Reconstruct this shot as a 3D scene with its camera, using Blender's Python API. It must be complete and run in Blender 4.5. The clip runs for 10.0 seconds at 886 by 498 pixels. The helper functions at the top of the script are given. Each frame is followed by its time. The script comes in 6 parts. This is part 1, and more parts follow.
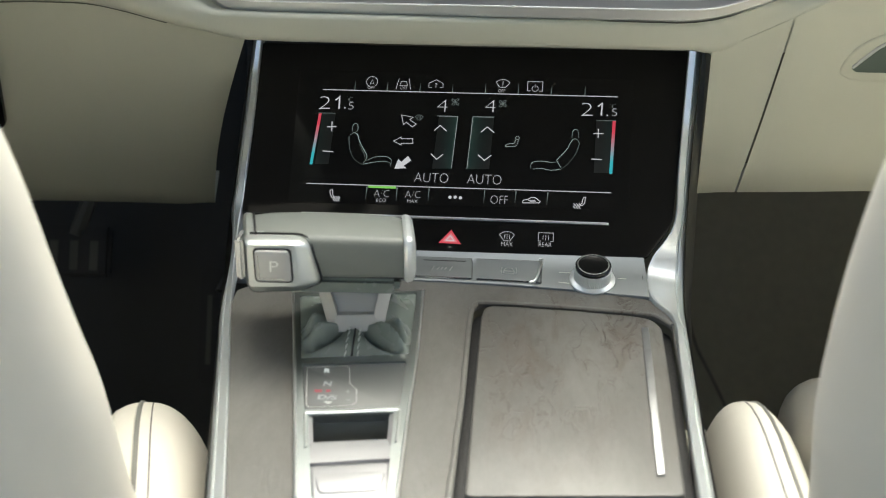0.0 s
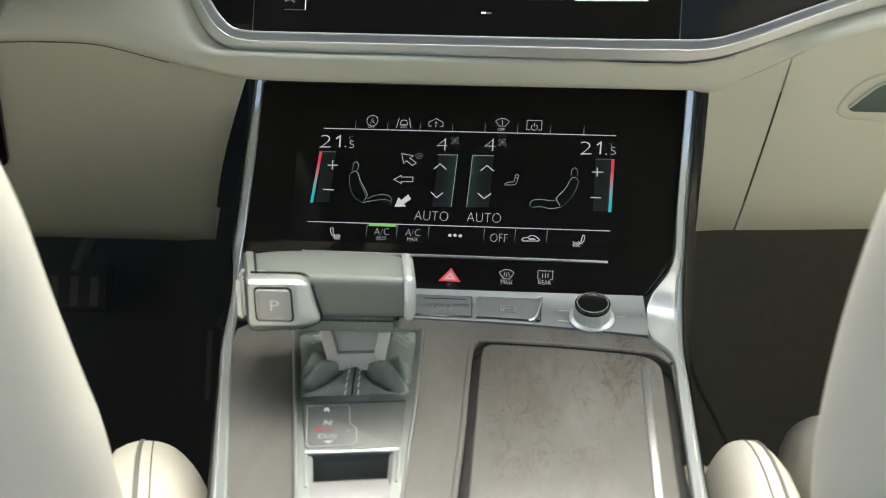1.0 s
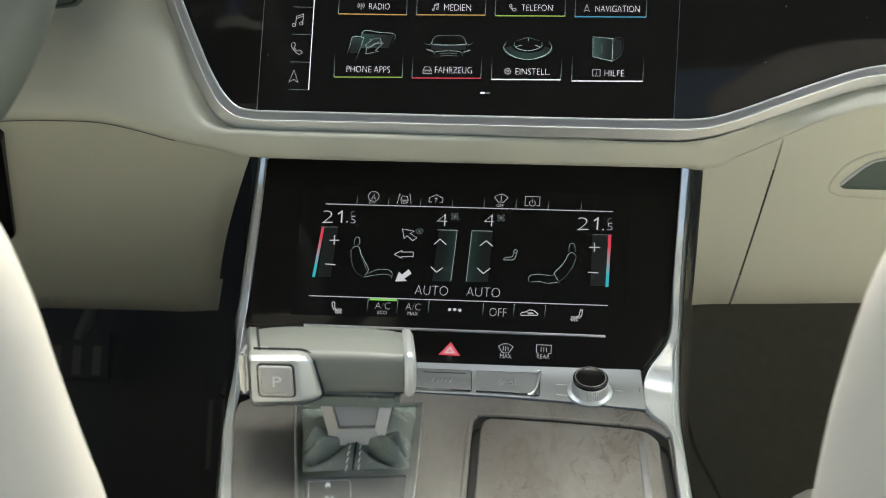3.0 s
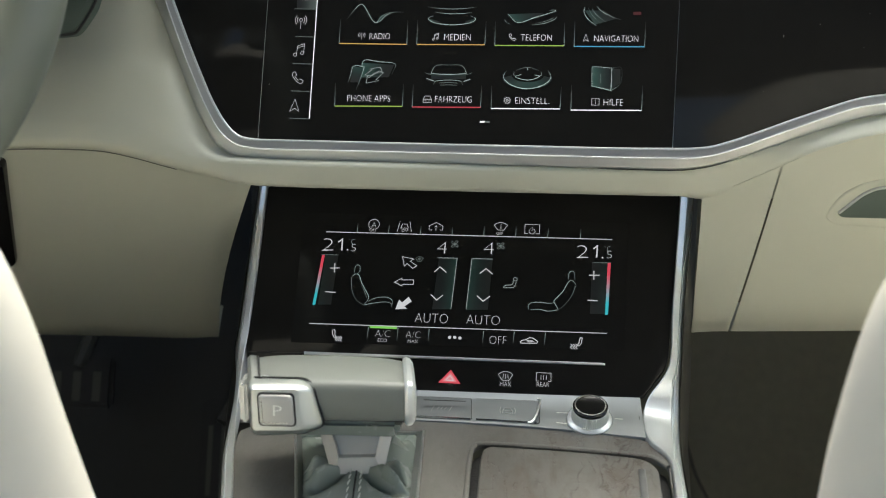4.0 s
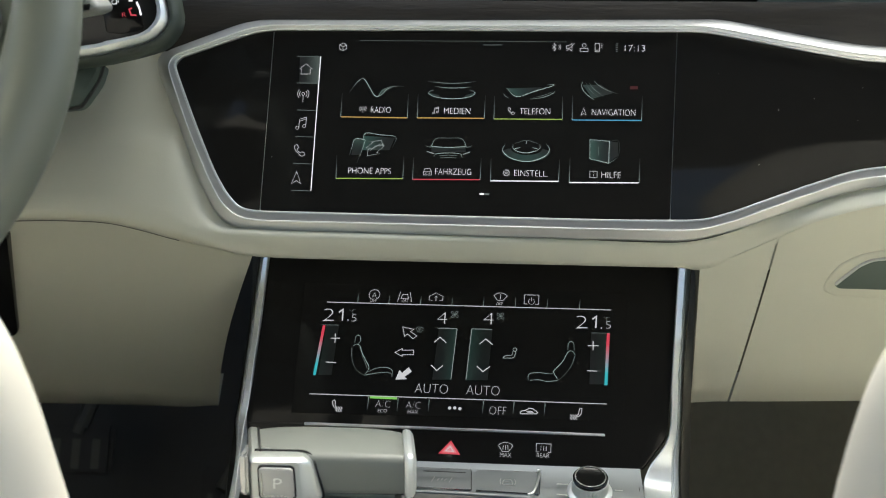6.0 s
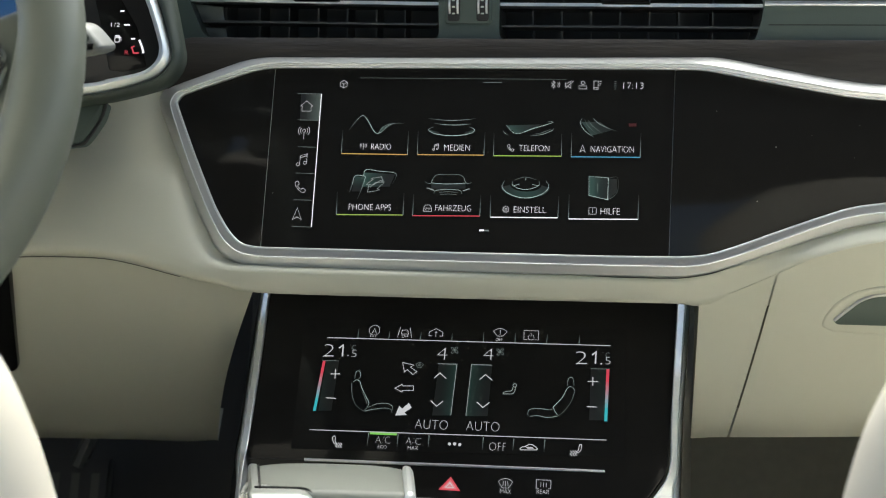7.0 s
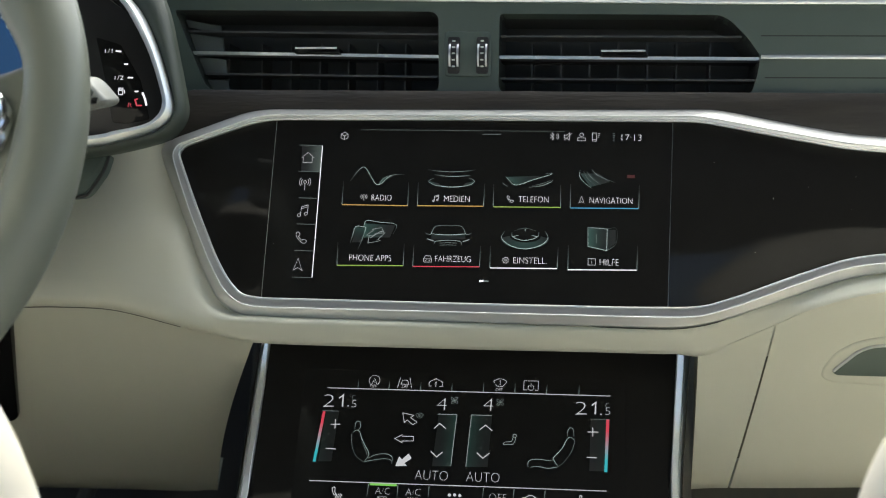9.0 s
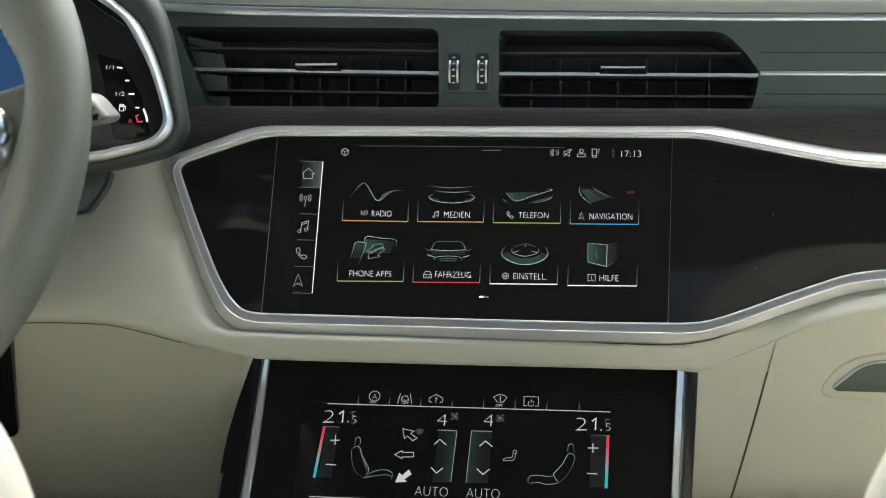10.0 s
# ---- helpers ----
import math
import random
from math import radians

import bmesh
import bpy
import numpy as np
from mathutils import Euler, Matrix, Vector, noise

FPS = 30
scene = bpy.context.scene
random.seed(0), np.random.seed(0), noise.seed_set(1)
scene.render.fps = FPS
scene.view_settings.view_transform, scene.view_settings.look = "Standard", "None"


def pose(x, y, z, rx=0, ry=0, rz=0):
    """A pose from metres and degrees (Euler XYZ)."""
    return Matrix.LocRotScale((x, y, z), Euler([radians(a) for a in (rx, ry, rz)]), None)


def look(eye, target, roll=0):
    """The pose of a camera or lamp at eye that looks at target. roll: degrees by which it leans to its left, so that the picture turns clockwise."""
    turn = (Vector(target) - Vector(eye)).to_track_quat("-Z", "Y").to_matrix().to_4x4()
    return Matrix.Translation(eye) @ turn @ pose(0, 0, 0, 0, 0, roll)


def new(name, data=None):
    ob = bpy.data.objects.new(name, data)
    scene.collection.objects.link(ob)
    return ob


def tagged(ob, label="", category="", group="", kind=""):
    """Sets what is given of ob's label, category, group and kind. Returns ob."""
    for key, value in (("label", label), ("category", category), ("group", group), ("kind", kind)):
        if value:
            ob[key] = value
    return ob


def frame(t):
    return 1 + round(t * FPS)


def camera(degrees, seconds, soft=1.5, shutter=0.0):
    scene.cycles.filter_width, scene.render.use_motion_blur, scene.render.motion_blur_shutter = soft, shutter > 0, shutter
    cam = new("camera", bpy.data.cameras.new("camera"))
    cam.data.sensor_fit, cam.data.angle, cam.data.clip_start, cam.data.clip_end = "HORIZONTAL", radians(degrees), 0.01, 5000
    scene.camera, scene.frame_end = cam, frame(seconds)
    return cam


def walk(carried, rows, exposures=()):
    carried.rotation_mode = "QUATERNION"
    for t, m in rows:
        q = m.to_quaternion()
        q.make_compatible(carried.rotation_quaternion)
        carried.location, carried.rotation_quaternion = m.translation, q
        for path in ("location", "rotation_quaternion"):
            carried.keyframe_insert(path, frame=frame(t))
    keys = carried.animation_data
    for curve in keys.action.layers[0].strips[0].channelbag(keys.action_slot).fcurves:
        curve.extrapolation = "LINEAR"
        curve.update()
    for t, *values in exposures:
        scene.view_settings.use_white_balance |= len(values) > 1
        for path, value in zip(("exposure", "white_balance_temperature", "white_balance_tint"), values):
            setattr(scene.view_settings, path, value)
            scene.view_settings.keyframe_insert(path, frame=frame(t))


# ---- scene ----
# ---- camera and walk ----
cam = camera(40.94, 10.0, soft=1.1)
PATH = [
    (0.0, pose(-0.0005, -0.7487, 0.7340, 69.355, 0, 3.543)),
    (0.5, pose(-0.0005, -0.7492, 0.7365, 70.196, 0, 3.536)),
    (1.0, pose(-0.0005, -0.7503, 0.7383, 70.921, 0, 3.530)),
    (1.5, pose(-0.0004, -0.7525, 0.7409, 71.626, 0, 3.533)),
    (2.0, pose(-0.0001, -0.7549, 0.7440, 72.313, 0, 3.542)),
    (2.5, pose(0.0002, -0.7577, 0.7474, 73.203, 0, 3.541)),
    (4.0, pose(0.0001, -0.7610, 0.7544, 74.958, 0, 3.520)),
    (4.5, pose(0.0001, -0.7623, 0.7563, 75.726, 0, 3.519)),
    (5.0, pose(0.0001, -0.7631, 0.7581, 76.479, 0, 3.511)),
    (5.5, pose(0.0000, -0.7642, 0.7600, 77.186, 0, 3.500)),
    (7.0, pose(0.0002, -0.7675, 0.7666, 79.339, 0, 3.492)),
    (7.5, pose(0.0003, -0.7685, 0.7684, 80.036, 0, 3.491)),
    (8.0, pose(0.0004, -0.7691, 0.7696, 80.551, 0, 3.496)),
    (8.5, pose(0.0005, -0.7700, 0.7709, 81.023, 0, 3.505)),
    (9.0, pose(0.0006, -0.7706, 0.7716, 81.456, 0, 3.505)),
    (9.5, pose(0.0005, -0.7713, 0.7724, 81.869, 0, 3.506)),
    (10.0, pose(0.0007, -0.7715, 0.7720, 82.199, 0, 3.512)),
]

# ---- world, sun and exposure ----
cam.data.dof.use_dof, cam.data.dof.focus_distance, cam.data.dof.aperture_fstop = True, 0.775, 10.0
walk(cam, PATH, exposures=[(0.0, 1.63, 6250, -2), (2.5, 1.65, 6250, -2), (4.5, 1.67, 6250, -2), (7.0, 1.67, 6250, -2), (10.0, 1.63, 6250, -2)])
world = bpy.data.worlds.new("sky")
scene.world = world
world.use_nodes = True
wn = world.node_tree.nodes
sky = wn.new("ShaderNodeTexSky")
sky.sky_type, sky.sun_disc = "NISHITA", False
sky.sun_elevation, sky.sun_rotation = radians(59), radians(12)
sky.air_density, sky.dust_density, sky.ozone_density = 0.55, 6.0, 0.4
world.node_tree.links.new(sky.outputs[0], wn["Background"].inputs[0])
wn["Background"].inputs[1].default_value = 0.15
sun = new("sun", bpy.data.lights.new("sun", "SUN"))
sun.data.energy, sun.data.angle, sun.data.color = 0.45, radians(50), (1.0, 0.985, 0.965)
sun.matrix_world = look((0.7, 3.2, 5.6), (0, 0, 0))


# ---- materials ----
def mat(name, color, rough=0.5, metal=0.0, bump=0.0, size=400.0, vary=0.06, spots=60.0, coat=0.0, spec=0.5, stretch=(1, 1, 1)):
    """A surface with grain at one scale and a mottle at a larger one."""
    m = bpy.data.materials.new(name)
    m.use_nodes = True
    t, n, link = m.node_tree, m.node_tree.nodes, m.node_tree.links.new
    b = n["Principled BSDF"]
    b.inputs["Metallic"].default_value = metal
    b.inputs["Coat Weight"].default_value = coat
    b.inputs["Coat Roughness"].default_value = 0.04
    b.inputs["Specular IOR Level"].default_value = spec
    tc = n.new("ShaderNodeTexCoord")
    mp = n.new("ShaderNodeMapping")
    mp.inputs["Scale"].default_value = stretch
    link(tc.outputs["Object"], mp.inputs[0])
    big = n.new("ShaderNodeTexNoise")
    big.inputs["Scale"].default_value, big.inputs["Detail"].default_value = spots, 4
    link(mp.outputs[0], big.inputs[0])
    mix = n.new("ShaderNodeMix")
    mix.data_type = "RGBA"
    mix.inputs[6].default_value = (*[c * (1 - vary) for c in color], 1)
    mix.inputs[7].default_value = (*[min(1, c * (1 + vary)) for c in color], 1)
    link(big.outputs[0], mix.inputs[0])
    link(mix.outputs[2], b.inputs["Base Color"])
    rr = n.new("ShaderNodeMapRange")
    rr.inputs[3].default_value, rr.inputs[4].default_value = rough * 0.85, min(1, rough * 1.15)
    link(big.outputs[0], rr.inputs[0])
    link(rr.outputs[0], b.inputs["Roughness"])
    if bump:
        fine = n.new("ShaderNodeTexVoronoi" if size > 500 else "ShaderNodeTexNoise")
        fine.inputs["Scale"].default_value = size
        link(mp.outputs[0], fine.inputs[0])
        bp = n.new("ShaderNodeBump")
        bp.inputs["Strength"].default_value, bp.inputs["Distance"].default_value = bump, 0.0006
        link(fine.outputs[0], bp.inputs["Height"])
        link(bp.outputs[0], b.inputs["Normal"])
    return m


def glow(name, color, strength=1.0):
    m = bpy.data.materials.new(name)
    m.use_nodes = True
    b = m.node_tree.nodes["Principled BSDF"]
    b.inputs["Base Color"].default_value = (0.01, 0.01, 0.01, 1)
    b.inputs["Emission Color"].default_value = (*color, 1)
    b.inputs["Emission Strength"].default_value = strength
    return m


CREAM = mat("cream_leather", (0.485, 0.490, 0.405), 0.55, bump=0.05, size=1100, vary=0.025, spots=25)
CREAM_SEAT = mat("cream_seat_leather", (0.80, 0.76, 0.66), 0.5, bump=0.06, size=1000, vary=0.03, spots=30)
PIPING = mat("grey_piping", (0.22, 0.215, 0.19), 0.6, bump=0.06, size=1100)
SEAM = mat("seam_shadow_thread", (0.10, 0.098, 0.085), 0.8)
PERF = mat("perforated_leather", (0.60, 0.575, 0.48), 0.6, bump=0.7, size=700)
CHROME = mat("satin_aluminium", (0.78, 0.79, 0.78), 0.34, metal=1.0, vary=0.025, spots=30)
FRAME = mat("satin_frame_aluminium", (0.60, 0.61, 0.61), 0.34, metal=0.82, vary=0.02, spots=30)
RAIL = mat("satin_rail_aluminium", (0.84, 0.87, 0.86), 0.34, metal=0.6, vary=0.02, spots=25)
HOUSING = mat("satin_handle_aluminium", (0.63, 0.66, 0.64), 0.37, metal=0.88, vary=0.04)
BRIGHT = mat("polished_aluminium", (0.85, 0.86, 0.86), 0.20, metal=1.0, vary=0.015, spots=25)
STRIP = mat("blue_grey_satin_strip", (0.27, 0.285, 0.29), 0.42, metal=1.0, bump=0.02, size=300, vary=0.05, stretch=(0.2, 6, 6))
KEY = mat("satin_key_aluminium", (0.34, 0.34, 0.345), 0.45, metal=0.6, vary=0.05)
BAR = mat("dull_inlay_aluminium", (0.30, 0.305, 0.305), 0.40, metal=0.85, vary=0.22, spots=120)
BRUSHED = mat("brushed_aluminium", (0.52, 0.535, 0.525), 0.45, metal=1.0, bump=0.03, size=300, vary=0.05, stretch=(0.2, 6, 6))
GLASS = mat("black_display_glass", (0.014, 0.0137, 0.013), 0.07, vary=0.15, spots=40, spec=0.15)
DIAL = mat("dial_glass", (0.032, 0.032, 0.033), 0.15, vary=0.15, spots=40, spec=0.2)
GLOSS = mat("black_gloss_trim", (0.008, 0.008, 0.008), 0.12, vary=0.2, spec=0.4)
BLACK = mat("black_plastic", (0.012, 0.012, 0.012), 0.55, bump=0.3, size=900)
VOID = mat("dark_duct", (0.06, 0.064, 0.062), 0.8)
SLAT = mat("dark_slat_plastic", (0.045, 0.047, 0.045), 0.45)
GREEN = mat("grey_green_plastic", (0.068, 0.092, 0.079), 0.5, bump=0.07, size=1100, vary=0.05)
PLATE = mat("glossy_grey_plate", (0.12, 0.135, 0.13), 0.22, vary=0.08, spec=0.8)
STALK = mat("grey_stalk_plastic", (0.19, 0.20, 0.19), 0.4, vary=0.03)
HOOD = mat("dark_hood_plastic", (0.034, 0.046, 0.037), 0.5, bump=0.07, size=1100, vary=0.05)
RIM = mat("grey_leather_rim", (0.150, 0.164, 0.134), 0.38, bump=0.07, size=1100, vary=0.04)
PAD = mat("soft_dash_pad", (0.36, 0.37, 0.32), 0.6, bump=0.07, size=1100, vary=0.04)
CARPET = mat("dark_carpet", (0.17, 0.163, 0.122), 0.95, bump=0.5, size=420, vary=0.18, spots=90)
FLANK = mat("dark_olive_flank", (0.055, 0.053, 0.043), 0.55, bump=0.08, size=1100, vary=0.08)
SLOT = mat("dark_slot_lining", (0.17, 0.178, 0.165), 0.6, vary=0.1)
RUBBER = mat("black_rubber", (0.015, 0.015, 0.015), 0.7, bump=0.3)
LEVER = mat("grey_handle_leather", (0.205, 0.217, 0.196), 0.5, bump=0.06, size=1100, vary=0.04)
BOOT = mat("grey_green_boot_leather", (0.20, 0.228, 0.20), 0.27, bump=0.08, size=1000, vary=0.1)
THREAD = mat("pale_thread", (0.62, 0.64, 0.58), 0.7)
PANEL = mat("grey_shift_panel", (0.10, 0.104, 0.098), 0.42, vary=0.04)
LETTER = mat("white_lettering", (0.85, 0.86, 0.82), 0.6)
MARK = mat("grey_marking", (0.45, 0.455, 0.43), 0.6)
DARKMETAL = mat("dark_satin_aluminium", (0.46, 0.495, 0.485), 0.30, metal=1.0, vary=0.05)
SILVER = mat("silver_button", (0.50, 0.50, 0.48), 0.42, metal=0.25, vary=0.04)
VENEER_DARK = mat("dark_veneer", (0.034, 0.030, 0.025), 0.42, bump=0.5, size=260, vary=0.55, spots=70, spec=0.35, stretch=(0.25, 2, 2))
PALE_GROUND = mat("pale_bounce_ground", (0.42, 0.405, 0.37), 0.9, bump=0.4, size=60)
LINER = mat("cloth_headliner", (0.034, 0.034, 0.033), 0.95, bump=0.3, size=900, spec=0.1)
DUST = mat("dust", (0.3, 0.3, 0.29), 0.9)


PATCHES = ((0.0188, -0.0576, 0.4560), (0.0577, -0.0453, 0.4584))


def stone_veneer():
    """Grey slate-like veneer: soft streaks along the car with brownish flaked patches."""
    m = mat("slate_veneer", (0.17, 0.16, 0.14), 0.36, bump=0.0)
    n, link = m.node_tree.nodes, m.node_tree.links.new
    b = n["Principled BSDF"]
    tc = n.new("ShaderNodeTexCoord")
    mp = n.new("ShaderNodeMapping")
    mp.inputs["Scale"].default_value = (1, 0.35, 1)
    link(tc.outputs["Object"], mp.inputs[0])
    def noise_tex(scale, detail, rough=0.5, wind=0.0):
        t = n.new("ShaderNodeTexNoise")
        for key, value in (("Scale", scale), ("Detail", detail), ("Roughness", rough), ("Distortion", wind)):
            t.inputs[key].default_value = value
        link(mp.outputs[0], t.inputs[0])
        return t.outputs[0]

    def maths(op, x, y):
        q = n.new("ShaderNodeMath")
        q.operation = op
        for k, v in enumerate((x, y)):
            if isinstance(v, (int, float)):
                q.inputs[k].default_value = v
            else:
                link(v, q.inputs[k])
        return q.outputs[0]

    cloud = noise_tex(26, 5, 0.55, 0.4)
    grain = noise_tex(330, 6, 0.7)
    ramp = n.new("ShaderNodeValToRGB")
    e = ramp.color_ramp.elements
    e[0].position, e[0].color = 0.30, (0.112, 0.107, 0.095, 1)
    e[1].position, e[1].color = 0.70, (0.192, 0.186, 0.170, 1)
    link(maths("ADD", maths("MULTIPLY", cloud, 0.72), maths("MULTIPLY", grain, 0.28)), ramp.inputs[0])
    # flaked patches: thin wandering edges, only where a broad mask allows
    warp = n.new("ShaderNodeTexNoise")
    warp.inputs["Scale"].default_value, warp.inputs["Detail"].default_value = 55, 6
    link(mp.outputs[0], warp.inputs[0])
    shifted = n.new("ShaderNodeMix")
    shifted.data_type, shifted.blend_type = "RGBA", "ADD"
    shifted.inputs[0].default_value = 0.035
    link(mp.outputs[0], shifted.inputs[6])
    link(warp.outputs[1], shifted.inputs[7])
    crack = n.new("ShaderNodeTexNoise")
    for key, value in (("Scale", 58), ("Detail", 3.5), ("Roughness", 0.52), ("Distortion", 1.2)):
        crack.inputs[key].default_value = value
    link(shifted.outputs[2], crack.inputs[0])
    edge = n.new("ShaderNodeMapRange")
    edge.inputs[1].default_value, edge.inputs[2].default_value, edge.inputs[3].default_value, edge.inputs[4].default_value = 0.0, 0.034, 1.0, 0.0
    link(maths("ABSOLUTE", maths("SUBTRACT", crack.outputs[0], 0.52), 0.0), edge.inputs[0])
    mask = n.new("ShaderNodeMapRange")
    mask.inputs[1].default_value, mask.inputs[2].default_value = 0.40, 0.55
    link(noise_tex(34, 3, 0.6, 0.8), mask.inputs[0])
    # the most flaked patches lie on the far half of the lid
    near = []
    for place, reach in zip(PATCHES, (0.045, 0.040)):
        away = n.new("ShaderNodeVectorMath")
        away.operation = "DISTANCE"
        away.inputs[1].default_value = place
        link(mp.outputs[0], away.inputs[0])
        patch = n.new("ShaderNodeMapRange")
        patch.inputs[1].default_value, patch.inputs[2].default_value, patch.inputs[3].default_value, patch.inputs[4].default_value = 0.008, reach, 1.0, 0.12
        link(away.outputs["Value"], patch.inputs[0])
        near.append(patch.outputs[0])
    flake = maths("MULTIPLY", maths("MULTIPLY", edge.outputs[0], mask.outputs[0]), maths("MAXIMUM", near[0], near[1]))
    mix = n.new("ShaderNodeMix")
    mix.data_type = "RGBA"
    link(maths("MULTIPLY", flake, 0.8), mix.inputs[0])
    # soft brown stains within the patches
    blotch = n.new("ShaderNodeMapRange")
    blotch.inputs[1].default_value, blotch.inputs[2].default_value = 0.47, 0.66
    link(noise_tex(75, 5, 0.6, 0.7), blotch.inputs[0])
    brown = n.new("ShaderNodeMix")
    brown.data_type = "RGBA"
    link(maths("MULTIPLY", maths("MULTIPLY", blotch.outputs[0], maths("MAXIMUM", near[0], near[1])), 0.75), brown.inputs[0])
    link(ramp.outputs[0], brown.inputs[6])
    brown.inputs[7].default_value = (0.105, 0.078, 0.058, 1)
    link(brown.outputs[2], mix.inputs[6])
    mix.inputs[7].default_value = (0.062, 0.042, 0.029, 1)
    link(mix.outputs[2], b.inputs["Base Color"])
    bp = n.new("ShaderNodeBump")
    bp.inputs["Strength"].default_value, bp.inputs["Distance"].default_value = 0.45, 0.0009
    link(maths("SUBTRACT", maths("MULTIPLY", grain, 0.25), flake), bp.inputs["Height"])
    link(bp.outputs[0], b.inputs["Normal"])
    return m


SLATE = stone_veneer()
WHITE = glow("display_white", (0.97, 0.88, 0.94), 0.42)
WHITE_C = glow("climate_white", (0.95, 0.88, 0.93), 0.20)
MID = glow("display_line", (0.76, 0.80, 0.79), 0.13)
SHADES = [glow("display_shade", (0.15, 0.38, 0.31), 0.085 * (k / 20) ** 1.8 + 0.0005) for k in range(21)]
GREYS = [glow("display_grey_shade", (0.27, 0.32, 0.29), 0.085 * (k / 20) ** 1.8 + 0.0005) for k in range(0, 21)]
LEVELS = [glow("display_line_level", (0.74, 0.86, 0.82), 0.36 * (k / 12) ** 1.5 + 0.0005) for k in range(13)]
HEAT = [glow("display_heat", tuple(a + (b - a) * min(1.0, max(0.0, (k - 2) / 7)) for a, b in zip((0.90, 0.07, 0.12), (0.08, 0.60, 0.68))), 0.21) for k in range(12)]
BACKLIT = glow("backlit_letter", (0.9, 0.9, 0.88), 0.22)
DIM = glow("display_grey", (0.5, 0.56, 0.54), 0.105)
RED = glow("display_red", (0.90, 0.08, 0.12), 0.22)
DULL_RED = glow("display_dull_red", (0.6, 0.05, 0.06), 0.035)
PINK = glow("display_red_fill", (0.95, 0.30, 0.33), 0.231)
LIME = glow("display_green", (0.30, 0.72, 0.12), 0.231)
YELLOW = glow("display_yellow", (0.75, 0.42, 0.12), 0.252)
OLIVE = glow("display_olive", (0.52, 0.66, 0.13), 0.22)
BLUE = glow("display_blue", (0.12, 0.45, 0.68), 0.252)
NAVY = glow("cluster_blue", (0.02, 0.08, 0.22), 0.210)

# ---- tilted frames of the dashboard ----
# columns: right, up, out of the surface, origin
UF = Matrix(((0.99863, -0.05234, 0.00000, 0), (0.01788, 0.34114, 0.93984, 0), (-0.04919, -0.93856, 0.34161, 0), (-0.03000, -0.00700, 0.66500, 1))).transposed()
LF = Matrix(((0.99813, -0.06105, -0.00000, 0), (0.03670, 0.59998, 0.79918, 0), (-0.04879, -0.79768, 0.60110, 0), (-0.03000, -0.02000, 0.52000, 1))).transposed()
CF = Matrix(((1.00000, 0.00000, 0.00000, 0), (-0.00000, 0.99756, 0.06983, 0), (0.00000, -0.06983, 0.99756, 0), (0.00000, -0.15000, 0.45700, 1))).transposed()
SF = Matrix(((0.99928, -0.03626, -0.01160, 0), (0.03807, 0.95173, 0.30455, 0), (0.00000, -0.30478, 0.95242, 0), (0.00000, -0.07500, 0.46650, 1))).transposed()
VF = Matrix(((0.99756, -0.06976, 0.00000, 0), (0.00969, 0.13850, 0.99031, 0), (-0.06908, -0.98790, 0.13884, 0), (-0.03000, 0.04500, 0.79000, 1))).transposed()
BF = Matrix(((1.00000, 0.00000, 0.00000, 0), (-0.00000, 0.30902, 0.95106, 0), (-0.00000, -0.95106, 0.30902, 0), (-0.25000, -0.03500, 0.75000, 1))).transposed()
KF = Matrix(((1.00000, 0.00000, 0.00000, 0), (0.00000, -0.24192, 0.97030, 0), (-0.00000, -0.97030, -0.24192, 0), (0.00000, -0.33000, 0.60000, 1))).transposed()
GF = Matrix(((0.99939, -0.03490, 0.00000, 0), (-0.01193, -0.34163, 0.93976, 0), (-0.03280, -0.93919, -0.34184, 0), (0.17000, -0.01960, 0.57000, 1))).transposed()
NF = Matrix(((0.99939, -0.03490, -0.00000, 0), (-0.02424, -0.69402, 0.71955, 0), (-0.02511, -0.71911, -0.69444, 0), (-0.30000, 0.04100, 0.56000, 1))).transposed()


# ---- mesh helpers ----
def smooth(pts, n=5, closed=False):
    """A Catmull-Rom curve through the points."""
    p = [Vector(q) for q in pts]
    out, m = [], len(p)
    for i in range(m if closed else m - 1):
        if closed:
            a, b, c, d = p[i - 1], p[i], p[(i + 1) % m], p[(i + 2) % m]
        else:
            b, c = p[i], p[i + 1]
            a, d = (p[i - 1] if i else b * 2 - c), (p[i + 2] if i + 2 < m else c * 2 - b)
        for k in range(n):
            t = k / n
            out.append(0.5 * (2 * b + (c - a) * t + (2 * a - 5 * b + 4 * c - d) * t * t + (3 * b - a - 3 * c + d) * t ** 3))
    if not closed:
        out.append(p[-1])
    return out


def at(F, uv, h=0.0):
    return F @ Vector((uv[0], uv[1], h))


def rounded(pts, r=0.003, n=4):
    """A closed 2D outline with its corners rounded."""
    out, m = [], len(pts)
    for i in range(m):
        a, b, c = Vector(pts[i - 1][:2]), Vector(pts[i][:2]), Vector(pts[(i + 1) % m][:2])
        d = min(r, (a - b).length * 0.45, (c - b).length * 0.45)
        p, q = b + (a - b).normalized() * d, b + (c - b).normalized() * d
        for k in range(n + 1):
            t = k / n
            out.append(p * (1 - t) ** 2 + b * 2 * t * (1 - t) + q * t * t)
    return out


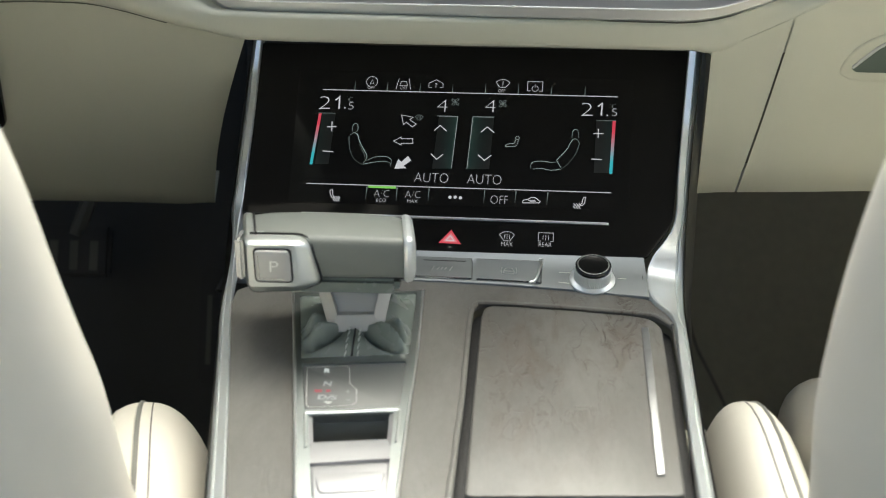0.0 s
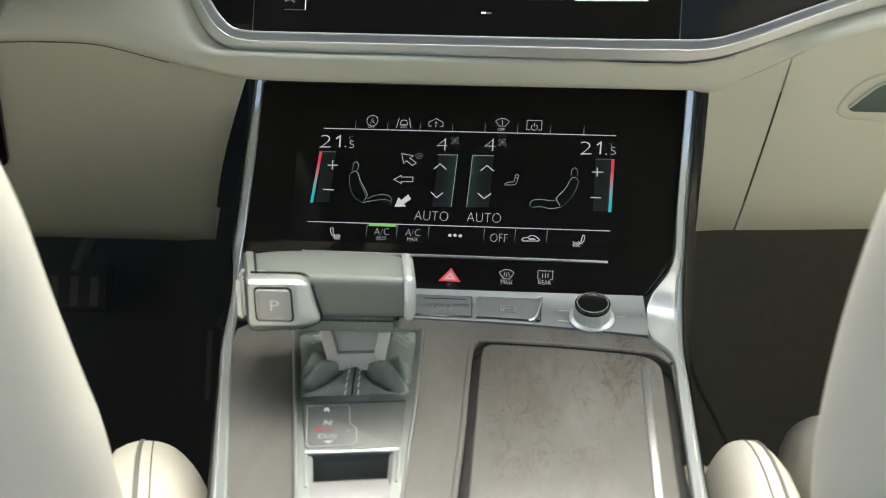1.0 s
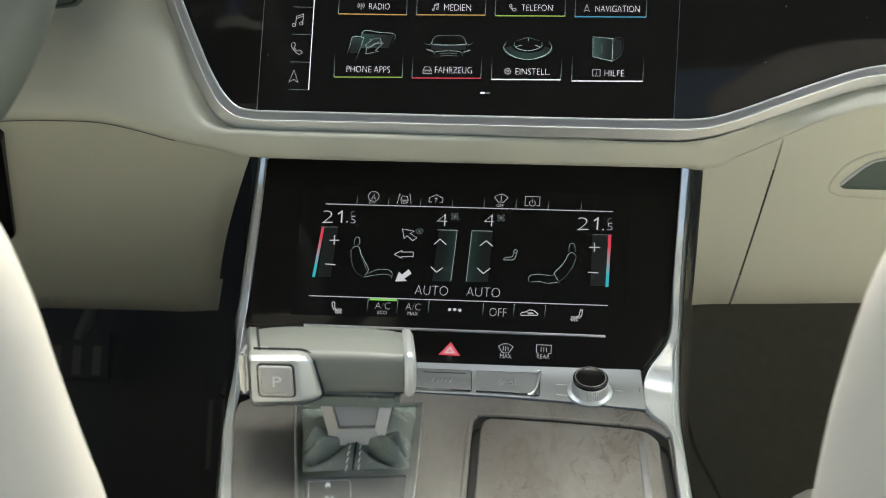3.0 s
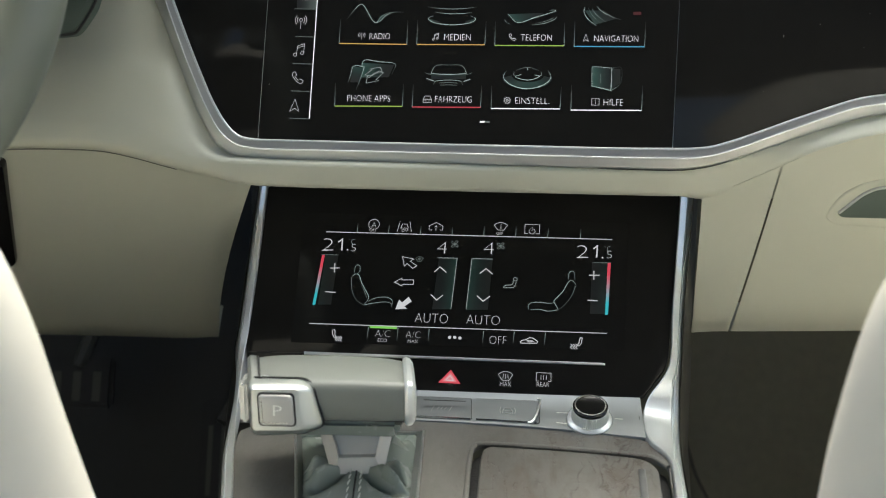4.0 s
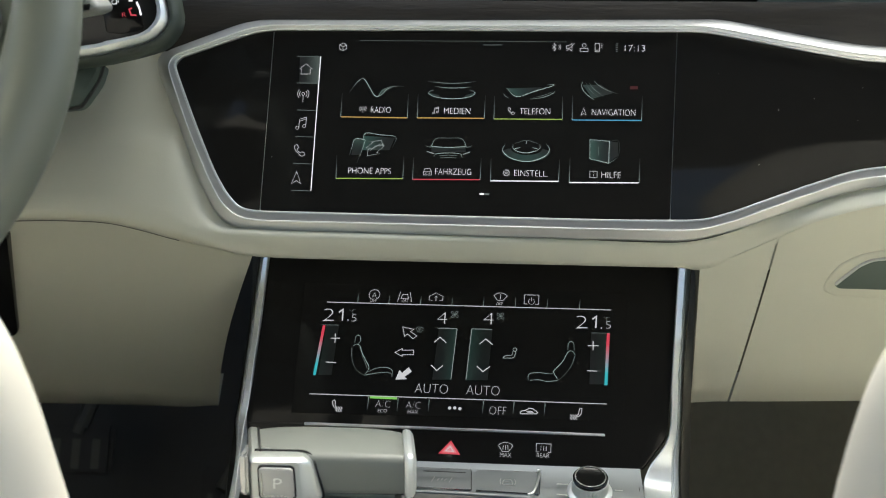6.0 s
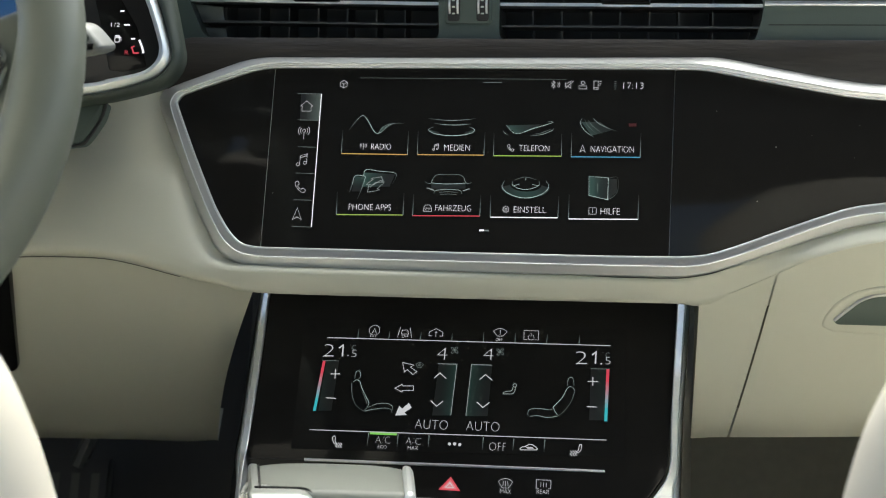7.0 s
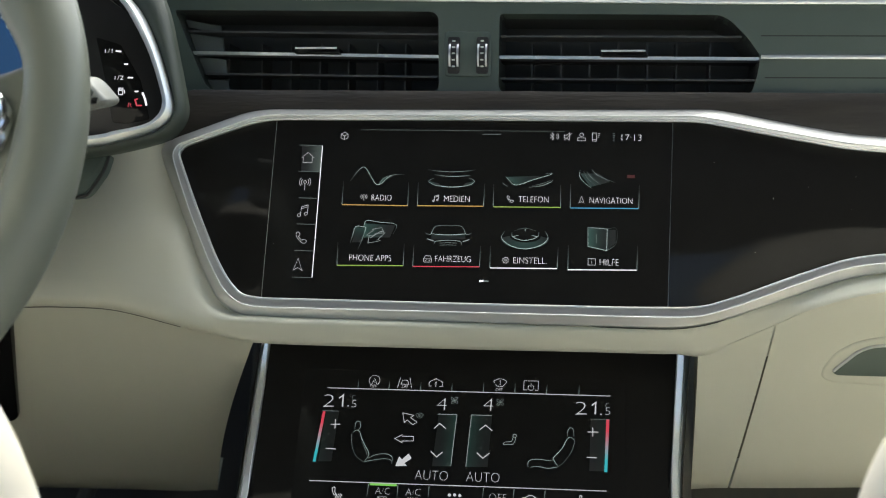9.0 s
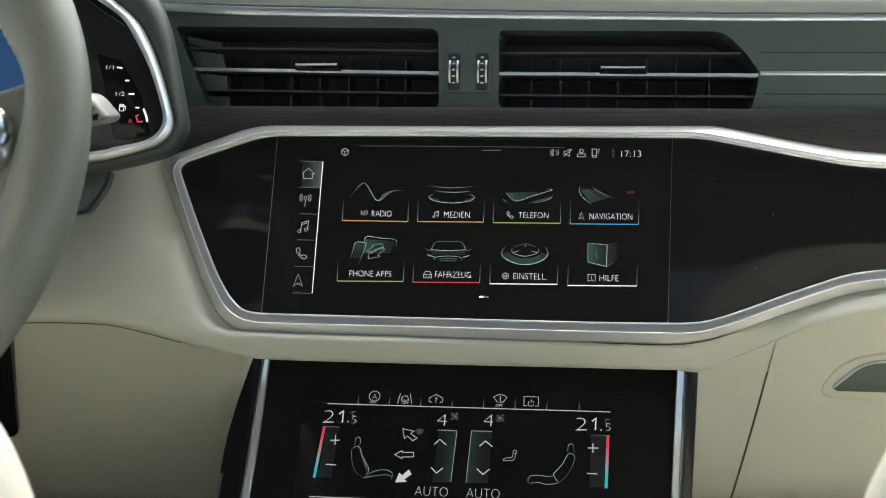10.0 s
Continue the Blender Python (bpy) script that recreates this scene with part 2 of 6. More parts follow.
def loft(rows, closed=False, caps=False):
    """A skin over rows of points, all of one length."""
    bm = bmesh.new()
    vs = [[bm.verts.new(p) for p in row] for row in rows]
    m = len(rows[0])
    for r in range(len(rows) - 1):
        for i in range(m if closed else m - 1):
            j = (i + 1) % m
            bm.faces.new((vs[r][i], vs[r][j], vs[r + 1][j], vs[r + 1][i]))
    if caps:
        bm.faces.new(vs[0][::-1])
        bm.faces.new(vs[-1])
    bmesh.ops.recalc_face_normals(bm, faces=bm.faces)
    return bm


def slab(F, outline, h0, h1, edge=0.0006, steps=2):
    """A plate with rounded upper edge between two heights over a frame."""
    o = [Vector(p[:2]) for p in outline]
    area = sum(a.x * b.y - b.x * a.y for a, b in zip(o, o[1:] + o[:1]))
    if area < 0:
        o.reverse()
    m = len(o)
    inward = []
    for i in range(m):
        e, g = (o[i] - o[i - 1]).normalized(), (o[(i + 1) % m] - o[i]).normalized()
        d = Vector((-(e.y + g.y), e.x + g.x))
        inward.append(d.normalized() if d.length > 1e-6 else Vector((-e.y, e.x)))
    rows = [[at(F, p, h0) for p in o]]
    for k in range(steps + 1):
        a = math.pi / 2 * k / steps
        rows.append([at(F, p + d * edge * (1 - math.cos(a)), h1 - edge + edge * math.sin(a)) for p, d in zip(o, inward)])
    return loft(rows, closed=True, caps=True)


def holed(F, outer, holes, h0, h1):
    """A plate with openings through it."""
    bm = bmesh.new()
    edges = []
    for ring in (outer, *holes):
        vs = [bm.verts.new(at(F, p, h1)) for p in ring]
        edges += [bm.edges.new((a, b)) for a, b in zip(vs, vs[1:] + vs[:1])]
    bmesh.ops.triangle_fill(bm, use_beauty=True, use_dissolve=False, edges=edges)
    top = list(bm.faces)
    got = bmesh.ops.extrude_face_region(bm, geom=top)
    n = F.to_3x3() @ Vector((0, 0, 1))
    bmesh.ops.translate(bm, vec=n * (h0 - h1), verts=[g for g in got["geom"] if isinstance(g, bmesh.types.BMVert)])
    bmesh.ops.recalc_face_normals(bm, faces=bm.faces)
    return bm


def box(center, size, bevel=0.002, turn=None):
    bm = bmesh.new()
    bmesh.ops.create_cube(bm, size=1)
    bmesh.ops.scale(bm, vec=size, verts=bm.verts)
    if bevel:
        bmesh.ops.bevel(bm, geom=bm.edges[:], offset=bevel, segments=2, affect="EDGES")
    bmesh.ops.transform(bm, matrix=Matrix.Translation(center) @ (turn or Matrix()), verts=bm.verts)
    return bm


def turned(F, uv, profile, n=40):
    """A body of revolution about the frame's normal; profile of (radius, height)."""
    rows = [[at(F, (uv[0] + r * math.cos(a), uv[1] + r * math.sin(a)), h) for a in (2 * math.pi * k / n for k in range(n))] for r, h in profile]
    return loft(rows, closed=True, caps=True)


def ring_around(F, uv, profile, n=40):
    """A closed ring about the frame's normal; profile of (radius, height) round its section."""
    rows = [[at(F, (uv[0] + r * math.cos(a), uv[1] + r * math.sin(a)), h) for a in (2 * math.pi * k / n for k in range(n))] for r, h in profile + profile[:1]]
    return loft(rows, closed=True)


def tube(path, radius, n=8, flat=1.0):
    path = [Vector(p) for p in path]
    rows = []
    for i, p in enumerate(path):
        d = (path[min(i + 1, len(path) - 1)] - path[max(i - 1, 0)]).normalized()
        side = d.cross(Vector((0, 0, 1)))
        side = side.normalized() if side.length > 1e-4 else Vector((1, 0, 0))
        up = side.cross(d)
        r = radius[i] if isinstance(radius, (list, tuple)) else radius
        rows.append([p + side * r * math.cos(a) + up * r * flat * math.sin(a) for a in (2 * math.pi * k / n for k in range(n))])
    return loft(rows, closed=True, caps=True)


def part(name, bm, material, parent, label="", flat=False, angle=40):
    me = bpy.data.meshes.new(name)
    bm.to_mesh(me)
    bm.free()
    me.materials.append(material)
    if not flat:
        for p in me.polygons:
            p.use_smooth = len(p.vertices) < 6
        me.set_sharp_from_angle(angle=radians(angle))
    ob = new(name, me)
    ob.parent = parent
    return tagged(ob, label)


def thing(name, label, category, place=(0, 0, 0), group="", kind=""):
    """An empty at the thing's base, whose parts keep world places."""
    ob = new(name)
    ob.empty_display_size = 0.02
    return tagged(ob, label, category, group, kind)


def plain(name, bm, material, label, category, kind="", flat=False):
    ob = part(name, bm, material, None, label, flat)
    return tagged(ob, label, category, "", kind)


def lines(F, strokes, width, h=0.0007):
    """Flat strokes on a display: polylines in its plane."""
    bm = bmesh.new()
    for s in strokes:
        s = [Vector(p[:2]) for p in s]
        left, right = [], []
        for i, p in enumerate(s):
            a = (p - s[i - 1]).normalized() if i else (s[1] - s[0]).normalized()
            b = (s[i + 1] - p).normalized() if i + 1 < len(s) else a
            if (s[0] - s[-1]).length < 1e-7 and len(s) > 2 and i in (0, len(s) - 1):
                a, b = (s[-1] - s[-2]).normalized(), (s[1] - s[0]).normalized()
            d = a + b
            d = d.normalized() if d.length > 1e-3 else a
            k = 1 / max(0.5, d.dot(a))
            nrm = Vector((-d.y, d.x)) * width / 2 * k
            left.append(bm.verts.new(at(F, p + nrm, h)))
            right.append(bm.verts.new(at(F, p - nrm, h)))
        for i in range(len(s) - 1):
            bm.faces.new((right[i], right[i + 1], left[i + 1], left[i]))
    return bm


def each(name, F, strokes, width, m, parent, h=0.0007):
    """One part for every stroke."""
    return [part(name, lines(F, [q], width, h), m, parent) for q in strokes]


def fill(F, polys, h=0.0006):
    bm = bmesh.new()
    for s in polys:
        bm.faces.new([bm.verts.new(at(F, p, h)) for p in s])
    return bm


def arc(c, r, a0, a1, n=14, ry=None):
    return [(c[0] + r * math.cos(radians(a0 + (a1 - a0) * k / n)), c[1] + (ry or r) * math.sin(radians(a0 + (a1 - a0) * k / n))) for k in range(n + 1)]


def moved(c, s, strokes):
    """Strokes drawn in units of s about c."""
    return [[(c[0] + s * x, c[1] + s * y) for x, y in q] for q in strokes]


def graded(name, F, polys, levels, slots, parent, h=0.0007):
    """Faces on a display, each with its own brightness out of slots."""
    bm = bmesh.new()
    used = []
    for q, level in zip(polys, levels):
        f = bm.faces.new([bm.verts.new(at(F, p, h)) for p in q])
        if level not in used:
            used.append(level)
        f.material_index = used.index(level)
    ob = part(name, bm, slots[used[0]], parent, flat=True)
    for level in used[1:]:
        ob.data.materials.append(slots[level])
    return ob


def fade(name, F, pts, width, bright, parent, steps=4, h=0.0007):
    """A curve whose brightness (0 to 12) runs through the given values along it."""
    c = smooth([(p[0], p[1], 0) for p in pts], steps) if len(pts) > 2 else [Vector((*Vector(pts[0]).lerp(Vector(pts[1]), k / 8), 0)) for k in range(9)]
    n = len(c) - 1
    side = []
    for i in range(n + 1):
        d = (c[min(i + 1, n)] - c[max(i - 1, 0)]).normalized()
        side.append(Vector((-d.y, d.x, 0)) * width / 2)
    polys, levels = [], []
    for i in range(n):
        polys.append([c[i] - side[i], c[i + 1] - side[i + 1], c[i + 1] + side[i + 1], c[i] + side[i]])
        x = (i + 0.5) / n * (len(bright) - 1)
        k = min(int(x), len(bright) - 2)
        levels.append(round(bright[k] + (bright[k + 1] - bright[k]) * (x - k)))
    return graded(name, F, polys, levels, LEVELS, parent, h)


def writing(F, uv, text, height, width, material, parent, name="text", h=0.0008, bold=0.0):
    """A word in the built-in font, its middle at uv, with the given height and width."""
    cu = bpy.data.curves.new(name, "FONT")
    cu.body, cu.resolution_u, cu.offset = text, 3, -0.018 + bold
    tmp = new("tmp", cu)
    bpy.context.view_layer.update()
    me = bpy.data.meshes.new_from_object(tmp.evaluated_get(bpy.context.evaluated_depsgraph_get()))
    bpy.data.objects.remove(tmp)
    co = np.array([v.co for v in me.vertices])
    lo, hi = co.min(0), co.max(0)
    for v in me.vertices:
        x = (v.co.x - (lo[0] + hi[0]) / 2) / (hi[0] - lo[0]) * width
        y = (v.co.y - (lo[1] + hi[1]) / 2) / (hi[1] - lo[1]) * height
        v.co = at(F, (uv[0] + x, uv[1] + y), h)
    me.materials.clear()
    me.materials.append(material)
    ob = new(name, me)
    ob.parent = parent
    return ob


# ---- cabin shell ----
FLOOR_Z = 0.02
# ground out of view, kept pale to bounce light into the cabin
ground = plain("ground", box((0, 0, -0.36), (400, 400, 0.1), 0), PALE_GROUND, "unseen pale ground that bounces light into the car", "ground", "structure")
floor = plain("floor", box((0, -0.4, FLOOR_Z - 0.02), (1.5, 2.8, 0.04), 0), CARPET, "dark carpeted car floor", "floor", "structure")
bulkhead = plain("wall_front", box((0, 0.62, 0.33), (1.5, 0.04, 0.62), 0, Matrix.Rotation(radians(-24), 4, "X")), CARPET, "dark carpeted footwell bulkhead", "bulkhead", "structure")
part("carpet_edge", tube(smooth([(0.204, 0.531, 0.180), (0.2154, 0.515, 0.1428), (0.2326, 0.5017, 0.1122), (0.2523, 0.4858, 0.0758), (0.268, 0.474, 0.048)], 4), 0.0022, 6), FLANK, bulkhead, "folded edge of the carpet")


def upright(place, turn):
    return Matrix.Translation(place) @ Matrix.Rotation(radians(turn), 4, "Z") @ Matrix.Rotation(radians(90), 4, "X")


# side walls with the front windows and unseen rear openings added for light, in y and z
for sx, nm in ((-1, "wall_left"), (1, "wall_right")):
    side = upright((sx * 0.74, 0, 0), 90 if sx < 0 else 90)
    front_win = [(-0.54, 0.66), (0.40, 0.68), (0.66, 0.84), (0.10, 1.18), (-0.54, 1.19)]
    light_opening = [(-1.5, 0.14), (-0.64, 0.14), (-0.64, 1.18), (-1.4, 1.16)]
    plain(nm, holed(side, [(-1.8, 0.02), (1.0, 0.02), (1.0, 0.80), (0.78, 0.84), (0.12, 1.22), (-1.8, 1.22)], [front_win, light_opening], -0.05, 0.0), CREAM, "cream trimmed side of the cabin with front window and added rear light opening", "side wall", "structure", flat=True)
# rear wall out of view: cream to bounce light, opened wide to let it in
plain("wall_rear", holed(upright((0, -1.75, 0), 0), [(-0.74, 0.02), (0.74, 0.02), (0.74, 1.22), (-0.74, 1.22)], [[(-0.69, 0.40), (0.69, 0.40), (0.66, 1.19), (-0.66, 1.19)]], -0.05, 0.0), CREAM_SEAT, "unseen cream rear wall with an added light opening above it", "rear wall", "structure", flat=True)
plain("ceiling", slab(Matrix.Identity(4), [(-0.74, -1.8), (0.74, -1.8), (0.74, -0.2), (-0.74, -0.2)], 1.222, 1.25, 0.003), LINER, "dark cloth headliner", "ceiling", "structure")
plain("dash_top", loft([[Vector((x, y, z)) for x in (-0.75, -0.3, 0.1, 0.75)] for y, z in ((0.062, 0.862), (0.12, 0.874), (0.4, 0.872), (0.80, 0.84), (0.81, 0.60))]), PAD, "soft grey dashboard top below the windscreen", "dashboard top", "structure")

# ---- dashboard ----
dashboard = thing("dashboard", "cream leather dashboard with chrome-framed black display panel", "dashboard")


def u_plane_y(x, z):
    return -0.007 - 0.0524 * (x + 0.03) + 0.364 * (z - 0.665)


# lower lip of the fascia: x, y, z along its under edge
LIP = smooth([(-0.62, -0.025, 0.615), (-0.40, -0.026, 0.614)] + [(-0.3218, -0.028, 0.6172), (-0.2976, -0.028, 0.6176), (-0.2675, -0.028, 0.6166), (-0.2452, -0.028, 0.6124), (-0.223, -0.028, 0.6066), (-0.1971, -0.028, 0.6004), (-0.1657, -0.0295, 0.5958)] + [(-0.0748, -0.0325, 0.5948), (0.0327, -0.0325, 0.5937), (0.1034, -0.0325, 0.5931)] + [(0.1177, -0.0315, 0.5945), (0.1358, -0.0296, 0.6000), (0.1621, -0.0358, 0.6153), (0.1879, -0.0413, 0.6278), (0.2259, -0.0466, 0.6388), (0.3006, -0.0524, 0.6476), (0.4573, -0.0602, 0.654)], 5)
# under edge of the display frame towards the passenger, in x and z
UNDER = ((0.09, 0.609), (0.104, 0.6095), (0.1214, 0.6122), (0.139, 0.6176), (0.1741, 0.6295), (0.2091, 0.6413), (0.2326, 0.6455), (0.3, 0.647), (0.7, 0.647))
# outer edge of the display frame towards the driver, in x and z
FRAME_EDGE = ((-0.2435, 0.722), (-0.240, 0.712), (-0.228, 0.685), (-0.2095, 0.643), (-0.1966, 0.6215), (-0.183, 0.613), (-0.160, 0.612))
rows = [[] for _ in range(14)]
for p in LIP:
    x, yb, zb = p
    top = 0.735
    w = min(1.0, max(0.0, (x - 0.105) / 0.03))
    zt = zb + 0.0180
    edge_z = next((z0 + (z1 - z0) * (x - x0) / (x1 - x0) for (x0, z0), (x1, z1) in zip(UNDER, UNDER[1:]) if x0 <= x <= x1), UNDER[-1][1])
    zt += (edge_z - zt) * w
    zt += 0.0012 * w
    yu = u_plane_y(x, zt) + 0.004 - 0.0042 * w
    prof = [(u_plane_y(x, top) + 0.007, top), (u_plane_y(x, (top + zt) / 2) + 0.007, (top + zt) / 2), (u_plane_y(x, zt + 0.004) + 0.006, zt + 0.004), (yu, zt),
            (min(yu - 0.0005, yb + 0.0028), zb + 0.0177), (yb + 0.0005, zb + 0.0168), (yb, zb + 0.0148), (yb + 0.0010, zb + 0.0040), (yb + 0.0032, zb + 0.0010), (yb + 0.007, zb),
            (yb + 0.012, zb + 0.0003), (yb + 0.03, zb + 0.002), (yb + 0.06, zb + 0.0), (yb + 0.10, zb + 0.03)]
    soft = prof[:4] + [(yu + (yb - yu) * a, zt + (zb - zt) * b) for a, b in ((0.30, 0.18), (0.58, 0.40), (0.82, 0.66), (0.95, 0.87))] + [(yb + 0.0004 + k * 0.0022, zb - k * 0.0045) for k in range(6)]
    v = min(1.0, max(0.0, (-0.165 - x) / 0.05))
    v = v * v * (3 - 2 * v)
    z0 = zb + 0.07
    for (x0, e0), (x1, e1) in zip(FRAME_EDGE, FRAME_EDGE[1:]):
        if x0 <= x <= x1:
            z0 = min(z0, e0 + (e1 - e0) * (x - x0) / (x1 - x0) + 0.0006)
    y0 = u_plane_y(x, z0) + 0.0008
    slope = prof[:1] + [(y0 + (yb - y0) * (k / 6) ** 0.72, z0 + (zb + 0.010 - z0) * k / 6) for k in range(7)] + [(yb + 0.0008, zb + 0.0060), (yb + 0.003, zb + 0.0027), (yb + 0.0065, zb + 0.0007), (yb + 0.011, zb), (yb + 0.03, zb + 0.002), (yb + 0.10, zb + 0.03)]
    prof = [(a + (c - a) * v, b + (d - b) * v) for (a, b), (c, d) in zip(prof, slope)]
    for r, (y, z), (ys, zs) in zip(rows, prof, soft):
        r.append(Vector((x, y + (ys - y) * w, z + (zs - z) * w)))
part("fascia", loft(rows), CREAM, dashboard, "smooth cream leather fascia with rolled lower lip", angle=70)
part("seam", tube([Vector((p.x, p.y + 0.0098, p.z + 0.0003)) for p in LIP if -0.60 < p.x < -0.215], 0.0011, 6), SEAM, dashboard, "dark gap between fascia and knee panel")

# chrome frame round the display panel
INNER = [(-0.1402, 0.0782), (-0.0132, 0.0784), (0.1166, 0.0781), (0.1485, 0.078), (0.1707, 0.0736), (0.2062, 0.0666), (0.2411, 0.0601), (0.2648, 0.0584), (0.3273, 0.0585), (0.3238, -0.0046), (0.2622, -0.0079), (0.2389, -0.0112), (0.2042, -0.0237), (0.1694, -0.0374), (0.1519, -0.0431), (0.1397, -0.0445), (0.0992, -0.0452), (-0.0086, -0.0449), (-0.1345, -0.0442), (-0.1468, -0.0424), (-0.1562, -0.0332), (-0.1659, -0.0178), (-0.1819, 0.0162), (-0.1951, 0.0471), (-0.1977, 0.0539), (-0.1938, 0.0591)]
RIDGE = [(-0.1417, 0.0803), (-0.0126, 0.0801), (0.1162, 0.0802), (0.1478, 0.0804), (0.1699, 0.0763), (0.205, 0.0693), (0.2397, 0.0629), (0.2631, 0.0608), (0.3251, 0.0609), (0.3212, -0.0107), (0.2603, -0.0139), (0.2372, -0.0172), (0.2029, -0.03), (0.1684, -0.0438), (0.1494, -0.0496), (0.1373, -0.0509), (0.099, -0.0511), (-0.0077, -0.0507), (-0.1329, -0.0503), (-0.1474, -0.0484), (-0.1586, -0.0397), (-0.1692, -0.0219), (-0.1851, 0.0114), (-0.1989, 0.0451), (-0.2012, 0.0526), (-0.1978, 0.0593)]
OUTER = [(-0.1499, 0.0882), (-0.014, 0.0884), (0.1168, 0.089), (0.1588, 0.0892), (0.1732, 0.0867), (0.2072, 0.0796), (0.2424, 0.0733), (0.2662, 0.0712), (0.3293, 0.0716), (0.3245, -0.016), (0.2628, -0.019), (0.2394, -0.0234), (0.2046, -0.036), (0.1697, -0.0486), (0.1523, -0.0544), (0.1347, -0.0573), (0.0995, -0.0573), (-0.0086, -0.0568), (-0.1361, -0.0565), (-0.1522, -0.0554), (-0.166, -0.0463), (-0.1794, -0.0238), (-0.1986, 0.0217), (-0.2107, 0.0505), (-0.2127, 0.0593), (-0.2069, 0.0666)]
SHOULDER = [(-0.1464, 0.0841), (-0.0129, 0.084), (0.1163, 0.0845), (0.1566, 0.0849), (0.1713, 0.0823), (0.2055, 0.0752), (0.2403, 0.0687), (0.2638, 0.0666), (0.3261, 0.067), (0.3216, -0.0156), (0.2606, -0.0185), (0.2375, -0.0229), (0.2031, -0.0349), (0.1686, -0.0481), (0.151, -0.0539), (0.135, -0.0564), (0.0991, -0.0565), (-0.0077, -0.0562), (-0.1338, -0.0555), (-0.149, -0.054), (-0.1618, -0.0458), (-0.1746, -0.0242), (-0.1925, 0.0176), (-0.2053, 0.0472), (-0.2072, 0.0555), (-0.2023, 0.0627)]
contours = [rounded(c, 0.014, 5) for c in (OUTER, SHOULDER, RIDGE, INNER)]
def between(a, b, t):
    return [p.lerp(q, t) for p, q in zip(contours[a], contours[b])]


ring = [[at(UF, p, h) for p in c] for c, h in ((contours[0], -0.004), (between(0, 1, 0.8), 0.0010), (contours[1], 0.0020), (between(2, 1, 0.10), 0.0056), (contours[2], 0.0060), (between(2, 3, 0.10), 0.0059), (between(2, 3, 0.88), 0.0052), (contours[3], 0.0022), (contours[3], -0.004))]
part("display_surround", loft(ring, closed=True), FRAME, dashboard, "satin aluminium frame round the display panel", angle=14)
# paler tubes draw the highlights along the frame's inner edge and ridge
part("inner_glint_bead", tube([at(UF, p, 0.0036) for p in contours[3] + contours[3][:1]], 0.0008, 8), RAIL, dashboard, "inner bead of the frame, paler to draw its highlight")
part("ridge_glint", tube([at(UF, p, 0.0058) for p in contours[2] + contours[2][:1]], 0.0005, 8), RAIL, dashboard, "pale line drawn as the highlight on the frame's ridge")
gap_line = [at(UF, p, -0.0010) for p in rounded(OUTER, 0.014, 5)[54:114]]
part("surround_gap", tube(gap_line, 0.00032, 6), BLACK, dashboard, "dark gap round the frame")
part("display_panel", slab(UF, rounded(INNER, 0.014, 5), -0.003, 0.0, 0.0003), GLASS, dashboard, "glossy black glass panel")
part("trim_strip", slab(UF, [(-0.2138, 0.067), (-0.2085, 0.0791), (-0.2028, 0.097), (-0.1923, 0.1003),  (0.3298, 0.0984), (0.3276, 0.0588), (0.2065, 0.0722), (0.153, 0.0834), (-0.1407, 0.0813), (-0.1943, 0.0605)], -0.0035, -0.001, 0.0004), VENEER_DARK, dashboard, "dark open-pore veneer strip")
# grooves on both sides of the screen
part("groove", lines(UF, [[(-0.1319, 0.0785), (-0.1344, -0.0438)]], 0.0004, 0.0004), DARKMETAL, dashboard)
part("groove", lines(UF, [[(0.1312, 0.0779), (0.1282, -0.0446)]], 0.0004, 0.0004), DARKMETAL, dashboard)

# ---- knee panel and glovebox side ----
def drape(F, top, bottom, n=6, sag=0.004, thick=0.012, bow=0.0):
    """A softly swollen panel between two edges on a frame."""
    rows = []
    for k in range(n + 1):
        t = k / n
        rows.append([at(F, a.lerp(b, t) - Vector((bow * math.sin(math.pi * t) * (i / (len(top) - 1)) ** 4, 0)), sag * math.sin(math.pi * t) - (0.004 * (i / (len(top) - 1)) ** 12 if bow else 0)) for i, (a, b) in enumerate(zip(top, bottom))])
    back = [[at(F, a, -thick) for a in top]]
    end = [[at(F, b, -0.003) + Vector((0, 0.002, -0.002)) for b in bottom], [at(F, b, -thick - 0.02) for b in bottom]]
    return loft(back + rows + end)


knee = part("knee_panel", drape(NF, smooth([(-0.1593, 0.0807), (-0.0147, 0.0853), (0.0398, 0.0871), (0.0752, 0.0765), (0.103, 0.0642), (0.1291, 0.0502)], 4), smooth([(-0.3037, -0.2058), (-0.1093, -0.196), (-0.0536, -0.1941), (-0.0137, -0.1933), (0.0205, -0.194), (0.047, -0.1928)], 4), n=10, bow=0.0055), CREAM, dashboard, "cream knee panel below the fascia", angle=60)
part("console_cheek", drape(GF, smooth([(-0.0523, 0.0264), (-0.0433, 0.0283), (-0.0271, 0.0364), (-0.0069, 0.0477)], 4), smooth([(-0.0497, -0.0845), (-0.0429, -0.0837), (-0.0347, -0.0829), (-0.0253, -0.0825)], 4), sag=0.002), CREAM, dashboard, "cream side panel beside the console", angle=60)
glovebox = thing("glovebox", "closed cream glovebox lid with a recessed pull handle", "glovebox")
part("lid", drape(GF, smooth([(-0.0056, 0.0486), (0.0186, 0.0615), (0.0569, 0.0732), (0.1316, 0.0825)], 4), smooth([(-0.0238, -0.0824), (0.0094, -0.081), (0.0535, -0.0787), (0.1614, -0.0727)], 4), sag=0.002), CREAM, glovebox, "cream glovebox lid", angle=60)
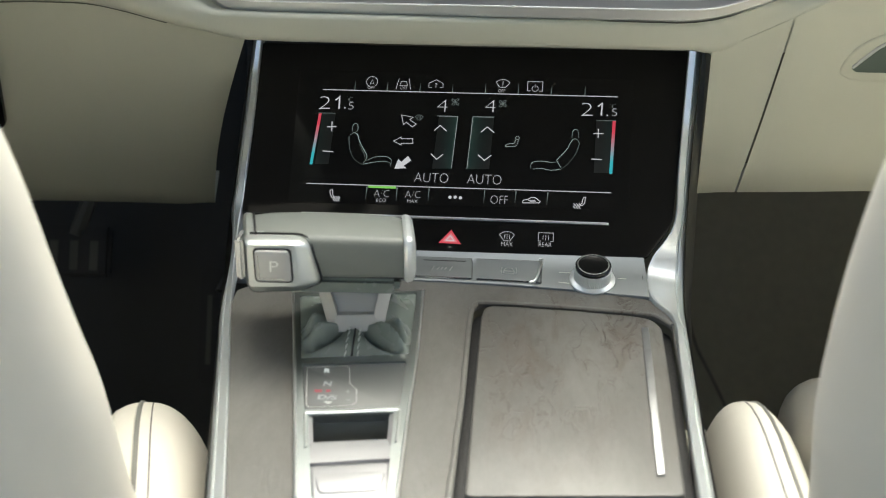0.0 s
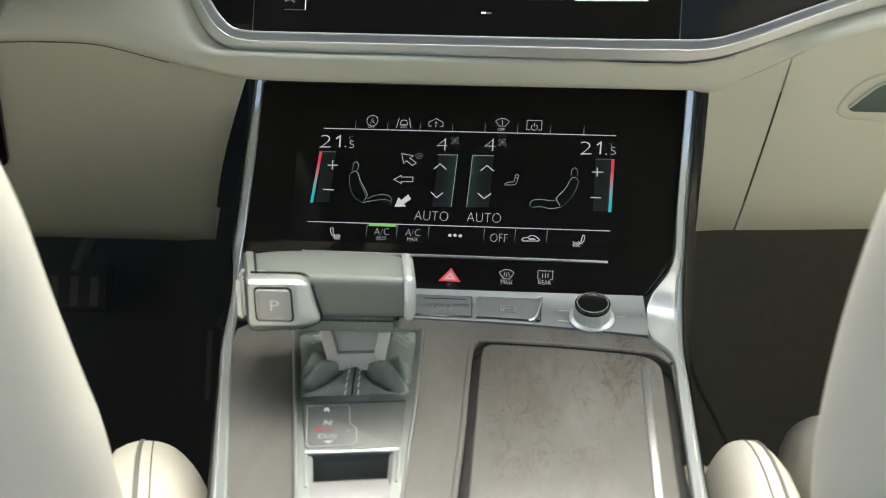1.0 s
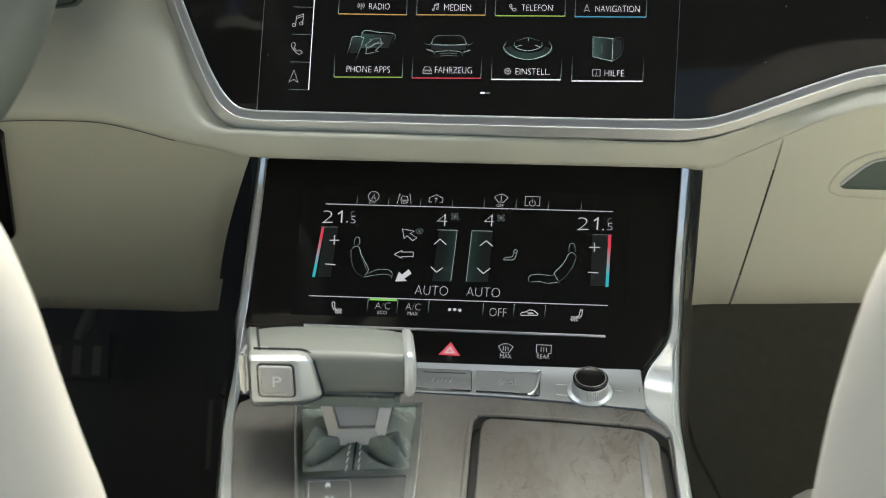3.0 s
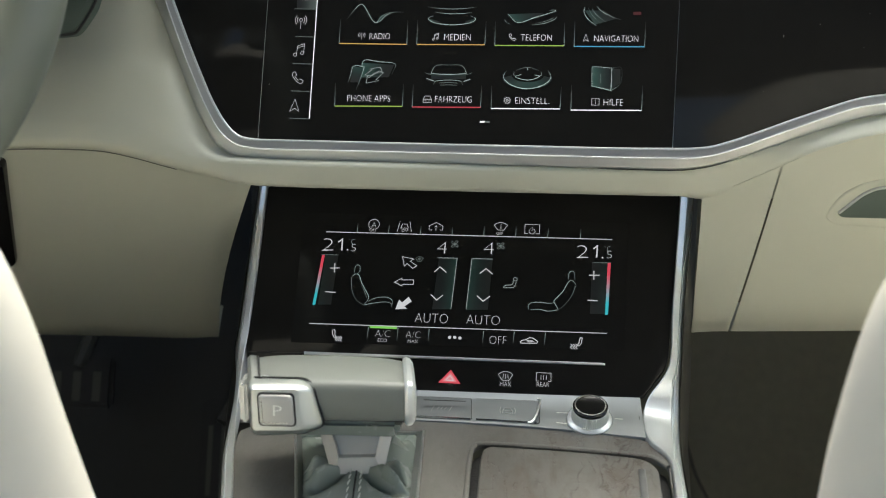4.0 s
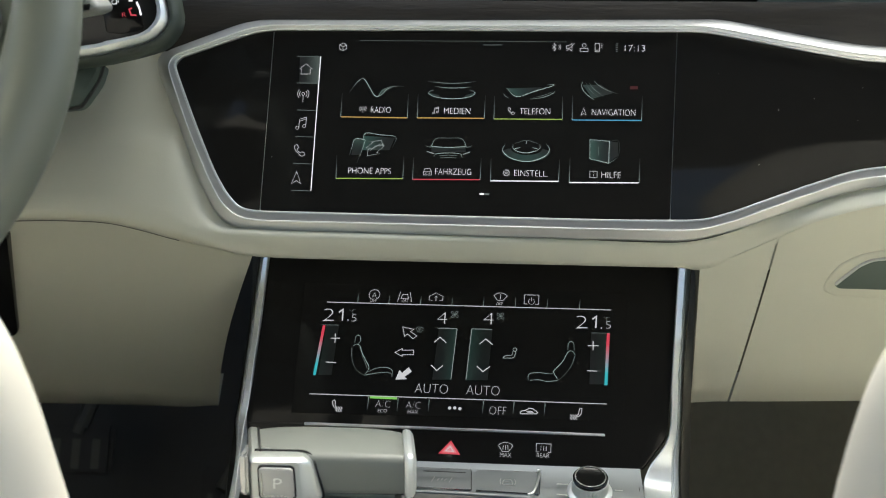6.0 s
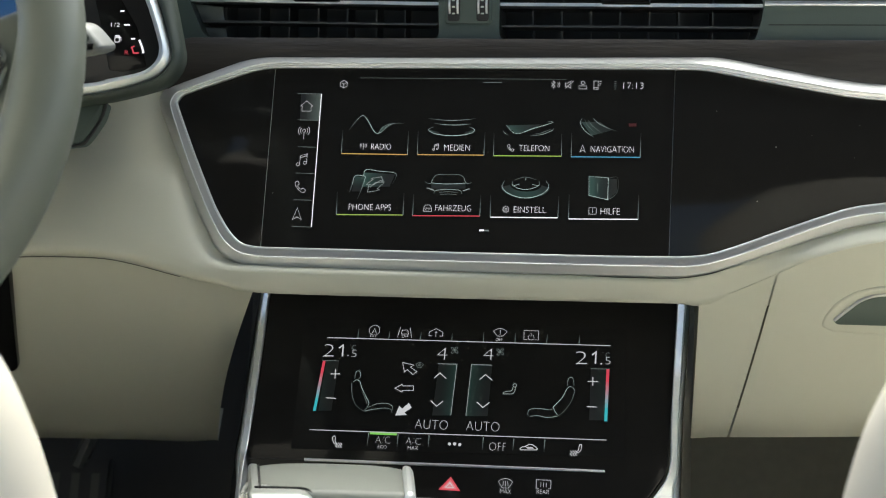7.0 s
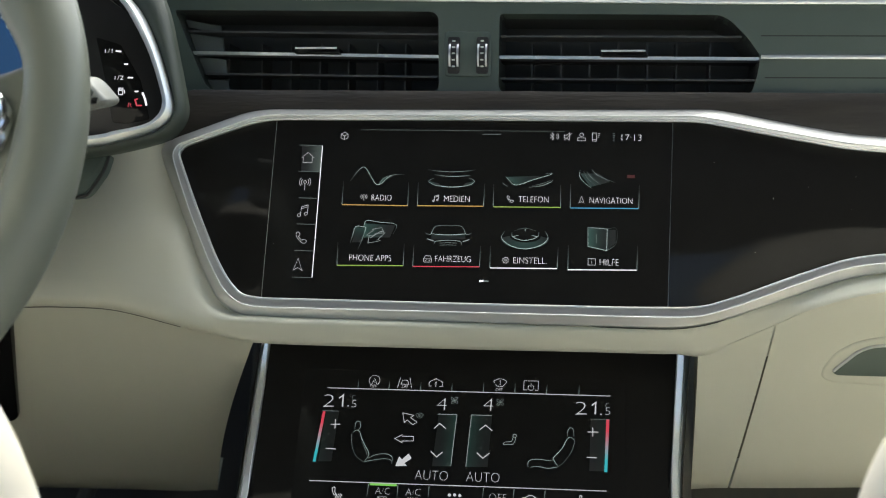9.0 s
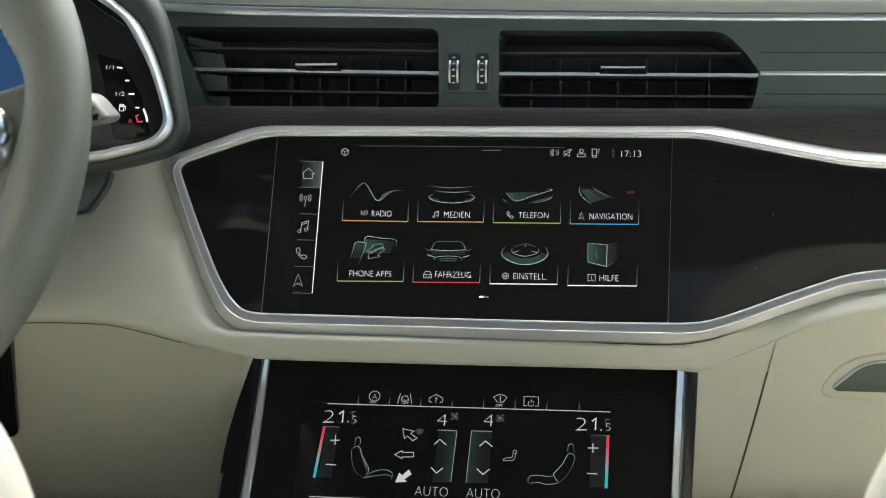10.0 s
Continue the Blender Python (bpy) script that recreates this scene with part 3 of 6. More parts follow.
part("handle_recess", slab(GF, rounded([(0.0243, 0.0110), (0.0248, 0.0175), (0.0318, 0.0304), (0.0444, 0.0386), (0.0610, 0.0425), (0.1044, 0.0430), (0.109, 0.0045), (0.0658, 0.0049), (0.0314, 0.0066)], 0.006), 0.0, 0.0026, 0.0022, 4), CREAM, glovebox, "raised cream rim of the handle")
part("handle", slab(GF, rounded([(0.0308, 0.0162), (0.0378, 0.0242), (0.0468, 0.0333), (0.0610, 0.0372), (0.1017, 0.0380), (0.1048, 0.0128), (0.0340, 0.0132)], 0.003), 0.0, 0.0031, 0.0006), GREEN, glovebox, "dark recessed pull handle")
part("handle_lip", tube([at(GF, p, 0.0034) for p in smooth([(0.0318, 0.0168), (0.0384, 0.0243), (0.0472, 0.0329), (0.0610, 0.0366), (0.1015, 0.0374)], 4)], 0.0010), BRUSHED, glovebox, "metal lip of the handle")
part("column_trim", slab(NF, rounded([(-0.0728, 0.0722), (-0.0342, 0.0695), (-0.0758, -0.0613), (-0.0826, -0.0677), (-0.133, -0.0759)], 0.006), 0.0, 0.008, 0.002), GLOSS, dashboard, "black trim below the steering column")

# ---- centre console ----
console = thing("centre_console", "centre console with grey slate veneer and satin aluminium rails", "console")


def carried_back(pts, length=0.32):
    """Continue an edge straight to the rear."""
    a, b = Vector(pts[-2]), Vector(pts[-1])
    return list(pts) + [b + (b - a).normalized() * length]


def rail(outer, inner, name, label):
    o, i = smooth(outer, 5), smooth(inner, 5)
    rows = [[] for _ in range(10)]
    for k, (a, b) in enumerate(zip(o, i)):
        t = (o[min(k + 1, len(o) - 1)] - o[max(k - 1, 0)]).normalized()
        side = (b - a).normalized()
        up = side.cross(t).normalized()
        if up.z < 0:
            up = -up
        w = (b - a).length
        for r, (s, h) in zip(rows, ((0.0, -0.014), (0.0, -0.008), (0.07, -0.0052), (0.30, -0.0028), (0.35, -0.0046), (0.40, -0.0044), (0.45, -0.0012), (0.90, 0.0022), (0.97, 0.0018), (1.0, -0.004))):
            r.append(a + side * w * (s * min(1.0, 0.013 / w) if s < 0.46 else s) + up * h)
    return part(name, loft(rows), RAIL, console, label, angle=30)


def at_l(pts, h=0.001):
    return [at(LF, p, h) for p in pts]


def at_c(pts, h=0.001):
    return [at(CF, p, h) for p in pts]


rail_lo = carried_back(at_l([(-0.1515, 0.0851), (-0.1516, 0.0726), (-0.1514, 0.0276), (-0.1511, -0.0237), (-0.1505, -0.0582)]) + at_c([(-0.1727, 0.0437), (-0.1597, -0.0237), (-0.1466, -0.0905), (-0.1338, -0.1548)]))
rail_li = carried_back(at_l([(-0.143, 0.0853), (-0.143, 0.0728), (-0.1423, 0.0279), (-0.1423, -0.0156), (-0.142, -0.0483)]) + at_c([(-0.1653, 0.0426), (-0.1545, -0.0108), (-0.1377, -0.09), (-0.1243, -0.1542)]))
rail(rail_lo, rail_li, "rail", "satin aluminium console rail")
rail_ro = carried_back(at_l([(0.1473, 0.0925), (0.1464, 0.0784), (0.1431, 0.0372), (0.1402, -0.001), (0.1387, -0.0381), (0.138, -0.0581)]) + at_c([(0.104, 0.0698), (0.101, 0.0401), (0.0998, 0.0173), (0.0976, -0.0279), (0.0948, -0.0872), (0.0929, -0.1421)]))
rail_ri = carried_back(at_l([(0.1376, 0.0922), (0.1372, 0.0782), (0.1347, 0.0369), (0.1325, -0.0013), (0.1305, -0.0378), (0.1173, -0.0605)]) + at_c([(0.0809, 0.0724), (0.0814, 0.0462), (0.0914, 0.0216), (0.0893, -0.0284), (0.0864, -0.0877), (0.084, -0.1426)]))
rail(rail_ro, rail_ri, "rail", "satin aluminium console rail")

# dark flanks below the rails down to the floor
for edge, sx in ((rail_lo, -1), (rail_ro, 1)):
    e = smooth(edge, 3)
    rows = [[Vector((p.x, p.y, p.z - 0.004)) for p in e], [Vector((p.x + sx * 0.003, p.y + 0.002, p.z - 0.02)) for p in e],
            [Vector((p.x + sx * 0.006, p.y + 0.004, min(p.z - 0.05, 0.40))) for p in e], [Vector((p.x + sx * 0.035, p.y + 0.004, 0.14)) for p in e], [Vector((p.x + sx * 0.05, p.y, FLOOR_Z)) for p in e]]
    part("flank", loft(rows), FLANK, console, "dark console flank", angle=60)

# button strip between the climate screen and the veneer
strip_far = smooth(at_l([(-0.1409, -0.0642), (-0.0931, -0.0631), (-0.0288, -0.0622), (0.0414, -0.0614), (0.1127, -0.0605)], -0.001), 4)
strip_near = smooth(at_c([(-0.1715, 0.0704), (-0.1207, 0.0693), (-0.0588, 0.0674), (0.0091, 0.0629), (0.0818, 0.0518)], 0.0005), 4)
rows = [[p + Vector((0, 0.004, -0.004)) for p in strip_far], strip_far, [p + Vector((0, -0.0015, 0.0016)) for p in strip_far], [a.lerp(b, 0.18) + Vector((0, 0, 0.0006)) for a, b in zip(strip_far, strip_near)],
        [a.lerp(b, 0.5) + Vector((0, 0, -0.0003)) for a, b in zip(strip_far, strip_near)], [a.lerp(b, 0.93) for a, b in zip(strip_far, strip_near)], strip_near, [p + Vector((0, -0.001, -0.006)) for p in strip_near]]
part("button_strip", loft(rows), STRIP, console, "satin aluminium button strip", angle=30)


def on_strip(u, t, lift=0.0):
    """A place on the button strip: u counts along it, t runs from its far to its near edge."""
    k = min(int(u), len(strip_far) - 2)
    r = [row[k].lerp(row[k + 1], u - k) for row in rows[3:6]]
    q = r[0].lerp(r[1], (t - 0.18) / 0.32) if t < 0.5 else r[1].lerp(r[2], (t - 0.5) / 0.43)
    return q + Vector((0, -0.3, 0.95)) * lift


# faint signs on the two buttons: slanted bars, and a parked car between brackets
BARS = ([(0.30, 0.66), (0.35, 0.50)], [(0.40, 0.62), (0.44, 0.54)], [(0.47, 0.62), (0.50, 0.54)], [(0.53, 0.62), (0.57, 0.54)], [(0.62, 0.66), (0.67, 0.50)])
PARKED = ([(0.40, 0.46), (0.385, 0.55), (0.40, 0.66)], [(0.62, 0.46), (0.635, 0.55), (0.62, 0.66)], [(0.43, 0.66), (0.43, 0.56), (0.46, 0.48), (0.56, 0.48), (0.59, 0.56), (0.59, 0.66), (0.43, 0.66)], [(0.43, 0.57), (0.59, 0.57)])
for u0, u1, marks in ((8.0, 10.05, BARS), (10.25, 12.45, PARKED)):
    us = [u0 + (u1 - u0) * k / 6 for k in range(7)]
    b = part("button", loft([[on_strip(u, t, h) for u in us] for t, h in ((0.20, -0.001), (0.22, 0.0005), (0.5, 0.0006), (0.86, 0.0006), (0.90, -0.001))]), STRIP, console, "flat aluminium rocker button", angle=30)
    edge = [on_strip(u, 0.22, 0.0003) for u in us] + [on_strip(us[-1] + 0.03, t, 0.0003) for t in (0.3, 0.5, 0.7, 0.88)]
    part("button_gap", tube(edge, 0.00025, 6), BLACK, b)
    part("button_lip", tube([on_strip(u, 0.90, 0.0004) for u in us], 0.0007, 6), BRIGHT, b, "bright lower edge of the button")
    for mark in marks:
        part("marking", tube([on_strip(u0 + (u1 - u0) * a, t, 0.0008) for a, t in mark], 0.00028, 6), MARK, b)
part("marking", lines(SF, [[(-0.0548, 0.0046), (-0.0285, 0.005)]], 0.0009, 0.0016), BLACK, console)
part("button_edge", tube([at(SF, p, 0.0026) for p in smooth([(0.0160, 0.0092), (0.0176, 0.0086), (0.0172, 0.0030), (0.0158, -0.0060), (0.0138, -0.0118), (0.0110, -0.0134)], 4)], 0.0008), CHROME, console, "polished edge of the button row")
part("joint", tube([at(SF, p, 0.0005) for p in [(0.0791, 0.0162), (0.0788, 0.0019), (0.0784, -0.0205)]], 0.0005), BLACK, console)
for q in ([(0.0283, -0.0009), (0.0362, -0.0008)], [(0.0284, -0.0102), (0.0377, -0.011)], [(0.0638, -0.0039), (0.0686, -0.0041)]):
    part("marking", lines(SF, [q], 0.0007, 0.0012), THREAD, console)

# volume knob
knob = thing("rotary_knob", "knurled aluminium rotary knob with glossy black cap", "knob")
KC = (0.0485, -0.0058)
part("collar", turned(SF, KC, [(0.0138, 0.0), (0.0138, 0.0014), (0.0114, 0.0026)]), RAIL, knob, "polished collar")
rows = []
for h, r in ((0.002, 0.0110), (0.003, 0.0114), (0.0092, 0.0110), (0.0098, 0.0102)):
    n = 110
    rows.append([at(SF, (KC[0] + (r - 0.0006 * (k % 2) * (0.0025 < h < 0.0094)) * math.cos(2 * math.pi * k / n), KC[1] + (r - 0.0006 * (k % 2) * (0.0025 < h < 0.0094)) * math.sin(2 * math.pi * k / n)), h) for k in range(n)])
part("grip", loft(rows, closed=True, caps=True), RAIL, knob, "knurled aluminium grip", angle=15)
part("cap", turned(SF, KC, [(0.0100, 0.0096), (0.0106, 0.0100), (0.0107, 0.0118), (0.0102, 0.0124), (0.0096, 0.0122), (0.0003, 0.0122)]), GLOSS, knob, "glossy black cap")
part("ring", ring_around(SF, KC, [(0.0096, 0.0118), (0.0096, 0.0127), (0.0089, 0.0127), (0.0089, 0.0118)]), BRIGHT, knob, "thin bright ring")

# veneer deck, left and middle, with the well for the sliding lid
well = rounded([(-0.0213, -0.1788), (-0.0216, -0.0626), (-0.0221, 0.023), (-0.0207, 0.0365), (-0.0149, 0.0425), (0.0312, 0.0399), (0.0763, 0.0332), (0.0854, 0.0274), (0.0907, 0.0155), (0.0891, -0.0224), (0.0864, -0.0877), (0.0823, -0.173)], 0.003)
deck_front = smooth([(-0.1626, 0.026), (-0.1635, 0.0361), (-0.1583, 0.0543), (-0.1051, 0.0664), (-0.0585, 0.0665), (0.0083, 0.0609), (0.0778, 0.0497), (0.0884, 0.0317), (0.0919, 0.0203)], 3)
RL = [Vector((p[0], p[1])) for p in [(-0.1545, -0.0108), (-0.1377, -0.09), (-0.1242, -0.1534)]]
RR = [Vector((p[0], p[1])) for p in [(0.0891, -0.0224), (0.0864, -0.0877), (0.0841, -0.1418)]]
far_l = RL[-1] + (RL[-1] - RL[0]).normalized() * 0.3
far_r = RR[-1] + (RR[-1] - RR[0]).normalized() * 0.3
deck = deck_front + RR + [far_r, far_l] + RL[::-1]
lid_out = [(-0.0192, -0.146), (-0.0182, -0.0626), (-0.0172, 0.0232), (-0.0160, 0.0345), (-0.0118, 0.0392), (0.031, 0.0359), (0.0712, 0.0301), (0.0800, 0.0262), (0.0848, 0.0167), (0.0835, -0.0226), (0.0812, -0.0778), (0.0788, -0.1402)]
slot = rounded([(-0.0262, -0.1678), (-0.0239, -0.0628), (-0.0234, 0.0229), (-0.0216, 0.035), (-0.0155, 0.0403), (0.0311, 0.0371), (0.0755, 0.031), (0.084, 0.0266), (0.0905, 0.0188), (0.0891, -0.0224), (0.0867, -0.0802), (0.0843, -0.1616)], 0.004)
shift_hole = [(-0.0923, -0.1597), (-0.1075, -0.0673), (-0.127, 0.0388), (-0.053, 0.0449), (-0.0505, -0.03), (-0.049, -0.1573)]
part("veneer_deck", holed(CF, deck, [slot, shift_hole], -0.003, 0.0), SLATE, console, "grey slate-like veneer deck", flat=True)
part("well_floor", slab(CF, [(p[0] * 1.0, p[1]) for p in slot], -0.012, -0.0075, 0.0005), BLACK, console, "black bottom of the lid recess")
edge_path = [at(CF, p, 0.0004) for p in smooth([(-0.0262, -0.1678), (-0.025, -0.1129), (-0.0239, -0.0628), (-0.0233, 0.0195), (-0.0213, 0.0343), (-0.0148, 0.0396), (0.0311, 0.0364), (0.0754, 0.0303), (0.0846, 0.026), (0.0903, 0.0175)], 4)]
part("well_edge", tube(edge_path, 0.0016, flat=0.7), SLATE, console, "rounded veneer lip of the recess")
lid = thing("sliding_lid", "slate veneer sliding lid with an aluminium inlay bar", "lid")
part("panel", slab(CF, rounded(lid_out, 0.004), -0.006, -0.0008, 0.0012, 3), SLATE, lid, "slate veneer lid panel")
part("inlay_bar", slab(CF, rounded([(0.0731, 0.0145), (0.0771, 0.0148), (0.0747, -0.0463), (0.0714, -0.1255), (0.0676, -0.1264), (0.0706, -0.0466)], 0.001), -0.001, 0.0004, 0.0003), BAR, lid, "slim aluminium inlay bar")
part("rear_deck", slab(CF, [(-0.115, -0.156), (0.082, -0.149), (0.09, -0.45), (-0.10, -0.45)], -0.006, 0.0015, 0.002), SLATE, console, "veneer of the rear console")

# ---- climate touchscreen ----
climate = thing("climate_touchscreen", "black glass climate touchscreen showing temperatures and seat symbols", "touchscreen")
glass_out = rounded([(-0.1446, 0.0786), (0.1383, 0.0801), (0.1301, -0.0331), (0.128, -0.0406), (0.1147, -0.0597), (-0.0288, -0.0619), (-0.138, -0.0633), (-0.1437, -0.0346)], 0.002)
part("glass", slab(LF, [p for p in glass_out], -0.004, 0.0, 0.0006), GLASS, climate, "glossy black glass")
part("metal_line", slab(LF, [(-0.1039, -0.0394), (0.0906, -0.0386), (0.0909, -0.04), (-0.1036, -0.0413)], -0.001, 0.0014, 0.0003), CHROME, climate, "thin aluminium line under the display")
part("joint", lines(LF, [[(-0.142, -0.041), (-0.1042, -0.0401)]], 0.0008, 0.0003), BLACK, climate)
ui = part("display", slab(LF, [(-0.1157, 0.0597), (0.1037, 0.0584), (0.1029, -0.0295), (-0.1137, -0.0333)], -0.0006, 0.0002, 0.0001), GLASS, climate, "lit climate display", flat=True)
part("rule", lines(LF, [[(-0.0986, 0.0456), (0.0935, 0.0463)]], 0.0005), WHITE_C, ui)
part("rule", lines(LF, [[(-0.1028, -0.02), (0.0916, -0.0187)]], 0.0005), WHITE_C, ui)
for a, b in [[(-0.0774, 0.0525), (-0.0774, 0.0454)], [(-0.0558, 0.052), (-0.056, 0.0457)], [(-0.0341, 0.0519), (-0.0344, 0.0456)], [(-0.0129, 0.0517), (-0.0128, 0.0455)], [(0.0085, 0.0532), (0.0085, 0.0458)], [(0.0298, 0.0535), (0.0298, 0.0457)], [(0.0514, 0.053), (0.0509, 0.046)], [(0.0728, 0.0533), (0.0726, 0.0464)]]:
    fade("tick", LF, [a, b], 0.0004, (1, 6), ui)
for a, b in [[(-0.063, -0.0207), (-0.0633, -0.0292)], [(-0.0435, -0.0206), (-0.0435, -0.0294)], [(-0.023, -0.0205), (-0.0231, -0.0286)], [(0.0125, -0.0202), (0.0122, -0.0286)], [(0.0323, -0.0201), (0.0319, -0.0281)], [(0.0523, -0.02), (0.0519, -0.0283)]]:
    fade("tick", LF, [a, b], 0.0004, (6, 1), ui)
part("bar", fill(LF, [[(-0.0623, -0.0198), (-0.0443, -0.0199), (-0.0442, -0.0214), (-0.0622, -0.0214)]]), LIME, ui)


def say(F, pos, s, h, w, m, parent, k=0.80 / 2100):
    return writing(F, pos, s, h * k, w * k, m, parent, bold=0.004 if h < 9 else -0.010)


def say_l(pos, s, h, w, m=None):
    return say(LF, pos, s, h * 1.18, w * 0.98, m or WHITE_C, ui)


for uv, ch, hh, ww, m in (((-0.0962, 0.0362), "2", 20, 20, None), ((-0.0827, 0.033), ".", 2.6, 2.6, None), ((-0.0787, 0.0346), "5", 11, 9, None), ((-0.0803, 0.0391), "°C", 8, 12, MID),
                          ((0.0744, 0.0369), "2", 20, 20, None), ((0.0874, 0.0332), ".", 2.6, 2.6, None), ((0.0918, 0.0355), "5", 11, 9, None), ((0.0906, 0.0397), "°C", 8, 12, MID)):
    say_l(uv, ch, hh, ww, m)
say_l((-0.0187, 0.0367), "4", 19, 18)
say_l((0.0125, 0.0374), "4", 19, 18)
say_l((-0.0221, -0.0131), "AUTO", 14, 58)
say_l((0.0117, -0.0129), "AUTO", 14, 58)
say_l((-0.0532, -0.0249), "A/C", 10, 26)
say_l((-0.0531, -0.0295), "ECO", 5, 16)
say_l((-0.0331, -0.0248), "A/C", 10, 26)
say_l((-0.033, -0.0294), "MAX", 5, 18)
say_l((0.022, -0.0262), "OFF", 12, 29)
say_l((-0.0663, 0.0516), "A", 9, 9)
for q in ((-0.0667, 0.0479), (-0.045, 0.0482), (0.0191, 0.0482)):
    say_l(q, "OFF", 4.6, 12)
say_l((0.0286, -0.0551), "MAX", 6, 19)
say_l((0.0522, -0.0543), "REAR", 6, 21)
part("digit", lines(LF, [[(-0.0895, 0.0383), (-0.0869, 0.0406), (-0.0865, 0.0323)]], 0.0010), WHITE_C, ui)
part("digit", lines(LF, [[(0.0814, 0.0393), (0.0839, 0.0414), (0.0836, 0.0331)]], 0.0010), WHITE_C, ui)
# temperature bars, red to teal
for (a, b, c, d) in ([(-0.0996, 0.0286), (-0.0977, 0.0287), (-0.1002, -0.0069), (-0.1021, -0.007)], [(0.0909, 0.0297), (0.0929, 0.0298), (0.0919, -0.0061), (0.0899, -0.0062)]):
    a, b, c, d = Vector(a), Vector(b), Vector(c), Vector(d)
    graded("bar", LF, [[a.lerp(d, k / 12), b.lerp(c, k / 12), b.lerp(c, (k + 1) / 12), a.lerp(d, (k + 1) / 12)] for k in range(12)], range(12), HEAT, ui, 0.0006)
each("sign", LF, [[(-0.0932, 0.0194), (-0.0867, 0.0197)], [(-0.0902, 0.0232), (-0.0898, 0.0163)], [(-0.0944, 0.0025), (-0.0875, 0.0023)], [(0.0788, 0.0206), (0.0858, 0.0208)], [(0.0821, 0.0239), (0.0822, 0.0175)], [(0.0785, 0.0033), (0.0851, 0.0032)]], 0.0006, WHITE_C, ui)
each("chevron", LF, [[(-0.0227, 0.0192), (-0.0192, 0.0229), (-0.0147, 0.0191)], [(-0.0237, 0.0032), (-0.0197, -0.0005), (-0.0158, 0.0031)], [(0.0075, 0.0191), (0.0114, 0.0228), (0.0161, 0.019)], [(0.0066, 0.0036), (0.0109, -0.0001), (0.0152, 0.0036)]], 0.0006, WHITE_C, ui)


def shade(F, quad, parent, lo=0.0, hi=5.0, n=14, tones=SHADES):
    """A lit fill that brightens in fine steps from the side p0-p3 to the side p1-p2."""
    p0, p1, p2, p3 = [Vector(p) for p in quad]
    bm = bmesh.new()
    levels = []
    for k in range(n):
        a, b = k / n, (k + 1) / n
        f = bm.faces.new([bm.verts.new(at(F, p, 0.00035)) for p in (p0.lerp(p1, a), p0.lerp(p1, b), p3.lerp(p2, b), p3.lerp(p2, a))])
        level = round((lo + (hi - lo) * k / (n - 1)) * 4)
        if level not in levels:
            levels.append(level)
        f.material_index = levels.index(level)
    ob = part("shade", bm, tones[levels[0]], parent, flat=True)
    for level in levels[1:]:
        ob.data.materials.append(tones[level])
    return ob


shade(LF, [(-0.0205, 0.0291), (-0.0082, 0.0295), (-0.0098, -0.0063), (-0.0222, -0.0068)], ui, 0, 2.2)
shade(LF, [(0.0154, 0.0297), (0.0016, 0.0296), (0.0001, -0.0063), (0.0143, -0.0057)], ui, 0, 2.2)
shade(LF, [(-0.0885, 0.029), (-0.0973, 0.0289), (-0.0986, -0.0066), (-0.0897, -0.0062)], ui, 0, 1.2)
shade(LF, [(0.0807, 0.0296), (0.0906, 0.0297), (0.0897, -0.0055), (0.0803, -0.0058)], ui, 0, 1.2)
each("level_edge", LF, [[(-0.0212, 0.0293), (-0.0082, 0.0295), (-0.0098, -0.0063)], [(0.0154, 0.0297), (0.0016, 0.0296), (0.0001, -0.0063)]], 0.0004, MID, ui)
each("level_edge", LF, [[(-0.1002, 0.029), (-0.0885, 0.029)], [(0.0807, 0.0296), (0.093, 0.0298)]], 0.0003, DIM, ui)
# air arrows
part("arrow", lines(LF, [[*[(-0.0449, 0.0293), (-0.0371, 0.0279), (-0.0393, 0.0262), (-0.0348, 0.0232), (-0.0373, 0.0211), (-0.0414, 0.0245), (-0.0431, 0.0225)], (-0.0449, 0.0293)], [*[(-0.0486, 0.011), (-0.0439, 0.014), (-0.0438, 0.0128), (-0.0362, 0.0131), (-0.036, 0.0099), (-0.0435, 0.0096), (-0.0434, 0.0084)], (-0.0486, 0.011)]], 0.0004), WHITE_C, ui)
part("arrow", fill(LF, [[(-0.0465, -0.0079), (-0.0445, -0.0011), (-0.0424, -0.003), (-0.0383, 0.0011), (-0.0361, -0.002), (-0.0407, -0.0057), (-0.0387, -0.0072)]]), WHITE_C, ui)
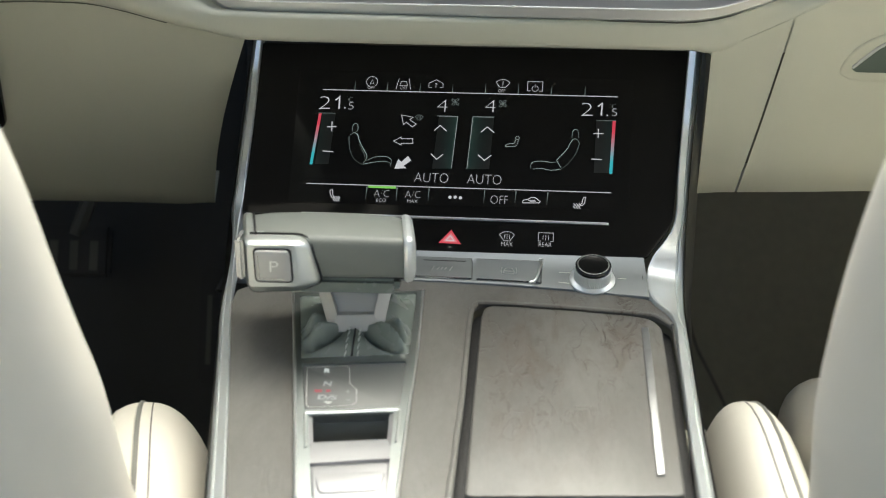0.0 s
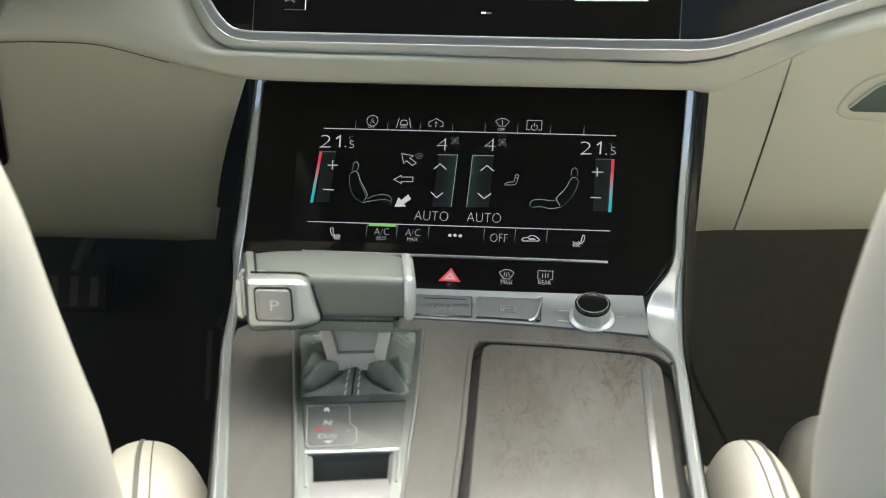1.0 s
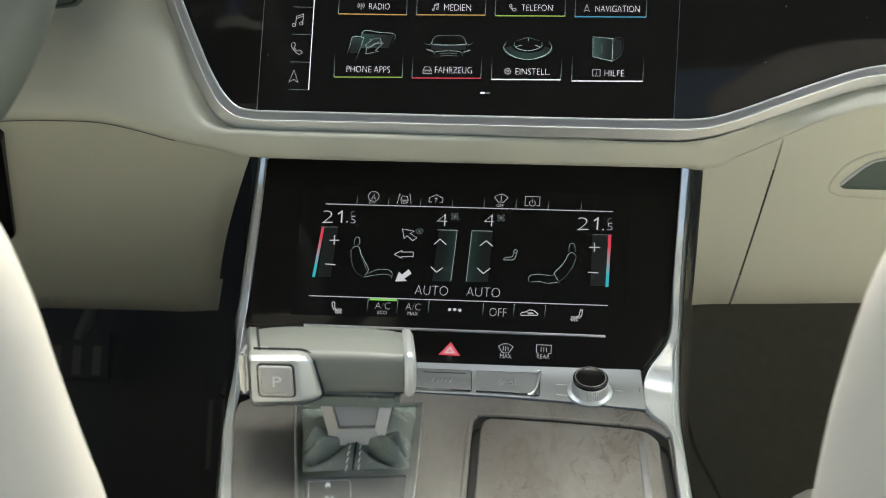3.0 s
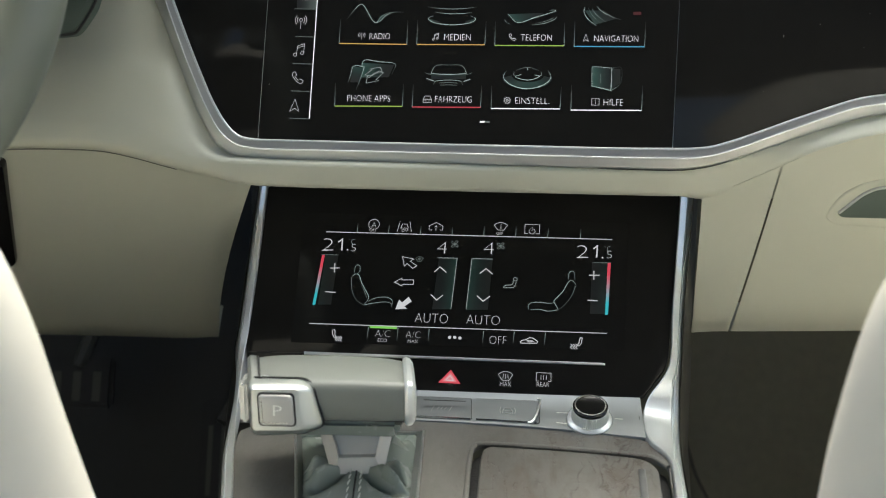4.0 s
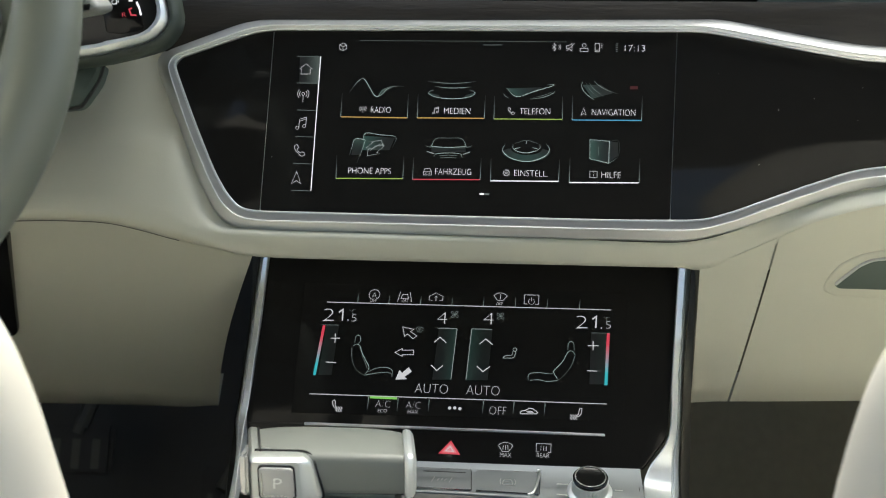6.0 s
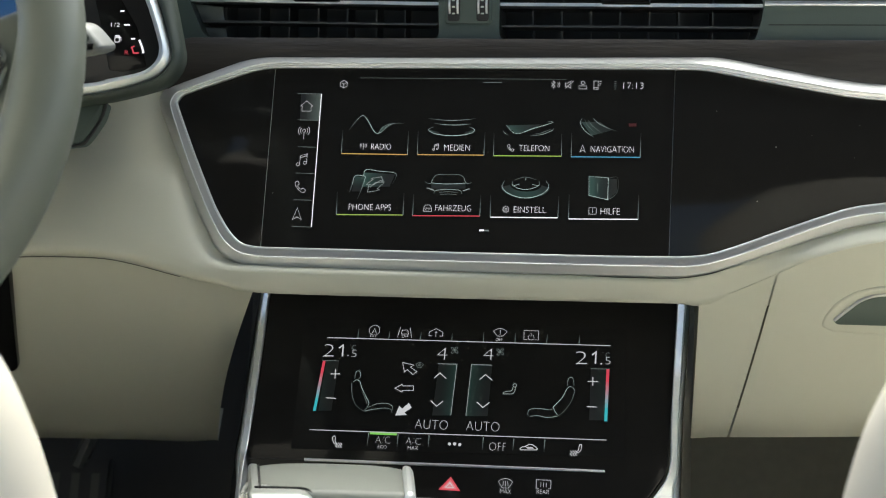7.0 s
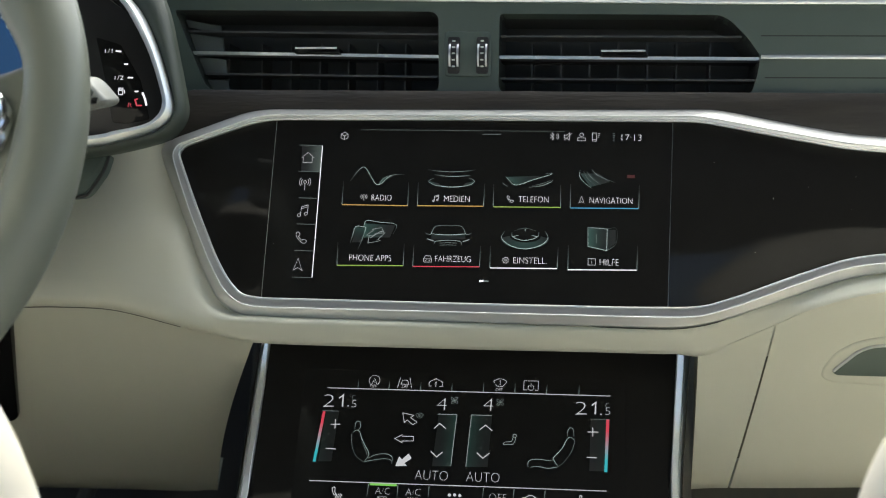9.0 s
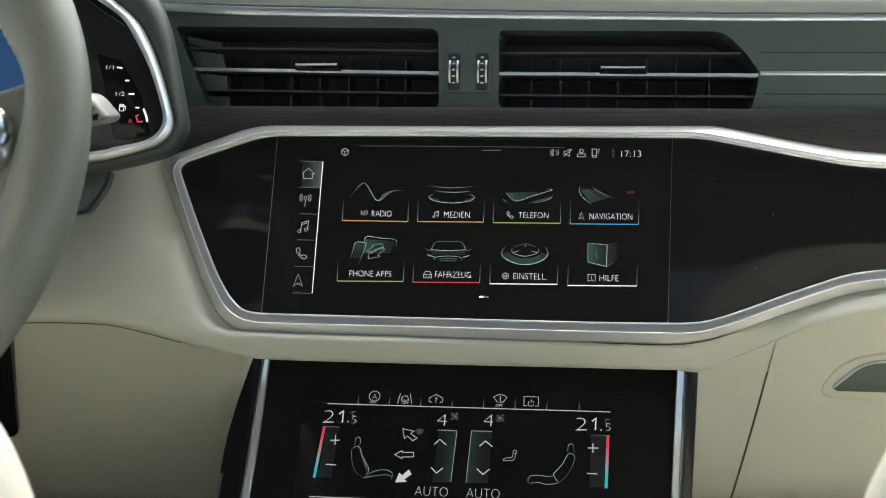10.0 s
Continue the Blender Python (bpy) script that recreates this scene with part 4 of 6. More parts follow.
# seat outlines and little figure
for curve, bright in (
        ([(-0.0763, 0.0165), (-0.0761, 0.0208), (-0.0749, 0.0223), (-0.0731, 0.0215), (-0.0727, 0.0179), (-0.0742, 0.0161)], (4, 8, 8, 3)),
        ([(-0.0773, 0.0143), (-0.075, 0.0159), (-0.0726, 0.0147), (-0.0709, 0.0103), (-0.0678, 0.0051), (-0.0651, 0.0004), (-0.0656, -0.0025), (-0.0673, -0.0051)], (6, 10, 9, 4)),
        ([(-0.078, 0.0134), (-0.0769, 0.0052), (-0.0734, -0.002), (-0.0677, -0.0059)], (6, 3, 2)),
        ([(-0.0673, -0.0057), (-0.0617, -0.0043), (-0.0541, -0.0031), (-0.0496, -0.004), (-0.049, -0.0064)], (8, 6, 4)),
        ([(-0.0651, -0.0031), (-0.0597, -0.0004), (-0.053, 0.0002), (-0.0494, -0.0015), (-0.0485, -0.0044)], (5, 7, 8, 3)),
        ([(-0.0708, 0.0082), (-0.0675, 0.0024), (-0.0662, -0.0009)], (2, 5, 3)),
        ([(0.0657, 0.0171), (0.066, 0.0215), (0.0675, 0.023), (0.0693, 0.022), (0.07, 0.0171)], (4, 8, 7, 3)),
        ([(0.0707, 0.0134), (0.0693, 0.0158), (0.0671, 0.0165), (0.0652, 0.0144), (0.0625, 0.0088), (0.0574, 0.0027), (0.0571, 0.001), (0.0597, -0.0033)], (5, 8, 10, 8)),
        ([(0.0705, 0.013), (0.0683, 0.0061), (0.0637, -0.0007), (0.0597, -0.0041)], (5, 3, 2)),
        ([(0.0597, -0.0041), (0.0532, -0.0052), (0.0474, -0.0042), (0.042, -0.0048)], (8, 8, 6)),
        ([(0.0408, -0.0047), (0.0405, -0.0021), (0.0422, 0.0), (0.0476, 0.0007), (0.054, 0.0001), (0.0577, 0.001)], (4, 8, 8, 3))):
    fade("seat_symbol", LF, curve, 0.00036, [0.78 * b for b in bright], ui)
part("figure_symbol", lines(LF, [smooth([(0.0299, 0.0148), (0.0292, 0.0122), (0.0257, 0.0117), (0.0239, 0.0107), (0.024, 0.0098), (0.0258, 0.0099), (0.0302, 0.0103), (0.0316, 0.0133), (0.0316, 0.0147)], 3), arc((0.0311, 0.016), 0.0012, 0, 360)], 0.0004), MID, ui)


def icon(F, c, s, strokes, m=None, parent=None, name="icon", w=0.00034):
    return part(name, lines(F, moved(c, s, strokes), w * 0.94), m or WHITE_C, parent or ui)


icon(LF, (-0.0664, 0.0521), 0.0037, [arc((0, 0), 1, -60, 250)])
icon(LF, (-0.0453, 0.0511), 0.0037, [[(-1.3, -1), (-0.9, 1)], [(1.3, -1), (0.9, 1)], [(-0.7, -0.3), (-0.45, 0.5), (0.45, 0.5), (0.7, -0.3), (-0.7, -0.3)]])
icon(LF, (-0.024, 0.0514), 0.0042, [[(-0.6, -0.5), (-1.1, -0.5), (-1.1, 0.2), (0, 0.8), (1.1, 0.2), (1.1, -0.5), (0.6, -0.5)], [(0, -0.6), (0, 0.2)], [(-0.2, 0), (0, 0.25), (0.2, 0)]])
icon(LF, (0.0196, 0.0528), 0.0042, [arc((0, -0.6), 1.4, 40, 140) + [(-0.45, -0.5), (0.45, -0.5), (1.07, 0.3)], [(0, -0.3), (0, 0.55)]])
icon(LF, (0.0405, 0.0518), 0.0044, [[(-0.6, -0.7), (-1.1, -0.7), (-1.1, 0.8), (1.1, 0.8), (1.1, -0.7), (0.6, -0.7)], arc((0, -0.3), 0.45, 120, 420), [(0, -0.2), (0, 0.35)]])
part("car_symbol", lines(LF, [[(0.0366, -0.0267), (0.0374, -0.0257), (0.04, -0.0251), (0.0422, -0.0237), (0.0446, -0.0239), (0.0465, -0.0253), (0.0477, -0.0263), (0.0471, -0.0272), (0.0369, -0.0276), (0.0366, -0.0267)], [(0.0404, -0.0258), (0.0441, -0.0257), (0.0449, -0.0263), (0.0411, -0.0265)]], 0.0005), WHITE_C, ui)
part("dots", fill(LF, [arc(q, 0.0011, 0, 350, 9) for q in ((-0.0093, -0.0257), (-0.006, -0.0255), (-0.0026, -0.0258))]), WHITE_C, ui)
for back, waves in (([(-0.0868, -0.0244), (-0.0856, -0.0235), (-0.0849, -0.0243), (-0.0848, -0.0269), (-0.0836, -0.0291), (-0.0852, -0.0288), (-0.0865, -0.0263), (-0.0868, -0.0244)], [(-0.0835, -0.0296), (-0.082, -0.0296), (-0.0805, -0.0295)]), ([(0.0759, -0.0225), (0.0747, -0.0223), (0.0742, -0.0239), (0.0738, -0.0264), (0.0724, -0.0274), (0.0739, -0.0279), (0.0754, -0.0263), (0.0759, -0.0225)], [(0.0692, -0.0283), (0.0709, -0.0283), (0.0724, -0.0282)])):
    part("heated_seat_symbol", lines(LF, [back] + [[(x - 0.0006, y + 0.0016), (x + 0.0006, y + 0.0005), (x - 0.0006, y - 0.0006), (x + 0.0006, y - 0.0018)] for x, y in waves], 0.0005), WHITE_C, ui)
PETALS = [[(x * cx - y * sx, x * sx + y * cx) for x, y in ((0, 0.1), (0.1, 0.75), (0.55, 1.15), (1.05, 0.95), (0.75, 0.4), (0, 0.1))] for cx, sx in ((1, 0), (0, 1), (-1, 0), (0, -1))]
for q in ((-0.0105, 0.0395), (0.0203, 0.0393)):
    icon(LF, q, 0.0021, PETALS, DIM, w=0.0003)
icon(LF, (-0.0333, 0.0277), 0.0022, [arc((0, -0.6), 1.5, 40, 140) + [(-0.5, -0.7), (0.5, -0.7), (1.15, 0.36)], [(-0.4, -0.3), (-0.35, 0.5)], [(0, -0.3), (0, 0.6)], [(0.4, -0.3), (0.35, 0.5)]], DIM, w=0.00028)
# touch keys on the lower edge of the glass
part("hazard_key", lines(LF, [[*[(-0.0133, -0.0556), (-0.0069, -0.0482), (-0.0013, -0.0558)], (-0.0133, -0.0556)]], 0.0012), RED, climate, "lit red hazard triangle")
part("hazard_fill", fill(LF, [[(-0.0126, -0.0552), (-0.0069, -0.049), (-0.0021, -0.0554)]], 0.0004), PINK, climate)
part("hazard_inner", lines(LF, [[*[(-0.0098, -0.0543), (-0.0071, -0.0512), (-0.0047, -0.0544)], (-0.0098, -0.0543)]], 0.0006, 0.0009), WHITE_C, climate)
icon(LF, (0.0283, -0.0503), 0.0043, [arc((0, -0.6), 1.4, 40, 140) + [(-0.45, -0.6), (0.45, -0.6), (1.07, 0.3)], [(-0.4, -0.3), (-0.3, 0.4)], [(0, -0.3), (0, 0.4)], [(0.4, -0.3), (0.3, 0.4)]], parent=climate)
icon(LF, (0.0524, -0.0496), 0.0042, [[(-0.7, -0.6), (-1.1, -0.6), (-1.1, 0.7), (1.1, 0.7), (1.1, -0.6), (0.7, -0.6)], [(-0.4, -0.4), (-0.4, 0.3)], [(0, -0.4), (0, 0.3)], [(0.4, -0.4), (0.4, 0.3)]], parent=climate)

# ---- infotainment touchscreen ----
info = thing("infotainment_touchscreen", "black infotainment touchscreen showing eight menu tiles and a clock", "touchscreen")
scr = part("display", slab(UF, [(-0.131, 0.0777), (0.1308, 0.0771), (0.1279, -0.0442), (-0.1336, -0.0438)], -0.0005, 0.0002, 0.0001), GLASS, info, "lit display in the glass panel", flat=True)


def say_u(pos, s, h, w, m=None):
    return say(UF, pos, s, h, w, m or WHITE, scr, 0.785 / 2100)


TILES = (("RADIO", YELLOW, [(-0.0842, 0.0201), (-0.0403, 0.0199), (-0.0403, 0.0357), (-0.0839, 0.036)], (-0.0579, 0.0251), 35), ("MEDIEN", YELLOW, [(-0.0339, 0.02), (0.0096, 0.0202), (0.0099, 0.0354), (-0.0339, 0.0357)], (-0.008, 0.0249), 45),
         ("TELEFON", OLIVE, [(0.0159, 0.0199), (0.0596, 0.0201), (0.0594, 0.0349), (0.0158, 0.0351)], (0.042, 0.0252), 52), ("NAVIGATION", BLUE, [(0.0658, 0.0198), (0.1096, 0.02), (0.1099, 0.0358), (0.0659, 0.0357)], (0.0919, 0.025), 73),
         ("PHONE APPS", OLIVE, [(-0.0852, -0.0207), (-0.0415, -0.0202), (-0.0414, -0.0056), (-0.0854, -0.0055)], (-0.0634, -0.0154), 74), ("FAHRZEUG", RED, [(-0.0352, -0.0205), (0.0083, -0.02), (0.0086, -0.0062), (-0.035, -0.0062)], (-0.0091, -0.0151), 62),
         ("EINSTELL.", WHITE, [(0.015, -0.0206), (0.0582, -0.0202), (0.0586, -0.0061), (0.0149, -0.0061)], (0.0407, -0.0153), 57), ("HILFE", WHITE, [(0.065, -0.0208), (0.1087, -0.0203), (0.109, -0.0045), (0.0651, -0.0049)], (0.0912, -0.0155), 32))
for s, m, (a, b, c, d), pos, w in TILES:
    t = part("tile", lines(UF, [[a, b]], 0.0006), m, scr)
    for lo, hi in ((a, d), (b, c)):
        fade("tile_side", UF, [lo, hi], 0.00034, (6, 3, 0), t)
    writing(UF, pos, s, 10.4 * 0.785 / 2100, w * 0.785 / 2100, WHITE, t, bold=-0.008)
say_u((0.1047, 0.0673), "17:13", 11, 34)
part("rule", lines(UF, [[(-0.074, 0.0717), (0.0617, 0.0713)]], 0.00018), DIM, scr)
part("rule", lines(UF, [[(0.0073, 0.069), (0.0197, 0.0691)]], 0.00045), DIM, scr)
part("page_mark", lines(UF, [[(0.0083, -0.0293), (0.0112, -0.0292)]], 0.0011), WHITE, scr)
part("page_mark", lines(UF, [[(0.0116, -0.0292), (0.0145, -0.0294)]], 0.0010), DIM, scr)
# side menu
menu = part("side_menu", lines(UF, [[(-0.0996, 0.0605), (-0.1013, -0.0293)]], 0.0005), WHITE, scr)
shade(UF, [(-0.1136, 0.0605), (-0.0993, 0.0603), (-0.1004, 0.0423), (-0.1131, 0.0424)], menu, 0, 5, tones=GREYS)
each("key_rule", UF, [[(-0.1155, 0.0607), (-0.1, 0.0605)], [(-0.1147, 0.0426), (-0.1, 0.0424)], [(-0.1135, 0.0244), (-0.1004, 0.0241)], [(-0.1139, 0.0066), (-0.1005, 0.0064)], [(-0.1142, -0.0113), (-0.1009, -0.0115)], [(-0.1145, -0.0291), (-0.1013, -0.0293)]], 0.0003, DIM, menu)
icon(UF, (-0.1091, 0.0517), 0.0038, [[(-1.1, 0.1), (0, 1.05), (1.1, 0.1), (0.8, 0.1), (0.8, -0.8), (-0.8, -0.8), (-0.8, 0.1), (-1.1, 0.1)]], parent=menu)
icon(UF, (-0.1099, 0.0341), 0.0038, [arc((0, 0.3), 0.26, 0, 360), [(0, 0.04), (0, -1.2)], arc((0, 0.3), 0.65, -45, 45), arc((0, 0.3), 1.0, -45, 45), arc((0, 0.3), 0.65, 135, 225), arc((0, 0.3), 1.0, 135, 225)], parent=menu)
icon(UF, (-0.1098, 0.0155), 0.0038, [[(-0.5, -0.8), (-0.4, 0.7), (0.8, 1.1), (0.7, -0.5)], [(-0.42, 0.35), (0.78, 0.75)], arc((-0.75, -0.8), 0.28, 0, 360), arc((0.45, -0.5), 0.28, 0, 360)], parent=menu)
PHONE = [smooth([(-0.9, 0.9), (-0.5, 1.0), (-0.25, 0.45), (-0.5, 0.15), (0.1, -0.5), (0.45, -0.3), (1.0, -0.6), (0.8, -1.0), (0.2, -1.0), (-0.7, -0.1), (-1.0, 0.5), (-0.9, 0.9)], 3)]
icon(UF, (-0.1102, -0.0025), 0.0036, PHONE, parent=menu)
ARROW = [[(0, 1.1), (0.8, -1.0), (0, -0.5), (-0.8, -1.0), (0, 1.1)]]
icon(UF, (-0.1113, -0.0208), 0.0038, ARROW, parent=menu)
# status row
icon(UF, (-0.085, 0.0673), 0.0026, [[(0, 1), (0.9, 0.5), (0.9, -0.5), (0, -1), (-0.9, -0.5), (-0.9, 0.5), (0, 1)], [(-0.9, 0.5), (0, 0), (0.9, 0.5)], [(0, 0), (0, -1)]], parent=scr)
icon(UF, (0.054, 0.0678), 0.0025, [[(-0.8, 0.5), (0.2, -0.5), (-0.3, -1), (-0.3, 1), (0.2, 0.5), (-0.8, -0.5)], arc((0.2, 0), 0.8, -40, 40), arc((0.2, 0), 1.2, -40, 40)], parent=scr, w=0.00034)
icon(UF, (0.0636, 0.0678), 0.0025, [[(-1, -0.4), (-1, 0.4), (-0.4, 0.4), (0.4, 1), (0.4, -1), (-0.4, -0.4), (-1, -0.4)], [(-1, -1), (1.1, 1)]], parent=scr, w=0.00034)
icon(UF, (0.0724, 0.0675), 0.0025, [arc((0, 0.6), 0.5, 0, 360, 10), [(-1, -1), (-1, -0.2), (1, -0.2), (1, -1), (-1, -1)]], parent=scr, w=0.00034)
icon(UF, (0.0809, 0.0676), 0.0025, [[(-0.6, -1.1), (-0.6, 1.1), (0.5, 1.1), (0.5, -1.1), (-0.6, -1.1)], [(-0.6, -0.7), (0.5, -0.7)], [(0.8, 1), (1.4, 1)], [(0.8, 0.5), (1.3, 0.5)], [(0.8, 0), (1.2, 0)]], parent=scr, w=0.00034)
icon(UF, (0.093, 0.0676), 0.0025, [[(-0.2, 1 - 0.5 * k), (0.35, 1 - 0.5 * k)] for k in range(5)], DIM, scr, w=0.00034)
# small glyphs before the tile names
icon(UF, (-0.0697, 0.0253), 0.0021, [[(0, 0.9), (0, -1.1)], arc((0, 0.2), 0.55, -45, 45), arc((0, 0.2), 1.0, -45, 45), arc((0, 0.2), 0.55, 135, 225), arc((0, 0.2), 1.0, 135, 225)], parent=scr, w=0.00032)
icon(UF, (-0.0218, 0.0251), 0.0021, [[(-0.5, -0.8), (-0.4, 0.7), (0.8, 1.1), (0.7, -0.5)], [(-0.42, 0.35), (0.78, 0.75)], arc((-0.75, -0.8), 0.28, 0, 360, 8), arc((0.45, -0.5), 0.28, 0, 360, 8)], parent=scr, w=0.00034)
icon(UF, (0.0269, 0.0253), 0.0021, PHONE, parent=scr, w=0.00034)
icon(UF, (0.073, 0.0252), 0.0021, ARROW, parent=scr, w=0.00034)
icon(UF, (-0.0257, -0.0154), 0.0026, [[(-1, -0.8), (-1, 0), (-0.6, 0.8), (0.6, 0.8), (1, 0), (1, -0.8), (-1, -0.8)], [(-1, 0), (1, 0)], [(-0.6, -0.4), (-0.3, -0.4)], [(0.6, -0.4), (0.3, -0.4)]], parent=scr, w=0.00034)
icon(UF, (0.025, -0.0153), 0.0021, [[((0.98 if k % 4 < 2 else 0.76) * math.cos(math.pi * (k + 0.5) / 16), (0.98 if k % 4 < 2 else 0.76) * math.sin(math.pi * (k + 0.5) / 16)) for k in range(33)], arc((0, 0), 0.3, 0, 360, 8)], parent=scr, w=0.00034)
icon(UF, (0.0801, -0.0154), 0.0023, [[(-1, -0.9), (-1, 0.9), (1, 0.9), (1, -0.9), (-1, -0.9)], [(0, -0.5), (0, 0.2)], [(0, 0.4), (0, 0.6)]], parent=scr, w=0.00034)
# tile pictures
for quad, lo, hi in (
        ([(-0.0531, 0.0389), (-0.0607, 0.0338), (-0.0579, 0.0386), (-0.0495, 0.0409)], 0, 3.4),
        ([(-0.0204, 0.0354), (-0.027, 0.0369), (-0.0244, 0.0343), (-0.0191, 0.0334)], 0, 2.6),
        ([(-0.003, 0.0356), (0.0029, 0.0372), (0.0007, 0.0349), (-0.0042, 0.0335)], 0, 2.6),
        ([(0.0461, 0.0412), (0.0238, 0.0402), (0.03, 0.0349), (0.0425, 0.0386)], 0, 3.2),
        ([(0.0838, 0.0431), (0.0719, 0.043), (0.0785, 0.034), (0.0911, 0.0376)], 0, 2.6),
        ([(-0.0479, 0.0067), (-0.0685, 0.0077), (-0.0687, -0.0018), (-0.0512, -0.0015)], 0, 3.4),
        ([(-0.076, -0.0051), (-0.0741, 0.0052), (-0.0675, 0.0045), (-0.0698, -0.005)], 0, 2.8),
        ([(-0.0239, -0.0024), (-0.0238, 0.0009), (-0.0018, 0.0013), (-0.0015, -0.002)], 0, 1.6),
        ([(0.0891, 0.0057), (0.0777, 0.0071), (0.0779, -0.0053), (0.0893, -0.0077)], 0.5, 3.8),
        ([(0.0951, 0.0057), (0.09, 0.0059), (0.0898, -0.0073), (0.0952, -0.0029)], 0, 1.0)):
    shade(UF, quad, scr, lo, hi, 12)
dial = ([(0.0371 + 0.0155 * math.cos(a), -0.0006 + 0.0071 * math.sin(a)) for a in (math.pi * (1 + k / 20) for k in range(21))], [(0.0373 + 0.0100 * math.cos(a), 0.0008 + 0.0042 * math.sin(a)) for a in (math.pi * (1 + k / 20) for k in range(21))])
graded("shade", UF, [[dial[0][k], dial[0][k + 1], dial[1][k + 1], dial[1][k]] for k in range(20)], [round(2 + 9 * math.sin(math.pi * (k + 0.5) / 20)) for k in range(20)], SHADES, scr, 0.0005)
